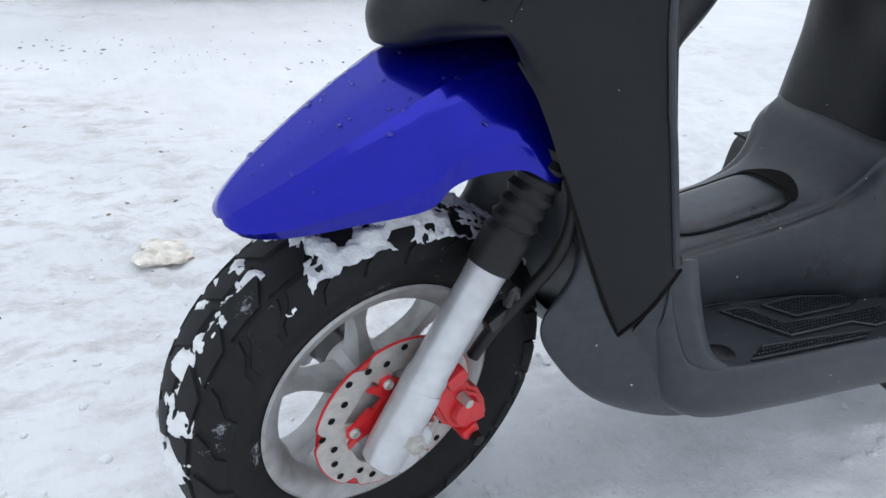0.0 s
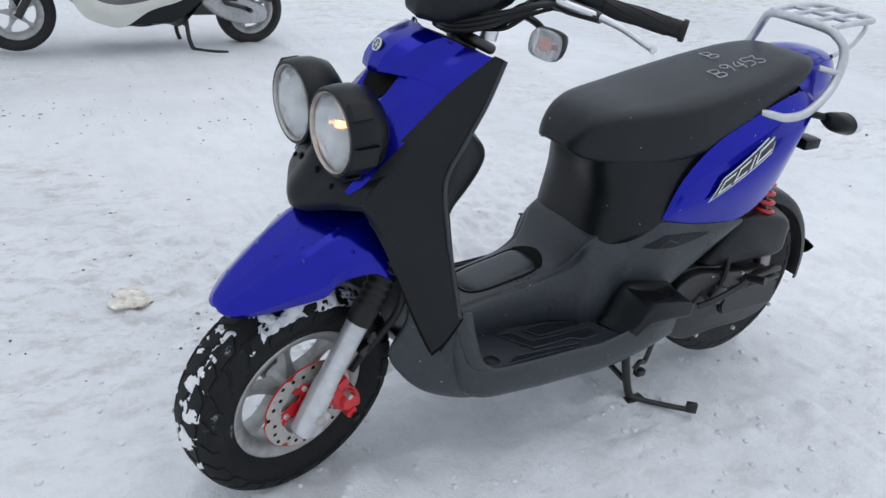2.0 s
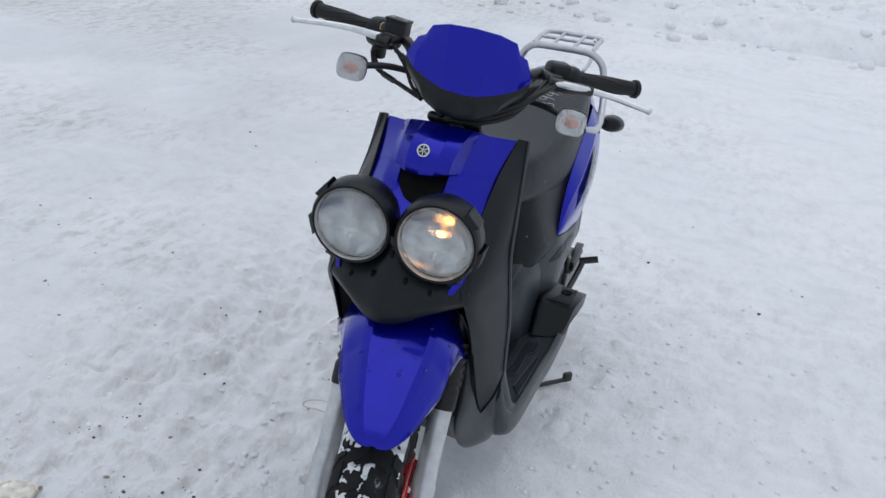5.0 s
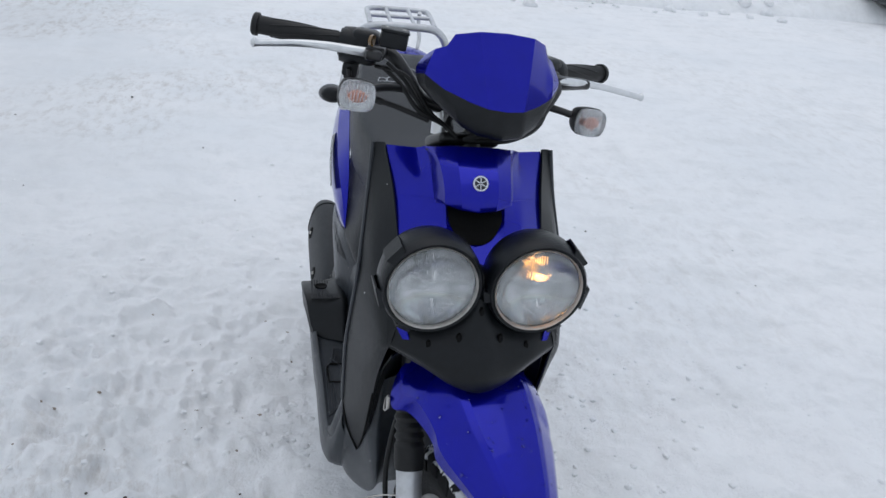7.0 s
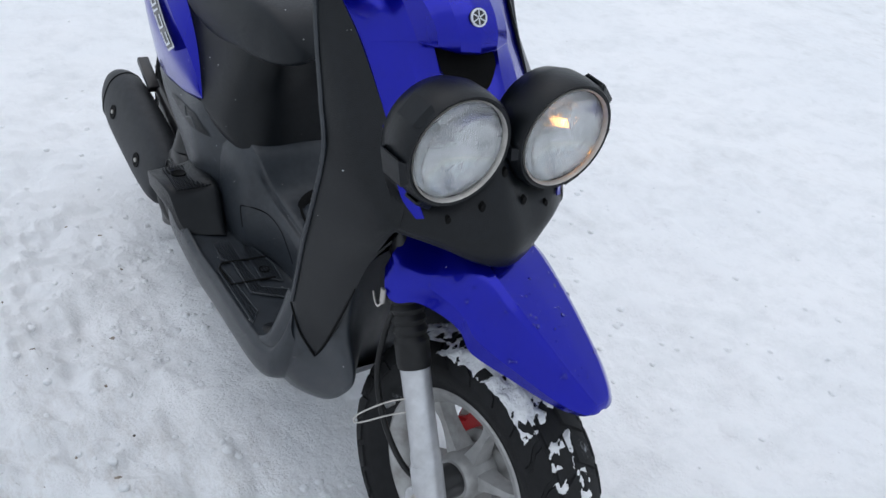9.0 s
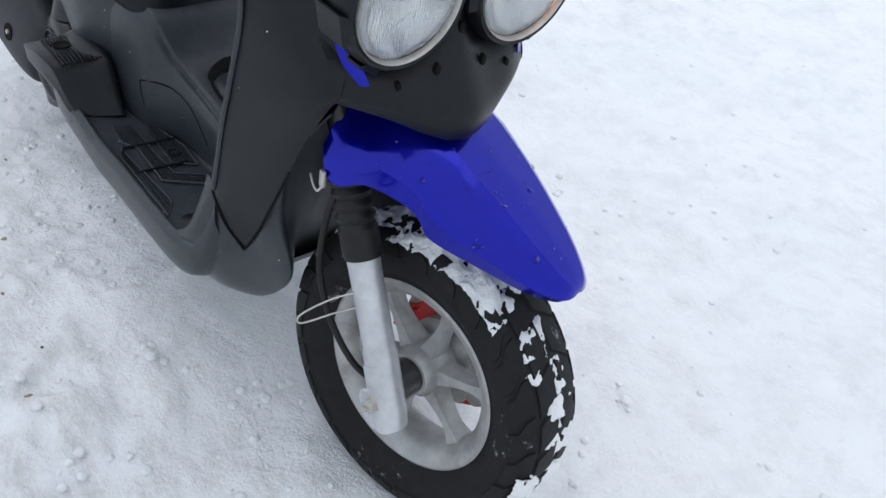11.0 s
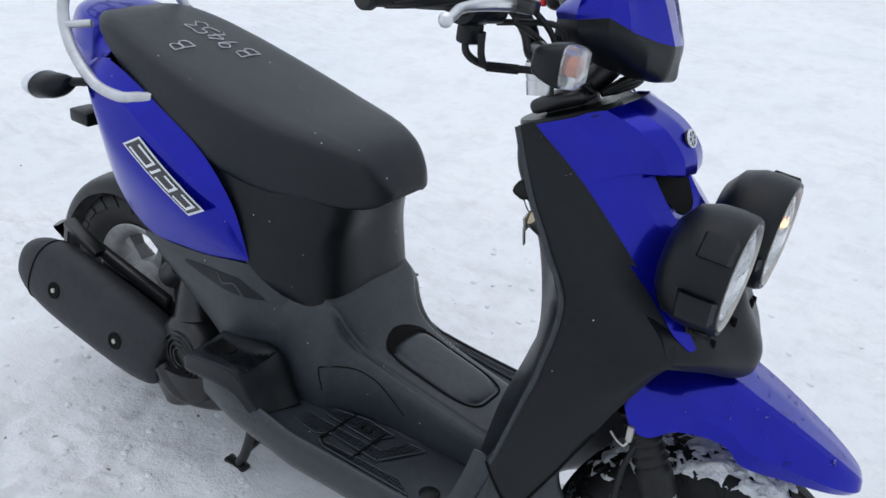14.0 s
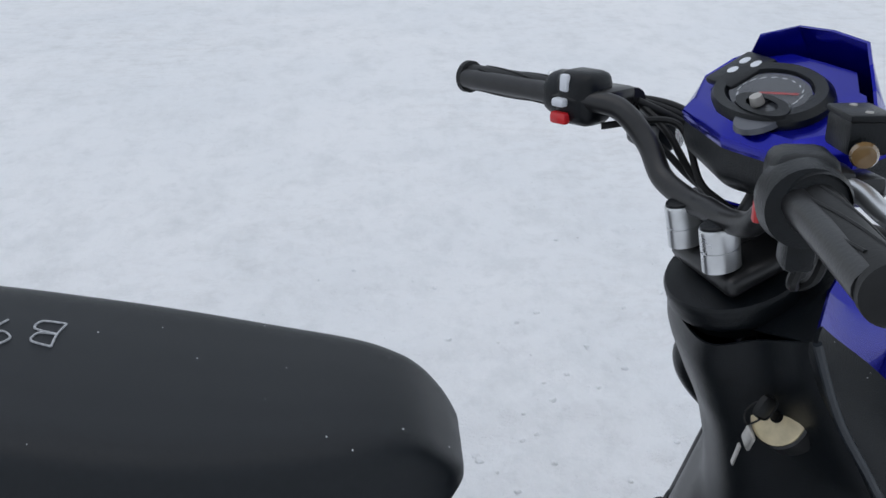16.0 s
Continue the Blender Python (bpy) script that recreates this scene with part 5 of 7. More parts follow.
# no hollow here: the recess's shade is the colour of a sheet on the tunnel
recess = grid([[on_tunnel(-0.566 + 0.020 * r * math.cos(a) + 0.22 * (r * 0.056 * math.sin(a)) ** 2 / 0.056, 0.056 * r * math.sin(a), 0.0012) for a in np.linspace(0, 2 * math.pi, 33)] for r in (0.02, 0.35, 0.7, 1.0)])
part("finger_recess", recess, DARK, scooter, "dark sheet for the shade in the finger recess behind the lid")
part("lid_gap", tube([lid_point(1.045, a, 0.0002) for a in round_angles], 0.0026, 8, smooth=False), DARK, scooter)

cowl_low = [both([(-0.97, 0.146, 0.752), (-0.72, 0.120, 0.738), (-0.658, 0.078, 0.728), (-0.660, 0, 0.728)]), both([(-0.95, 0.158, 0.71), (-0.71, 0.130, 0.690), (-0.650, 0.080, 0.68), (-0.652, 0, 0.68)]),
            both([(-0.88, 0.168, 0.63), (-0.710, 0.142, 0.622), (-0.660, 0.088, 0.61), (-0.656, 0, 0.625)]), both([(-0.80, 0.174, 0.566), (-0.708, 0.152, 0.540), (-0.652, 0.104, 0.500), (-0.646, 0, 0.500)]), both([(-0.80, 0.166, 0.53), (-0.705, 0.142, 0.51), (-0.652, 0.096, 0.47), (-0.648, 0, 0.46)])]
seat_cowl = part("seat_cowl", thick(loft(cowl_low, 32, 40), 0.003), BLACK, scooter, "black cowl below the seat")
part("inner_frame", joined(box(-0.97, 0, 0.62, 0.26, 0.24, 0.2, 0.03), box(-1.16, 0, 0.72, 0.2, 0.2, 0.14, 0.03), box(-0.76, 0, 0.47, 0.18, 0.2, 0.16, 0.02)), DARK, scooter)

for side in (1, -1):
    def flank(rows):
        return [[(x, side * y, z) for x, y, z in r] for r in rows]

    mid_panel = flank([[(-0.690, 0.118, 0.540), (-0.690, 0.126, 0.51), (-0.690, 0.136, 0.46), (-0.690, 0.142, 0.39), (-0.690, 0.142, 0.33)],
                       [(-0.795, 0.173, 0.566), (-0.795, 0.182, 0.52), (-0.795, 0.186, 0.46), (-0.795, 0.184, 0.40), (-0.80, 0.178, 0.335)],
                       [(-0.90, 0.183, 0.551), (-0.90, 0.191, 0.52), (-0.90, 0.193, 0.48), (-0.89, 0.188, 0.44), (-0.885, 0.18, 0.402)],
                       [(-1.00, 0.187, 0.543), (-1.00, 0.192, 0.525), (-1.00, 0.192, 0.505), (-0.99, 0.188, 0.485), (-0.985, 0.18, 0.466)],
                       [(-1.078, 0.180, 0.538), (-1.080, 0.182, 0.534), (-1.080, 0.182, 0.531), (-1.078, 0.181, 0.528), (-1.075, 0.18, 0.524)]])
    side_cover = part("side_cover", thick(loft(mid_panel, 48, 24), 0.004), GREY, scooter, "scratched dark grey side cover")
    cover_bvh = BVHTree.FromPolygons([v.co for v in side_cover.data.vertices], [tuple(f.vertices) for f in side_cover.data.polygons])
    floor_bvh = BVHTree.FromPolygons([v.co for v in floor_body.data.vertices], [tuple(f.vertices) for f in floor_body.data.polygons])

    def onto(tree, x, z, lift):
        hit, nor, *_ = tree.ray_cast(Vector((x, side * 0.6, z)), Vector((0, -side, 0)))
        return (hit if hit is not None else Vector((x, side * 0.16, z))) + Vector((0, side * lift, 0))

    # the cover isn't sunk here; a black sheet on it gives the recess's shade
    low_edge, high_edge = [(-0.948, 0.524), (-0.90, 0.513), (-0.84, 0.504), (-0.79, 0.503), (-0.757, 0.504)], [(-0.948, 0.528), (-0.90, 0.532), (-0.862, 0.534), (-0.81, 0.536), (-0.765, 0.512)]
    vent = []
    for f in np.linspace(0, 1, 5):
        row = [Vector((a[0] + (b[0] - a[0]) * f, 0, a[1] + (b[1] - a[1]) * f)) for a, b in zip(low_edge, high_edge)]
        vent.append([onto(cover_bvh, q.x, q.z, 0.0012) for q in straight(row, 5)])
    part("cover_recess", grid(vent), BLACK, side_cover, "black sheet for the shade of a shallow moulded recess")
    part("recess_ridge", tube([onto(cover_bvh, x, z, 0.001) for x, z in ((-0.862, 0.532), (-0.845, 0.516), (-0.82, 0.522), (-0.80, 0.505))], 0.0018, 6, steps=24), GREY, side_cover)
    if side < 0:
        part("seam", tube([onto(floor_bvh, x, z, -0.0004) for x, z in ((-0.640, 0.350), (-0.648, 0.388), (-0.640, 0.400), (-0.592, 0.404), (-0.548, 0.392), (-0.512, 0.368), (-0.482, 0.345))], 0.0016, 6, steps=40), DARK, floor_body)
    tail = flank([[(-0.797, 0.172, 0.576), (-0.797, 0.173, 0.575), (-0.797, 0.173, 0.574), (-0.797, 0.172, 0.572)],
                  [(-0.845, 0.166, 0.665), (-0.840, 0.181, 0.64), (-0.838, 0.186, 0.60), (-0.838, 0.178, 0.562)],
                  [(-0.925, 0.164, 0.742), (-0.93, 0.190, 0.70), (-0.935, 0.200, 0.63), (-0.94, 0.184, 0.548)],
                  [(-1.03, 0.160, 0.790), (-1.04, 0.188, 0.75), (-1.05, 0.204, 0.66), (-1.055, 0.186, 0.546)],
                  [(-1.13, 0.154, 0.828), (-1.135, 0.180, 0.79), (-1.145, 0.197, 0.70), (-1.15, 0.182, 0.602)],
                  [(-1.21, 0.146, 0.845), (-1.215, 0.168, 0.81), (-1.220, 0.180, 0.76), (-1.222, 0.170, 0.705)],
                  [(-1.268, 0.140, 0.832), (-1.270, 0.155, 0.815), (-1.268, 0.160, 0.795), (-1.262, 0.155, 0.772)]])
    tail_panel = part("tail_panel", thick(joined(loft([r[:2] for r in tail], 48, 6), loft([[r[1], r[2], r[3]] for r in tail], 48, 22)), 0.003), BLUE, scooter, "glossy blue tail side panel", 25)
    # the sticker: a slanted plate with a pale border and plain bars in place of its name
    def on_tail(u, v, lift=0.0022):
        """A place on the panel's face, by metres along x and up."""
        x, z = -0.893 - u - (0.024 if side > 0 else 0.0), 0.645 + (0.55 if side > 0 else 0.44) * u + v
        bulge = 0.2045 - 1.15 * (z - 0.655) ** 2 * 1.6 - 0.12 * (x + 1.0) ** 2
        return Vector((x, side * (bulge + lift), z))

    def patch(u0, u1, v0, v1, slant, lift):
        rows = []
        for i in range(9):
            u = u0 + (u1 - u0) * i / 8
            rows.append([on_tail(u + slant * (v0 + (v1 - v0) * j / 4), v0 + (v1 - v0) * j / 4, lift) for j in range(5)])
        return grid(rows)

    lean = 0.64 if side > 0 else -1.0
    sticker = part("sticker", patch(0.0, 0.19, -0.023, 0.021, lean, 0.003), PALE, tail_panel, "white-bordered black sticker with plain bars")
    part("sticker_field", patch(0.005, 0.185, -0.019, 0.017, lean, 0.004), INK, sticker)
    for u0, u1 in ((0.012, 0.05), (0.058, 0.098), (0.106, 0.114), (0.122, 0.178)):
        part("bar", patch(u0, u1, -0.014, -0.009, lean, 0.005), PALE, sticker)
        part("bar", patch(u0, u0 + 0.006, -0.014, 0.012, lean, 0.005), PALE, sticker)
        part("bar", patch(u0 + 0.004, u1 - 0.004, 0.007, 0.012, lean, 0.0051), PALE, sticker)

tail_top = [both([(-1.22, 0.143, 0.845), (-1.22, 0.11, 0.868), (-1.22, 0.06, 0.88), (-1.22, 0, 0.882)]), both([(-1.29, 0.135, 0.835), (-1.29, 0.105, 0.885), (-1.30, 0.06, 0.90), (-1.30, 0, 0.902)]),
            both([(-1.36, 0.115, 0.845), (-1.365, 0.09, 0.895), (-1.37, 0.05, 0.911), (-1.37, 0, 0.913)]), both([(-1.42, 0.085, 0.852), (-1.425, 0.065, 0.89), (-1.43, 0.035, 0.903), (-1.435, 0, 0.905)]), both([(-1.435, 0.075, 0.83), (-1.442, 0.055, 0.85), (-1.448, 0.03, 0.862), (-1.45, 0, 0.864)])]
tail_cowl = part("tail_cowl", thick(loft(tail_top, 28, 36), 0.003), BLUE, scooter, "glossy blue tail cowl")
part("tail_underside", loft([both([(-1.22, 0.14, 0.70), (-1.22, 0, 0.66)]), both([(-1.30, 0.12, 0.72), (-1.30, 0, 0.70)]), both([(-1.42, 0.07, 0.80), (-1.43, 0, 0.80)])], 12, 8), BLACK, scooter)
part("tail_lamp", loft([both([(-1.385, 0.092, 0.838), (-1.40, 0.07, 0.84), (-1.41, 0, 0.842)]), both([(-1.415, 0.078, 0.845), (-1.425, 0.06, 0.848), (-1.435, 0, 0.85)]), both([(-1.41, 0.075, 0.80), (-1.42, 0.055, 0.80), (-1.428, 0, 0.80)]), both([(-1.37, 0.09, 0.78), (-1.385, 0.07, 0.775), (-1.39, 0, 0.775)])], 16, 20), RED, scooter, "red tail lamp")
for side in (1, -1):
    part("tail_flank", thick(loft([[(-1.205, side * 0.142, 0.846), (-1.215, side * 0.160, 0.812), (-1.215, side * 0.162, 0.765)], [(-1.29, side * 0.134, 0.838), (-1.30, side * 0.142, 0.81), (-1.29, side * 0.138, 0.765)], [(-1.385, side * 0.098, 0.85), (-1.39, side * 0.10, 0.82), (-1.37, side * 0.096, 0.778)], [(-1.425, side * 0.080, 0.845), (-1.42, side * 0.082, 0.82), (-1.40, side * 0.08, 0.785)]], 16, 12), 0.003), BLUE, scooter, "glossy blue tail flank")

# seat
seat_rows = []
for x, w, zt, zb in ((-0.577, 0.040, 0.733, 0.724), (-0.580, 0.054, 0.742, 0.719), (-0.595, 0.076, 0.764, 0.711), (-0.620, 0.093, 0.790, 0.705), (-0.650, 0.106, 0.806, 0.702), (-0.70, 0.124, 0.817, 0.701), (-0.80, 0.147, 0.829, 0.700), (-0.90, 0.160, 0.845, 0.716),
                     (-1.0, 0.160, 0.864, 0.750), (-1.1, 0.152, 0.884, 0.792), (-1.2, 0.136, 0.902, 0.838), (-1.275, 0.112, 0.910, 0.872), (-1.325, 0.078, 0.906, 0.884), (-1.342, 0.035, 0.900, 0.89)):
    seat_rows.append(both([(x, w * 0.80, zb), (x, w * 0.97, zb + 0.004), (x, w, zb + (zt - zb) * 0.30), (x, w * 0.945, zb + (zt - zb) * 0.72), (x, w * 0.80, zt - (zt - zb) * 0.055), (x, w * 0.40, zt - 0.001), (x, 0, zt)]))
seat_bm = loft(seat_rows, 84, 60, caps=True)
seat_bvh = BVHTree.FromBMesh(seat_bm)
seat = part("seat", seat_bm, VINYL, scooter, "long black vinyl seat with chalk marks", 60)


def chalk(strokes, x0, y0, size, name):
    """Chalk strokes laid on the seat: (along the width, along the height) in letter units."""
    bms = []
    for s in strokes:
        pts = []
        for q in spline([(a, b, 0) for a, b in s], 6 * len(s)):
            x, y = x0 - q.x * size * 0.95 + q.y * size * 0.05, y0 + q.y * size * 1.0 + q.x * size * 0.05
            hit = seat_bvh.ray_cast(Vector((x, y, 1.2)), Vector((0, 0, -1)))[0]
            if hit:
                pts.append(hit + Vector((0, 0, 0.0006)))
        if len(pts) > 2:
            bms.append(tube(pts, 0.0014, 6, steps=len(pts), smooth=False))
    if bms:
        part(name, joined(*bms), CHALK, seat, "rough white chalk marks", 60)


# letter strokes run along x (writing from front to rear, tops to the scooter's right)
LETTER_B = [[(0, 0), (0.05, -0.5), (0.0, -1.0)], [(0, 0), (0.5, -0.1), (0.45, -0.45), (0.05, -0.5), (0.6, -0.6), (0.55, -0.95), (0.0, -1.0)]]
DIGIT_9 = [[(0.55, -0.15), (0.2, 0.0), (0.02, -0.3), (0.3, -0.5), (0.55, -0.15), (0.5, -0.6), (0.35, -1.0)]]
DIGIT_4 = [[(0.3, -0.05), (0.0, -0.6), (0.6, -0.55)], [(0.5, -0.15), (0.45, -0.6), (0.4, -1.0)]]
DIGIT_5 = [[(0.6, 0.0), (0.15, 0.0), (0.1, -0.4), (0.5, -0.45), (0.5, -0.85), (0.0, -1.0)]]
DIGIT_3 = [[(0.05, -0.05), (0.5, 0.0), (0.25, -0.42), (0.6, -0.65), (0.4, -1.0), (0.0, -0.9)]]


def written(letter, x0, y0, size, name="chalk_mark"):
    chalk([[(a, -b) for a, b in s] for s in letter], x0, y0, size, name)


for letter, x0, y0 in ((LETTER_B, -1.012, 0.014), (DIGIT_9, -1.054, 0.006), (DIGIT_4, -1.09, 0.008), (DIGIT_5, -1.122, 0.008), (DIGIT_3, -1.15, 0.008), (LETTER_B, -1.085, -0.085)):
    written(letter, x0, y0, 0.046)

# rear rack and grab rail
rail_half = [(-1.072, 0.150, 0.802), (-1.100, 0.163, 0.799), (-1.14, 0.174, 0.793), (-1.22, 0.172, 0.80), (-1.30, 0.160, 0.842), (-1.345, 0.145, 0.895), (-1.354, 0.130, 0.942), (-1.340, 0.106, 0.970), (-1.330, 0.075, 0.981), (-1.327, 0, 0.983)]
rack = part("grab_rail", tube(both(rail_half), 0.0115, 14, steps=140), SILVER, scooter, "silver tubular grab rail and luggage rack")
part("rack_loop", tube([(-1.334, 0.094, 0.984), (-1.40, 0.094, 0.992), (-1.48, 0.094, 0.997), (-1.505, 0.088, 0.998), (-1.515, 0.06, 0.999), (-1.515, 0, 0.999), (-1.515, -0.06, 0.999), (-1.505, -0.088, 0.998), (-1.48, -0.094, 0.997), (-1.40, -0.094, 0.992), (-1.334, -0.094, 0.984)], 0.0078, 10, steps=90), SILVER, rack)
for a, b in (((-1.328, 0.034, 0.988), (-1.514, 0.034, 1.0)), ((-1.328, -0.034, 0.988), (-1.514, -0.034, 1.0)), ((-1.42, 0.094, 0.994), (-1.42, -0.094, 0.994))):
    part("rack_bar", tube([a, b], 0.006, 10), SILVER, rack)
part("rack_stay", tube([(-1.50, 0.07, 0.996), (-1.512, 0.07, 0.968), (-1.47, 0.07, 0.925), (-1.42, 0.06, 0.90)], 0.006, 10), SILVER, rack)
for side in (1, -1):
    part("rail_stay", tube([(-1.335, side * 0.15, 0.885), (-1.29, side * 0.12, 0.893)], 0.008, 10), SILVER, rack)
    # rear turn signals, mud flap bracket
    stem = tube([(-1.225, side * 0.10, 0.785), (-1.262, side * 0.15, 0.787), (-1.30, side * 0.17, 0.782)], 0.009, 10)
    signal = part("rear_signal", joined(loft([[(-1.295 - 0.002, side * (0.176 + 0.018 * math.cos(a)), 0.780 + 0.012 * math.sin(a)) for a in np.linspace(0, 2 * math.pi, 13)[:-1]],
                                             [(-1.315, side * (0.19 + 0.034 * math.cos(a)), 0.774 + 0.024 * math.sin(a)) for a in np.linspace(0, 2 * math.pi, 13)[:-1]],
                                             [(-1.355, side * (0.195 + 0.037 * math.cos(a)), 0.768 + 0.027 * math.sin(a)) for a in np.linspace(0, 2 * math.pi, 13)[:-1]]], 12, 32, True, True), stem), BLACK, scooter, "rear turn signal on a short stalk")
    part("lens", loft([[(-1.354, side * (0.195 + 0.0385 * math.cos(a)), 0.768 + 0.0285 * math.sin(a)) for a in np.linspace(0, 2 * math.pi, 13)[:-1]],
                       [(-1.380, side * (0.196 + 0.034 * math.cos(a)), 0.767 + 0.024 * math.sin(a)) for a in np.linspace(0, 2 * math.pi, 13)[:-1]]], 6, 32, True, True), PALE, signal, "clear white signal lens")
    part("reflector_bracket", box(-1.315, side * 0.13, 0.70, 0.06, 0.05, 0.028, 0.005), BLACK, scooter)

# ---- engine, rear wheel, exhaust and stand ----
rear_wheel = part("rear_wheel", at_axle(tyre(0.25, 0.066, 0.163), REAR_AXLE), RUBBER, scooter, "black rear tyre")
part("tread", at_axle(tread(0.25, 0.066, 26, 0.163), REAR_AXLE), RUBBER, rear_wheel)
part("rim", at_axle(rim(0.160, 0.05, 6, 0.07), REAR_AXLE), RIM, rear_wheel, "grey cast rear rim")
hugger = []
for k in range(9):
    a = radians(70 + 12.5 * k + 18)
    r = 0.272 + 0.002 * k
    hugger.append(both([(REAR_AXLE.x + (r - 0.03) * math.cos(a), 0.08, REAR_AXLE.z + (r - 0.03) * math.sin(a)), (REAR_AXLE.x + r * math.cos(a), 0.065, REAR_AXLE.z + r * math.sin(a)), (REAR_AXLE.x + (r + 0.008) * math.cos(a), 0, REAR_AXLE.z + (r + 0.008) * math.sin(a))]))
part("rear_fender", thick(loft(hugger, 30, 20), 0.004), BLACK, scooter, "black rear mudguard")
part("mud_flap", loft([both([(-1.568, 0.07, 0.345), (-1.575, 0, 0.35)]), both([(-1.60, 0.062, 0.325), (-1.61, 0, 0.328)]), both([(-1.675, 0.03, 0.285), (-1.69, 0, 0.285)]), both([(-1.65, 0.03, 0.272), (-1.655, 0, 0.272)]), both([(-1.575, 0.066, 0.30), (-1.58, 0, 0.30)])], 20, 12), BLACK, scooter)
part("crankcase", joined(box(-1.0, 0.02, 0.30, 0.26, 0.24, 0.19, 0.03), box(-1.15, 0.085, 0.265, 0.34, 0.08, 0.13, 0.03), box(-0.9, 0, 0.33, 0.14, 0.14, 0.14, 0.02)), SATIN, scooter)
# belt case on the left
case = []
for y, k in ((0.10, 1.0), (0.14, 1.0), (0.158, 0.95), (0.166, 0.86)):
    ring = [(-0.995 - 0.0, y, 0.285 + 0.098 * k), (-0.92 - 0.012 * (1 - k), y, 0.355 - 0.03 * (1 - k)), (-0.905 + 0.08 * (k - 1), y, 0.29), (-0.93, y, 0.225 - 0.04 * (k - 1)), (-1.0, y, 0.185 - 0.09 * (k - 1)), (-1.12, y, 0.190 - 0.09 * (k - 1)), (-1.24, y, 0.192 - 0.1 * (k - 1)),
            (-1.312 - 0.08 * (k - 1), y, 0.225), (-1.338 - 0.09 * (k - 1), y, 0.27), (-1.31 - 0.07 * (k - 1), y, 0.335 + 0.07 * (k - 1)), (-1.22, y, 0.355 + 0.09 * (k - 1)), (-1.10, y, 0.372 + 0.09 * (k - 1))]
    case.append(ring)
belt_case = part("belt_case", loft(case, 14, 72, True, True), SATIN, scooter, "black belt drive cover", 50)
part("case_panel", plate([(-0.10, -0.03), (0.09, -0.045), (0.105, -0.02), (0.10, 0.03), (-0.08, 0.052), (-0.108, 0.03)], 0.014, Matrix.Translation((-1.205, 0.170, 0.285)) @ turn('Y', -4), 0.004), SATIN, belt_case, "raised cover of the belt case")
for dz in (0.0, 0.022):
    part("case_ridge", box(-1.235, 0.168, 0.325 + dz, 0.15, 0.026, 0.013, 0.004, turn('Y', 5)), SATIN, belt_case)
part("case_lug", box(-1.075, 0.168, 0.315, 0.055, 0.022, 0.05, 0.006, turn('Y', -20)), SATIN, belt_case)
for x, z in ((-0.935, 0.335), (-1.05, 0.365), (-1.17, 0.355), (-1.315, 0.318), (-1.33, 0.225), (-1.2, 0.178), (-1.05, 0.19), (-0.94, 0.235)):
    part("case_bolt", moved(lathe([(0, 0.008), (0.0055, 0.007), (0.006, 0)], 8), Matrix.Translation((x, 0.158, z))), STEEL, belt_case)
part("kick_lever", joined(tube([(-1.0, 0.18, 0.30), (-1.03, 0.195, 0.315), (-1.10, 0.205, 0.345), (-1.135, 0.212, 0.375)], 0.009, 10), tube([(-1.13, 0.20, 0.37), (-1.14, 0.255, 0.385)], 0.011, 12)), SATIN, scooter, "black kick starter lever")
part("breather_hose", tube([(-1.0, 0.155, 0.345), (-1.05, 0.17, 0.31), (-1.08, 0.17, 0.345), (-1.10, 0.16, 0.39), (-1.12, 0.13, 0.43)], 0.007, 10), BOOT, scooter)
# air box
air = [[(-1.02, y, 0.395), (-1.07, y, 0.47), (-1.13, y, 0.52), (-1.25, y, 0.515), (-1.335, y, 0.49), (-1.345, y, 0.43), (-1.33, y, 0.375), (-1.2, y, 0.372), (-1.08, y, 0.378)] for y in (0.085, 0.105)]
air += [[(-1.035, 0.145, 0.40), (-1.08, 0.145, 0.465), (-1.135, 0.145, 0.51), (-1.25, 0.145, 0.505), (-1.325, 0.145, 0.48), (-1.335, 0.145, 0.43), (-1.32, 0.145, 0.385), (-1.2, 0.145, 0.38), (-1.085, 0.145, 0.385)],
        [(-1.06, 0.155, 0.41), (-1.09, 0.155, 0.455), (-1.14, 0.155, 0.495), (-1.25, 0.155, 0.49), (-1.31, 0.155, 0.47), (-1.315, 0.155, 0.43), (-1.305, 0.155, 0.395), (-1.2, 0.155, 0.392), (-1.1, 0.155, 0.395)]]
part("air_box", loft(air, 14, 60, True, True), BLACK, scooter, "black air cleaner box", 50)
# shock absorber
spring = [Vector((-1.215 - 0.075 * f + 0.026 * math.cos(18 * math.pi * f), 0.115 + 0.026 * math.sin(18 * math.pi * f), 0.60 - 0.24 * f)) for f in np.linspace(0, 1, 150)]
shock = part("shock_absorber", tube([(-1.20, 0.115, 0.65), (-1.30, 0.115, 0.30)], 0.012, 12), SATIN, scooter)
part("spring", tube(spring, 0.0055, 8, smooth=False), RED, shock, "red coil spring")
# fan cowl on the right
fan = []
for y, k in ((-0.10, 1.0), (-0.15, 1.0), (-0.178, 0.9), (-0.186, 0.72)):
    fan.append([(-0.985 + 0.078 * k * math.cos(a), y, 0.285 + 0.092 * k * math.sin(a)) for a in np.linspace(0, 2 * math.pi, 17)[:-1]])
fan_cover = part("fan_cover", loft(fan, 14, 56, True, True), SATIN, scooter, "black cooling fan cover", 50)
part("fan_grille", joined(*[tube([(-0.985 + r * math.cos(a), -0.187 - 0.003, 0.285 + 1.15 * r * math.sin(a)) for a in np.linspace(0, 2 * math.pi, 25)[:-1]], 0.0022, 6, closed=True, steps=48) for r in (0.018, 0.028, 0.038, 0.048)]), SATIN, fan_cover)
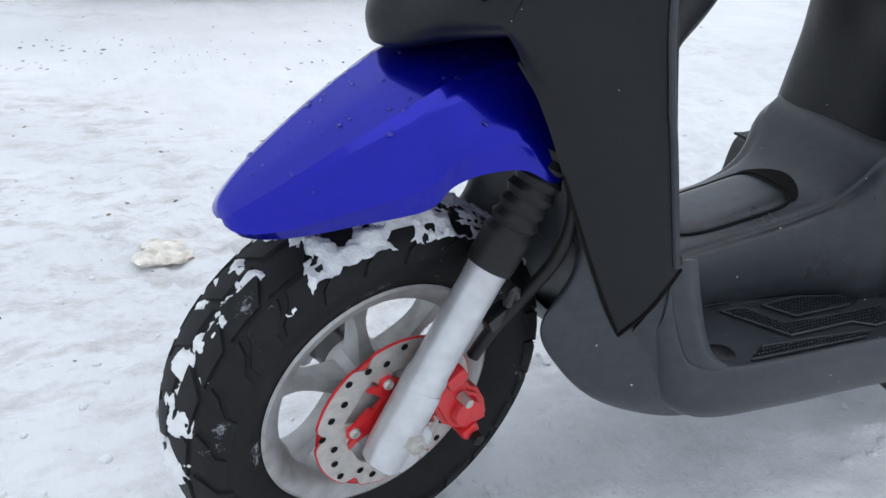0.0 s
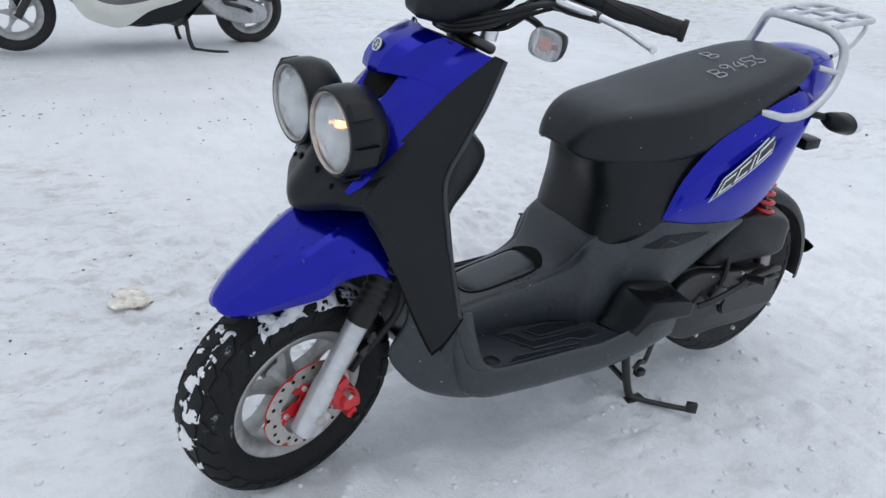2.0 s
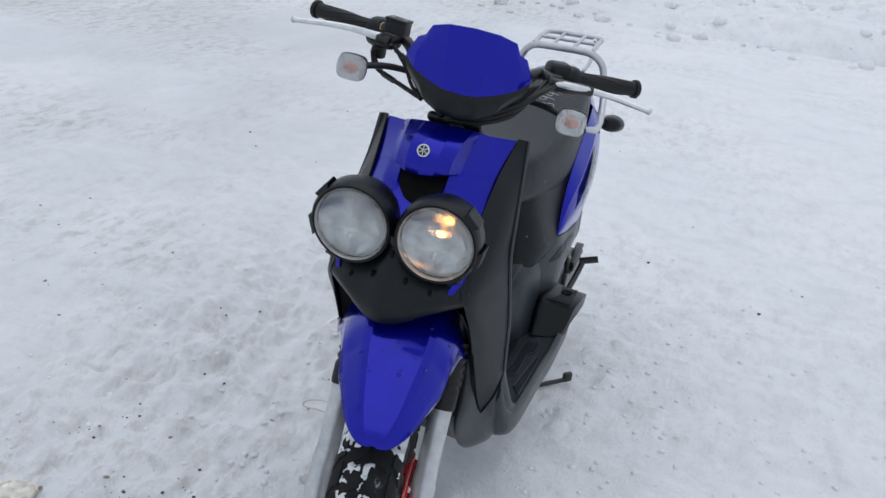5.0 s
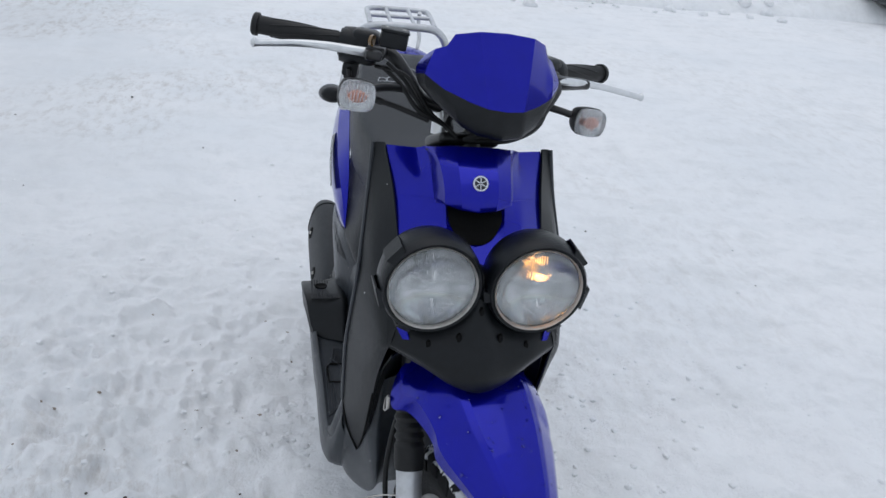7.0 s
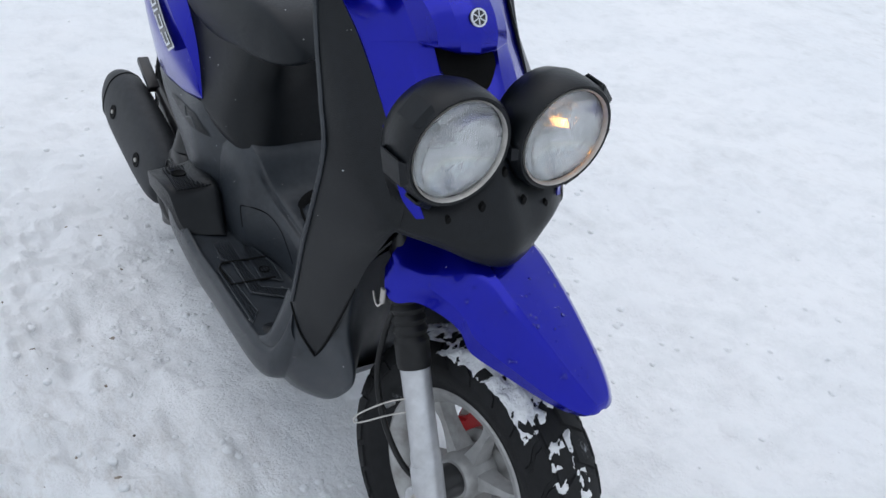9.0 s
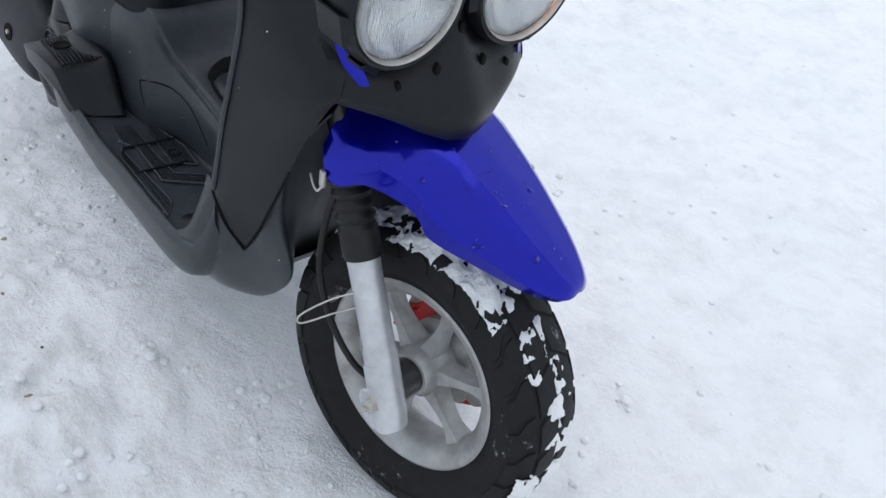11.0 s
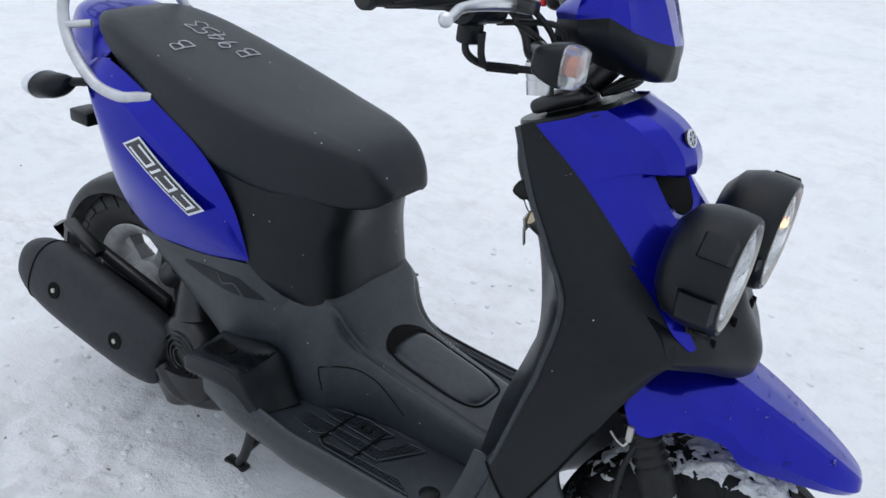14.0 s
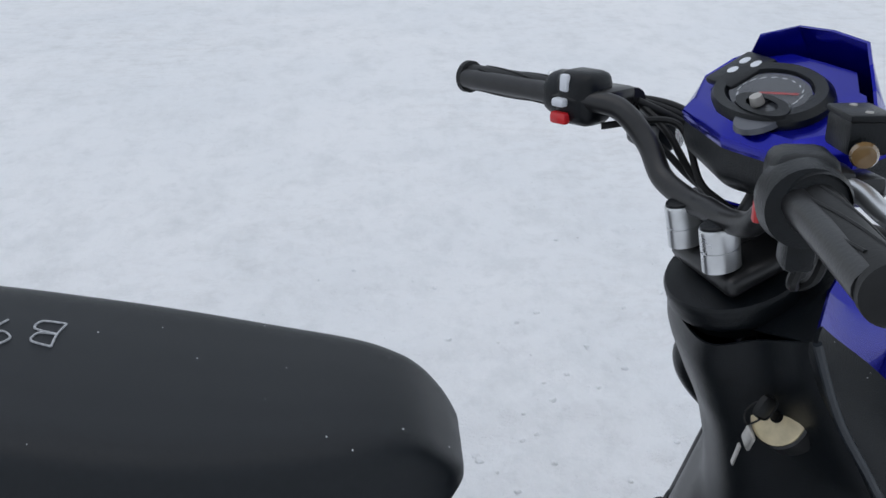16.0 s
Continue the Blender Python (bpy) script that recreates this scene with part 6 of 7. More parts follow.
part("intake_duct", joined(tube([(-1.02, -0.10, 0.45), (-1.0, -0.13, 0.41), (-0.99, -0.14, 0.36)], [0.028, 0.034, 0.045], 20), tube([(-1.06, -0.11, 0.44), (-1.10, -0.11, 0.40)], 0.03, 16)), SATIN, scooter)
part("lower_duct", loft([[(-1.0 + 0.085 * k * math.cos(a), -0.165 + 0.045 * math.sin(a), 0.195 + dz) for a in np.linspace(0, 2 * math.pi, 13)[:-1]] for k, dz in ((0.5, -0.02), (0.9, 0.0), (1.0, 0.03), (0.9, 0.06))], 10, 36, True, True), SATIN, scooter)
# muffler
muffler_rows = []
for s, h, w in ((-0.004, 0.030, 0.018), (0.0, 0.060, 0.032), (0.02, 0.080, 0.044), (0.10, 0.092, 0.050), (0.30, 0.094, 0.051), (0.400, 0.083, 0.048), (0.452, 0.062, 0.039), (0.478, 0.034, 0.021)):
    c = Vector((-1.035 - s * 0.98, -0.181 - 0.012 * s / 0.4, 0.252 + s * 0.165))
    up = Vector((0.2, 0.24, 0.95)).normalized()
    out = Vector((0.04, -0.96, 0.26)).normalized()
    muffler_rows.append([c + up * h * math.sin(a) * (abs(math.sin(a)) ** -0.25 if abs(math.sin(a)) > 0.05 else 1) * 0.92 + out * w * math.cos(a) for a in np.linspace(0, 2 * math.pi, 17)[:-1]])
exhaust = part("exhaust", loft(muffler_rows, 40, 48, True, True), SHIELD, scooter, "matt black exhaust silencer with bolted shield", 50)
muffler_bvh = BVHTree.FromPolygons([v.co for v in exhaust.data.vertices], [tuple(f.vertices) for f in exhaust.data.polygons])
for x, z in ((-1.339, 0.318), (-1.138, 0.276)):
    hit, nor, *_ = muffler_bvh.ray_cast(Vector((x, -0.6, z)), Vector((0, 1, 0)))
    nor = nor if nor.y < 0 else -nor
    seat_m = Matrix.Translation(hit) @ nor.to_track_quat('Z', 'Y').to_matrix().to_4x4()
    # a dark disc on the shield, its colour giving the shade of a sunken well
    part("bolt_well", moved(lathe([(0.0, 0.0014), (0.015, 0.0014), (0.018, 0.0020), (0.0195, -0.003)], 26, axis='Z'), seat_m), DARK, exhaust)
    part("bolt", moved(lathe([(0, 0.005), (0.005, 0.0045), (0.0058, 0.0)], 10, axis='Z'), seat_m), STEEL, exhaust)
cap_ring = spline(muffler_rows[5], 48, True)
part("cap_seam", tube(cap_ring, 0.0022, 6, steps=96, closed=True), DARK, exhaust)
part("exhaust_pipe", tube([(-1.03, -0.20, 0.25), (-0.97, -0.19, 0.20), (-0.88, -0.12, 0.19), (-0.85, -0.05, 0.24)], 0.018, 14), SATIN, scooter)
part("exhaust_stay", joined(box(-1.22, -0.125, 0.362, 0.26, 0.02, 0.03, 0.006, turn('Y', 10)), box(-1.36, -0.14, 0.405, 0.12, 0.03, 0.02, 0.005, turn('Y', 20))), SATIN, scooter)
part("swing_arm", joined(box(-1.2, -0.11, 0.31, 0.28, 0.03, 0.06, 0.012, turn('Y', 8)), moved(lathe([(0, -0.13), (0.016, -0.13), (0.02, -0.12), (0.02, -0.08)], 20), Matrix.Translation(REAR_AXLE))), SATIN, scooter)
# centre stand
stand_bm = joined(tube([(-0.86, 0.10, 0.20), (-0.862, 0.112, 0.12), (-0.872, 0.128, 0.05), (-0.885, 0.135, 0.016)], 0.011, 12),
                  tube([(-0.86, -0.10, 0.20), (-0.866, -0.105, 0.12), (-0.880, -0.112, 0.05), (-0.897, -0.114, 0.012)], 0.011, 12),
                  tube([(-0.86, 0.10, 0.19), (-0.86, -0.10, 0.19)], 0.012, 12), tube([(-0.872, 0.128, 0.06), (-0.878, 0, 0.07), (-0.882, -0.112, 0.05)], 0.008, 10),
                  box(-0.895, 0.137, 0.010, 0.06, 0.026, 0.012, 0.004), box(-0.905, -0.114, 0.006, 0.06, 0.026, 0.012, 0.004), box(-0.905, 0.128, 0.088, 0.03, 0.022, 0.02, 0.005))
stand = part("centre_stand", stand_bm, SATIN, scooter, "black centre stand pressed into the snow")
part("stand_lever", joined(tube([(-0.882, 0.136, 0.022), (-0.915, 0.165, 0.016), (-0.96, 0.205, 0.014), (-0.995, 0.24, 0.016)], 0.0075, 10), box(-1.002, 0.245, 0.024, 0.03, 0.016, 0.03, 0.004, turn('Z', -40))), SATIN, stand)
part("stand_spring", tube([(-0.945, 0.115, 0.175), (-0.925, 0.12, 0.115), (-0.9, 0.125, 0.12), (-0.885, 0.125, 0.10)], 0.007, 8), SATIN, stand)

# water drops on the fender
fender_mesh = front_fender.data
drop_rng = random.Random(5)
fbm = bmesh.new()
fbm.from_mesh(fender_mesh)
fender_bvh = BVHTree.FromBMesh(fbm)
fbm.free()
drops = []
for i in range(150):
    x, y = drop_rng.uniform(-0.03, 0.2), drop_rng.uniform(-0.09, 0.13)
    hit, nor, *_ = fender_bvh.ray_cast(Vector((x, y, 0.9)), Vector((0, 0, -1)))
    if hit is None:
        continue
    r = drop_rng.choice((0.0008, 0.001, 0.0013, 0.0017, 0.0026)) if i % 13 else 0.0042
    b = bmesh.new()
    bmesh.ops.create_icosphere(b, subdivisions=1, radius=r)
    moved(b, Matrix.Translation(hit) @ nor.to_track_quat('Z', 'Y').to_matrix().to_4x4() @ Matrix.Diagonal((1, 1, 0.45, 1)))
    drops.append(b)
tagged(part("water_beads", joined(*drops), GLASS, front_fender, "beaded water drops", 80), kind="stuff")

# snow packed on the front tyre
def tyre_snow(axle, r, half, spans, seed, m):
    n_a, n_w = 460, 60
    bm = bmesh.new()
    vs = {}
    for i in range(n_a + 1):
        a = 2 * math.pi * i / n_a
        for j in range(n_w + 1):
            w = -1.0 + 2.0 * j / n_w
            g = math.cos(min(1.0, abs(w)) * 1.25)
            rad = r - 0.036 + 0.036 * max(0, g) ** 0.45
            if abs(w) > 1:
                rad = r - 0.036 - 0.18 * (abs(w) - 1)
            deg = math.degrees(a) % 360
            amount = -1.0
            for d0, d1, w0, w1, level in spans:
                mid_d, mid_w = (d0 + d1) / 2, (w0 + w1) / 2
                e = max(abs((deg - mid_d)) / ((d1 - d0) / 2), abs(w - mid_w) / ((w1 - w0) / 2))
                amount = max(amount, level - 0.55 * e ** 3)
            nz = noise.fractal(Vector((math.cos(a) * r * 34, w * 2.4 + seed, math.sin(a) * r * 34)), 0.9, 2.1, 6)
            depth = 0.45 * nz + amount
            lift = -0.004 + 0.024 * max(-0.4, min(0.62, depth)) + 0.0025 * noise.noise(Vector((math.cos(a) * r * 140, w * 9, math.sin(a) * r * 140)))
            vs[i, j] = (Vector((axle.x + (rad + lift) * math.cos(a), axle.y + half * max(-1, min(1, w)) * 1.01, axle.z + (rad + lift) * math.sin(a))), depth)
    made = {}

    def vert(key):
        if key not in made:
            made[key] = bm.verts.new(vs[key][0])
        return made[key]
    for i in range(n_a):
        for j in range(n_w):
            keys = ((i, j), (i + 1, j), (i + 1, j + 1), (i, j + 1))
            if sum(vs[k][1] for k in keys) / 4 > -0.3:
                bm.faces.new([vert(k) for k in keys])
    return moved(bm, m)


crust = part("snow_crust", tyre_snow(FRONT_AXLE, 0.25, 0.062, ((55, 112, -1.15, 1.15, 0.24), (330, 400, -0.55, 0.8, 0.06), (345, 395, -1.0, -0.1, 0.16), (0, 30, -0.6, 0.7, 0.08), (20, 60, -0.9, 0.5, -0.08), (100, 150, -1, 1, 0.12), (338, 372, -1.1, -0.35, 0.2)), 3.0, LOWER), FRESH, None, "", 70)
tagged(crust, "clumps of white snow stuck to the tyre", "snow")

# ---- the white scooter parked behind ----
white = thing("white_scooter", "cream white scooter with dark floor parked on its stand", "scooter", at=(0, 0, 0))
WY = -3.5


def beside(name, bm, mat, label="", parent=None, smooth=40):
    return part(name, moved(bm, Matrix.Translation((0, WY, 0))), mat, parent or white, label, smooth)


for x in (0.045, -1.19):
    w = beside("wheel", moved(tyre(0.20, 0.045, 0.132), Matrix.Translation((x, 0, 0.192))), RUBBER, "black tyre")
    beside("rim", moved(rim(0.128, 0.035, 5, 0.03), Matrix.Translation((x, 0, 0.192))), RIM, "", w)
for side in (1, -1):
    sweep = [[(0.02, side * 0.16, 0.72), (0.0, side * 0.17, 0.60), (-0.06, side * 0.175, 0.44)], [(-0.12, side * 0.16, 0.72), (-0.13, side * 0.18, 0.56), (-0.16, side * 0.175, 0.36)],
             [(-0.19, side * 0.18, 0.48), (-0.21, side * 0.19, 0.38), (-0.24, side * 0.17, 0.22)], [(-0.28, side * 0.19, 0.32), (-0.31, side * 0.195, 0.25), (-0.34, side * 0.17, 0.165)], [(-0.40, side * 0.19, 0.27), (-0.43, side * 0.195, 0.22), (-0.45, side * 0.17, 0.15)],
             [(-0.55, side * 0.19, 0.285), (-0.57, side * 0.195, 0.262), (-0.58, side * 0.186, 0.235)], [(-0.70, side * 0.19, 0.335), (-0.73, side * 0.195, 0.312), (-0.74, side * 0.186, 0.285)], [(-0.84, side * 0.185, 0.405), (-0.86, side * 0.19, 0.385), (-0.88, side * 0.182, 0.362)],
             [(-0.96, side * 0.18, 0.56), (-0.98, side * 0.19, 0.46), (-0.99, side * 0.175, 0.41)], [(-1.10, side * 0.165, 0.66), (-1.13, side * 0.18, 0.57), (-1.13, side * 0.165, 0.50)], [(-1.28, side * 0.12, 0.74), (-1.31, side * 0.13, 0.68), (-1.31, side * 0.12, 0.62)]]
    beside("body_side", thick(loft(sweep, 60, 16), 0.004), WHITE, "cream white lower body")
    trim2 = [[(-0.42, side * 0.187, 0.20), (-0.44, side * 0.168, 0.15)], [(-0.57, side * 0.187, 0.25), (-0.58, side * 0.165, 0.165)], [(-0.72, side * 0.187, 0.30), (-0.72, side * 0.165, 0.175)], [(-0.87, side * 0.183, 0.375), (-0.85, side * 0.165, 0.27)]]
    beside("lower_trim", thick(loft(trim2, 20, 6), 0.004), BLACK, "black lower trim")
    rear = [[(-0.66, side * 0.12, 0.70), (-0.66, side * 0.14, 0.50), (-0.67, side * 0.15, 0.36)], [(-0.80, side * 0.16, 0.74), (-0.82, side * 0.18, 0.56), (-0.84, side * 0.18, 0.42)], [(-1.0, side * 0.15, 0.78), (-1.02, side * 0.17, 0.64), (-1.02, side * 0.17, 0.55)], [(-1.25, side * 0.10, 0.80), (-1.28, side * 0.12, 0.72), (-1.29, side * 0.11, 0.68)]]
    tail_side = beside("tail_side", thick(loft(rear, 30, 16), 0.004), WHITE, "cream white tail panel")
    beside("badge_bar", plate([(-0.06, 0.0), (0.0, 0.018), (0.06, 0.02), (0.05, 0.004), (0.0, -0.006)], 0.004, Matrix.Translation((-0.97, side * 0.187, 0.60)) @ turn('Y', -12), 0.0), FACE, "", tail_side)
beside("floor", loft([both([(-0.13, 0.165, 0.56), (-0.14, 0.1, 0.58), (-0.14, 0, 0.58)]), both([(-0.22, 0.17, 0.36), (-0.22, 0.1, 0.37), (-0.22, 0, 0.37)]), both([(-0.33, 0.18, 0.27), (-0.33, 0.1, 0.275), (-0.33, 0, 0.275)]), both([(-0.60, 0.18, 0.285), (-0.6, 0.1, 0.29), (-0.6, 0, 0.29)]), both([(-0.84, 0.18, 0.41), (-0.80, 0.1, 0.36), (-0.78, 0, 0.36)])], 30, 16), BROWN, "dark brown floorboard")
beside("underside", loft([both([(-0.30, 0.16, 0.22), (-0.3, 0, 0.2)]), both([(-0.5, 0.165, 0.15), (-0.5, 0, 0.14)]), both([(-0.66, 0.165, 0.16), (-0.66, 0, 0.14)]), both([(-0.76, 0.15, 0.15), (-0.76, 0, 0.14)]), both([(-0.90, 0.14, 0.30), (-0.9, 0, 0.26)])], 24, 10), BLACK)
beside("seat_pillar", loft([both([(-0.70, 0.14, 0.72), (-0.62, 0.1, 0.72), (-0.60, 0, 0.72)]), both([(-0.70, 0.15, 0.40), (-0.62, 0.1, 0.40), (-0.60, 0, 0.40)]), both([(-0.75, 0.15, 0.30), (-0.65, 0.1, 0.28), (-0.63, 0, 0.28)])], 12, 20), BROWN, "dark brown seat base")
beside("seat", loft([both([(x, w, z - 0.05), (x, w, z - 0.02), (x, w * 0.7, z), (x, 0, z)]) for x, w, z in ((-0.56, 0.04, 0.74), (-0.62, 0.12, 0.77), (-0.85, 0.15, 0.78), (-1.1, 0.13, 0.81), (-1.24, 0.06, 0.80))], 30, 30, caps=True), VINYL, "black seat")
case2 = [[(-0.96 + 0.07 * k, y, 0.24), (-0.93 + 0.05 * k, y, 0.285 + 0.012 * k), (-1.0, y, 0.29 + 0.014 * k), (-1.15, y, 0.262 + 0.014 * k), (-1.215 - 0.03 * k, y, 0.225), (-1.21 - 0.03 * k, y, 0.165 - 0.008 * k), (-1.12, y, 0.155 - 0.014 * k), (-1.0, y, 0.185 - 0.014 * k)] for y, k in ((0.06, 1), (0.115, 1), (0.135, 0.6), (0.14, 0.1))]
engine = beside("engine_case", loft(case2, 12, 56, True, True), ALLOY, "grey cast engine case")
beside("kick_lever", joined(tube([(-0.99, 0.15, 0.285), (-1.0, 0.16, 0.265), (-1.06, 0.165, 0.25), (-1.12, 0.165, 0.235)], 0.011, 10), tube([(-0.99, 0.15, 0.285), (-1.06, 0.17, 0.285)], 0.008, 8), tube([(-1.11, 0.16, 0.235), (-1.13, 0.2, 0.23)], 0.013, 10)), SATIN, "black kick starter lever")
beside("air_box", loft([[(-1.0, y, 0.31), (-1.04, y, 0.38 + 0.02 * k), (-1.15, y, 0.41 + 0.01 * k), (-1.27, y, 0.40), (-1.30 - 0.01 * k, y, 0.34), (-1.27, y, 0.27 - 0.01 * k), (-1.18, y, 0.29), (-1.08, y, 0.305)] for y, k in ((0.05, 1), (0.12, 1), (0.145, 0.2))], 10, 48, True, True), SATIN, "black air cleaner box")
beside("air_box_label", box(-1.235, 0.15, 0.352, 0.045, 0.004, 0.022, 0.002), PALE)
beside("engine_block", joined(box(-0.92, 0, 0.25, 0.3, 0.2, 0.14, 0.03), box(-1.05, 0, 0.36, 0.14, 0.12, 0.14, 0.02)), SATIN)
beside("rear_guard", loft([both([(-1.25, 0.07, 0.66), (-1.25, 0, 0.67)]), both([(-1.36, 0.065, 0.55), (-1.37, 0, 0.56)]), both([(-1.44, 0.05, 0.42), (-1.46, 0, 0.42)]), both([(-1.49, 0.035, 0.35), (-1.495, 0, 0.35)])], 20, 10), BLACK, "black rear mudguard")
beside("fork", joined(tube([(0.045, 0.09, 0.19), (-0.10, 0.09, 0.45), (-0.2, 0.03, 0.62)], 0.02, 14), tube([(0.045, -0.09, 0.19), (-0.10, -0.09, 0.45), (-0.2, -0.03, 0.62)], 0.02, 14)), SATIN)
beside("front_fender", thick(loft([both([(0.245, 0.06, 0.36), (0.25, 0, 0.38)]), both([(0.135, 0.075, 0.43), (0.135, 0, 0.46)]), both([(-0.005, 0.075, 0.42), (-0.005, 0, 0.46)]), both([(-0.09, 0.07, 0.34), (-0.1, 0, 0.37)])], 24, 14), 0.004), WHITE)
beside("front_cowl", loft([both([(-0.14, 0.16, 0.95), (-0.02, 0.1, 0.96), (0.02, 0, 0.96)]), both([(-0.10, 0.18, 0.72), (0.04, 0.11, 0.74), (0.09, 0, 0.74)]), both([(-0.06, 0.17, 0.5), (0.03, 0.1, 0.5), (0.06, 0, 0.5)])], 20, 24), WHITE, "cream white front cowl")
beside("handlebar", tube([(-0.30, 0.33, 1.0), (-0.22, 0.15, 1.02), (-0.18, 0, 0.98), (-0.22, -0.15, 1.02), (-0.30, -0.33, 1.0)], 0.014, 12), SATIN)
beside("centre_stand", joined(tube([(-0.80, 0.08, 0.13), (-0.79, -0.08, 0.13)], 0.011, 10), tube([(-0.80, 0.08, 0.16), (-0.81, 0.10, 0.06), (-0.83, 0.105, 0.005)], 0.012, 10), tube([(-0.79, -0.08, 0.16), (-0.80, -0.10, 0.06), (-0.82, -0.105, 0.005)], 0.012, 10), tube([(-0.83, 0.105, 0.005), (-0.90, 0.16, 0.004), (-1.0, 0.2, 0.004)], 0.008, 8), tube([(-0.83, 0.105, 0.006), (-0.84, 0.11, 0.004)], 0.012, 8)), SATIN, "black centre stand")

# ---- snow banks and litter on the ground ----
def bank(name, cx, cy, lx, ly, h, seed, label):
    n = 240
    u = np.linspace(-1, 1, n)
    x, y = np.meshgrid(u * lx, u * ly, indexing="ij")
    e = np.clip(1 - (x / lx) ** 2, 0, 1) * np.clip(1 - (y / ly) ** 2, 0, 1)
    z = e ** 0.6 * h * (0.45 + 0.55 * lattice(x * 0.9 + seed, y * 0.9, seed)) + e ** 0.4 * (0.26 * (lattice(x * 2.6, y * 2.6, seed + 2) - 0.4) + 0.20 * np.clip(lattice(x * 6, y * 6, seed + 3) - 0.45, 0, 1) + 0.06 * (lattice(x * 13, y * 13, seed + 4) - 0.5)) - 0.05
    verts = np.stack([x + cx, y + cy, z], -1).reshape(-1, 3)
    i = np.arange(n * n).reshape(n, n)
    quads = np.stack([i[:-1, :-1], i[1:, :-1], i[1:, 1:], i[:-1, 1:]], -1).reshape(-1, 4)
    me = bpy.data.meshes.new(name)
    me.from_pydata(verts, [], quads)
    me.shade_smooth()
    me.materials.append(SNOW)
    tagged(new(name, me), label, "snow bank", kind="structure")
    return BVHTree.FromPolygons([tuple(v) for v in verts.tolist()], quads.tolist())


bank_tree = bank("snow_bank", -11.5, 4.2, 2.6, 6.5, 0.7, 11, "lumpy ploughed snow bank at the lot's edge")
bank("snow_bank", -15.0, -9.0, 3.0, 8.0, 0.5, 17, "low smooth snow bank far off")

rng = random.Random(11)


def lump(r, seed, flat):
    b = bmesh.new()
    bmesh.ops.create_icosphere(b, subdivisions=2, radius=r)
    for v in b.verts:
        v.co *= 1 + 0.35 * noise.noise(v.co / r * 1.4 + Vector((seed, 0, 0)))
        v.co.z *= flat
    return b


def height_at(x, y):
    return float(snow_height(np.array([x]), np.array([y]))[0])


clods = []
clod_rng = random.Random(41)
for k in range(330):
    x, y = clod_rng.uniform(-13.0, -8.4), clod_rng.uniform(-2.6, 5.5)
    hit = bank_tree.ray_cast(Vector((x, y, 4)), Vector((0, 0, -1)))[0]
    z = max(hit.z if hit is not None else -1.0, height_at(x, y))
    r = clod_rng.choice((0.015, 0.02, 0.03, 0.04, 0.06, 0.085))
    clods.append(moved(lump(r, k * 0.7, 0.75), Matrix.Translation((x, y, z + r * 0.2)) @ turn('Z', clod_rng.uniform(0, 360))))
tagged(part("snow_clods", joined(*clods), SNOW, None, "", 70), "lumpy clods of ploughed snow on the bank", "snow", kind="stuff")
chunk = []
for dx, dy, r in ((0, 0, 0.05), (0.035, 0.02, 0.035), (-0.03, 0.025, 0.032), (0.01, -0.035, 0.03)):
    chunk.append(moved(lump(r, dx * 90, 0.28), Matrix.Translation((0.165 + dx, -0.865 + dy, height_at(0.165, -0.865) + 0.006))))
tagged(part("ice_chunk", joined(*chunk), DIRTY, None, "", 50), "yellowish dirty lump of ice on the snow", "ice")
grit = []
for cx, cy, spread, count in ((0.114, -0.581, 0.09, 22), (-0.13, -0.85, 0.12, 6), (-0.24, -0.79, 0.05, 3), (0.48, -0.74, 0.04, 3), (-1.09, -2.6, 0.4, 9), (-0.6, -2.2, 0.3, 12), (0.6, -1.6, 0.3, 8), (-0.75, -0.55, 0.2, 6), (-2.2, 0.9, 0.6, 5), (-3.2, -1.2, 0.9, 9)):
    for k in range(count):
        x, y = cx + rng.gauss(0, spread), cy + rng.gauss(0, spread)
        grit.append(moved(lump(rng.choice((0.0015, 0.002, 0.003, 0.0045)) * (1 if spread < 0.4 else 1.6), k, 0.6), Matrix.Translation((x, y, height_at(x, y) + 0.001))))
tagged(part("grit", joined(*grit), GRIT, None, "", 50), "scattered dark grit and gravel on the snow", "gravel", kind="stuff")
flecks = []
for cx, cy, spread, count in ((0.2, -2.45, 0.16, 130), (-0.3, -2.6, 0.35, 80), (0.25, -1.0, 0.25, 26), (-0.1, -1.4, 0.35, 40), (-0.5, -1.15, 0.3, 26), (0.05, -0.85, 0.3, 26), (-0.8, -0.6, 0.3, 30), (0.5, -1.9, 0.5, 40)):
    for k in range(count):
        x, y = cx + rng.gauss(0, spread * 1.4), cy + rng.gauss(0, spread)
        r = rng.choice((0.0012, 0.0016, 0.002, 0.003, 0.0042, 0.006))
        flecks.append(moved(lump(r, k, 0.3), Matrix.Translation((x, y, height_at(x, y) - 0.0004)) @ turn('Z', rng.uniform(0, 180)) @ Matrix.Diagonal((1.5, 0.9, 1, 1))))
tagged(part("soil_flecks", joined(*flecks), SOIL, None, "", 60), "brown flecks of soil trodden into the snow", "soil", kind="stuff")
crumbs = []
for k in range(700):
    a, d = rng.uniform(0, 2 * math.pi), abs(rng.gauss(0, 1.1)) + 0.25
    x, y = -0.5 + d * 1.2 * math.cos(a), d * math.sin(a) * (1.0 if rng.random() < 0.5 else -0.8)
    crumbs.append(moved(lump(rng.uniform(0.003, 0.011), k, 0.6), Matrix.Translation((x, y, height_at(x, y) + 0.001))))
tagged(part("snow_crumbs", joined(*crumbs), FRESH, None, "", 60), "loose crumbs of snow and ice", "snow", kind="stuff")


# a few fresh snowflakes caught on the dark panels
flake_rng = random.Random(23)
flakes = []
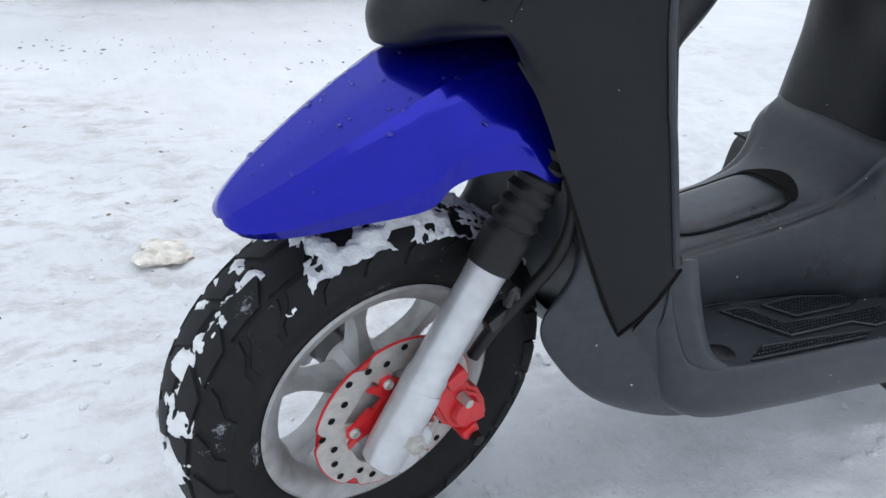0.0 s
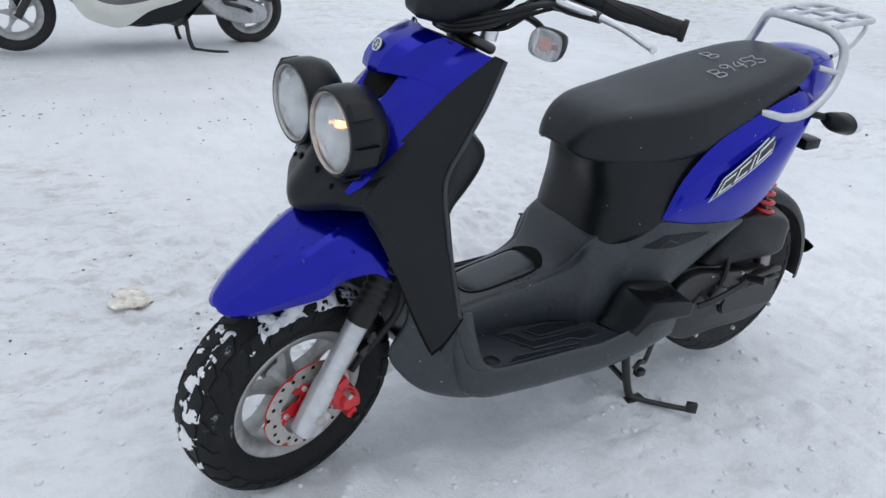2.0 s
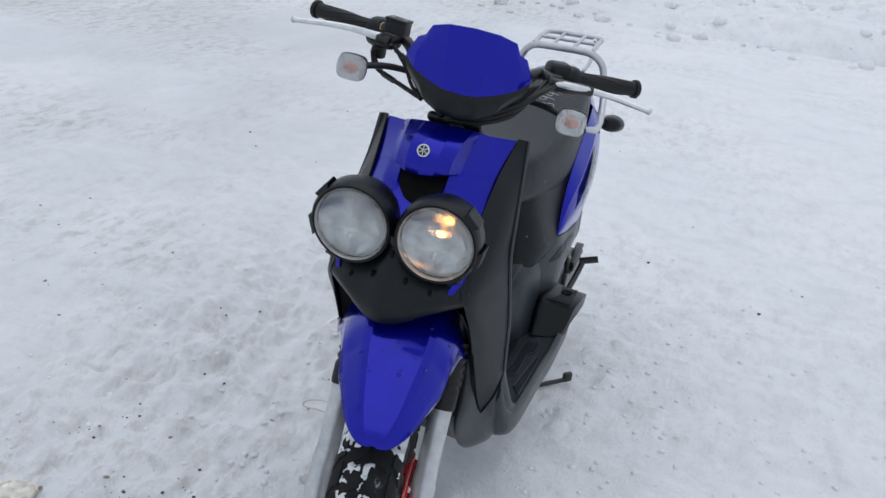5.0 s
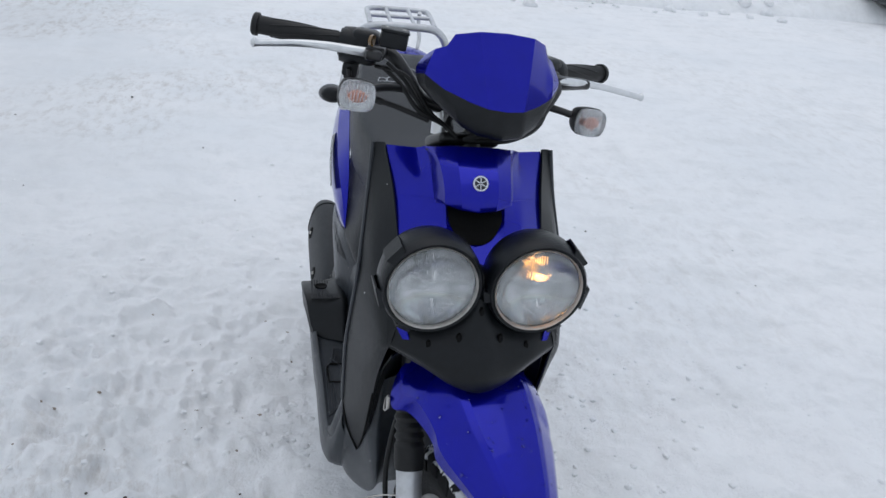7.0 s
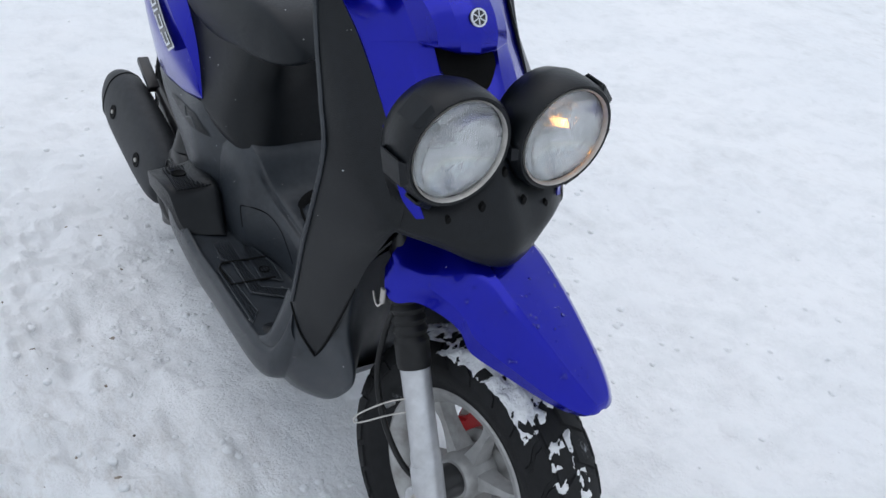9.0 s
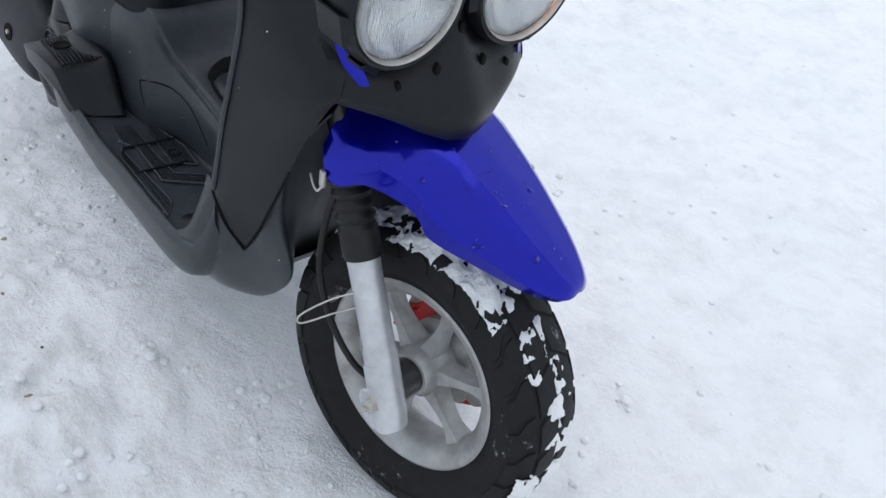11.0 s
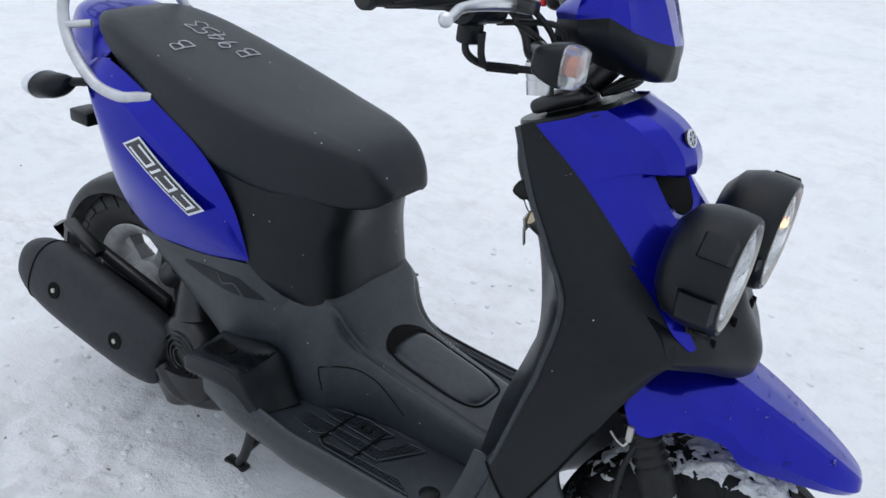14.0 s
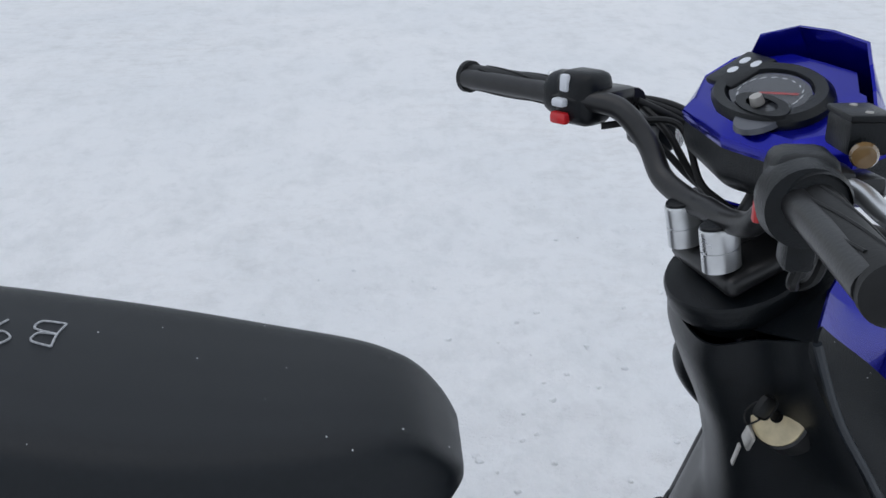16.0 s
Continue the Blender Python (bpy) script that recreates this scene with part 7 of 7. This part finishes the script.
for ob in [o for o in scooter.children if o.name.split(".")[0] in ("seat", "seat_cowl", "floor_body", "shield_panel", "side_cover", "tail_panel", "lower_front_cover")]:
    me = ob.data
    faces = [f for f in me.polygons if f.normal.z > -0.1]
    if not faces:
        continue
    weights = [f.area for f in faces]
    for f in flake_rng.choices(faces, weights, k=max(8, min(60, int(sum(weights) * 110)))):
        r = flake_rng.choice((0.0005, 0.0006, 0.0008, 0.0011))
        b = bmesh.new()
        bmesh.ops.create_icosphere(b, subdivisions=1, radius=r)
        flakes.append(moved(b, Matrix.Translation(f.center)))
tagged(part("snowflake_dusting", joined(*flakes), FRESH, scooter, "tiny snowflakes and drops", 60), kind="stuff")


# ---- dark cars parked at the edge of the lot ----
CAR_PAINT = material("dark_grey_car_paint", (0.02, 0.022, 0.026), 0.35, 0, 0.6, 20, 0.1, 0, 0, (0.10, 0.10, 0.10), 0.5, 4)
CAR_GLASS = material("dark_car_glass", (0.01, 0.012, 0.014), 0.08, 0, 0.3, 20, 0.05)


def parked_car(at, label):
    """A small saloon, nose along its own x; wheels on the ground."""
    base = thing("parked_car", label, "car", "cars at the edge of the lot")

    def put(name, bm, mat, lab="", parent=None):
        return part(name, moved(bm, at), mat, parent or base, lab, 45)

    hull = []
    for x, w, low, top in ((2.08, 0.55, 0.42, 0.62), (2.02, 0.70, 0.28, 0.72), (1.80, 0.79, 0.22, 0.80), (1.2, 0.82, 0.22, 0.88), (0.5, 0.83, 0.22, 0.92), (-0.6, 0.83, 0.22, 0.94), (-1.5, 0.81, 0.24, 0.94), (-1.95, 0.76, 0.30, 0.90), (-2.08, 0.62, 0.42, 0.80)):
        hull.append(both([(x, 0, low), (x, w * 0.85, low), (x, w, low + 0.12), (x, w * 1.0, (low + top) / 2), (x, w * 0.96, top - 0.08), (x, w * 0.80, top), (x, 0, top + 0.02)]))
    put("body", loft(hull, 40, 48, caps=True), CAR_PAINT, "dark grey painted body")
    cabin = []
    for x, w, top in ((0.85, 0.70, 0.90), (0.35, 0.64, 1.28), (0.0, 0.60, 1.40), (-0.7, 0.60, 1.41), (-1.1, 0.63, 1.30), (-1.6, 0.70, 0.92)):
        cabin.append(both([(x, 0.74, 0.86), (x, w, max(0.88, top - 0.10)), (x, w * 0.86, top), (x, 0, top + 0.01)]))
    put("windows", loft(cabin, 24, 24, caps=True), CAR_GLASS, "dark window glass")
    put("roof", thick(loft([both([(x, 0.53, 1.405), (x, 0.4, 1.425), (x, 0, 1.435)]) for x in (0.05, -0.35, -0.75)], 10, 14), 0.02), CAR_PAINT)
    put("bumper", box(2.03, 0, 0.36, 0.16, 1.36, 0.14, 0.05), BLACK, "black plastic bumper")
    for x in (1.28, -1.28):
        for side in (1, -1):
            spot = Matrix.Translation((x, side * 0.74, 0.295))
            w = put("wheel", moved(tyre(0.30, 0.095, 0.20), spot), RUBBER, "black tyre")
            put("rim", moved(rim(0.195, 0.075, 5, 0.05), spot), RIM, "", w)


parked_car(Matrix.Translation((-9.65, 8.75, 0.0)) @ turn('Z', -86), "dark grey car parked behind the snow bank")
parked_car(Matrix.Translation((-1.77, 11.38, 0.0)) @ turn('Z', -90), "dark grey car parked on the snow beyond the scooter")
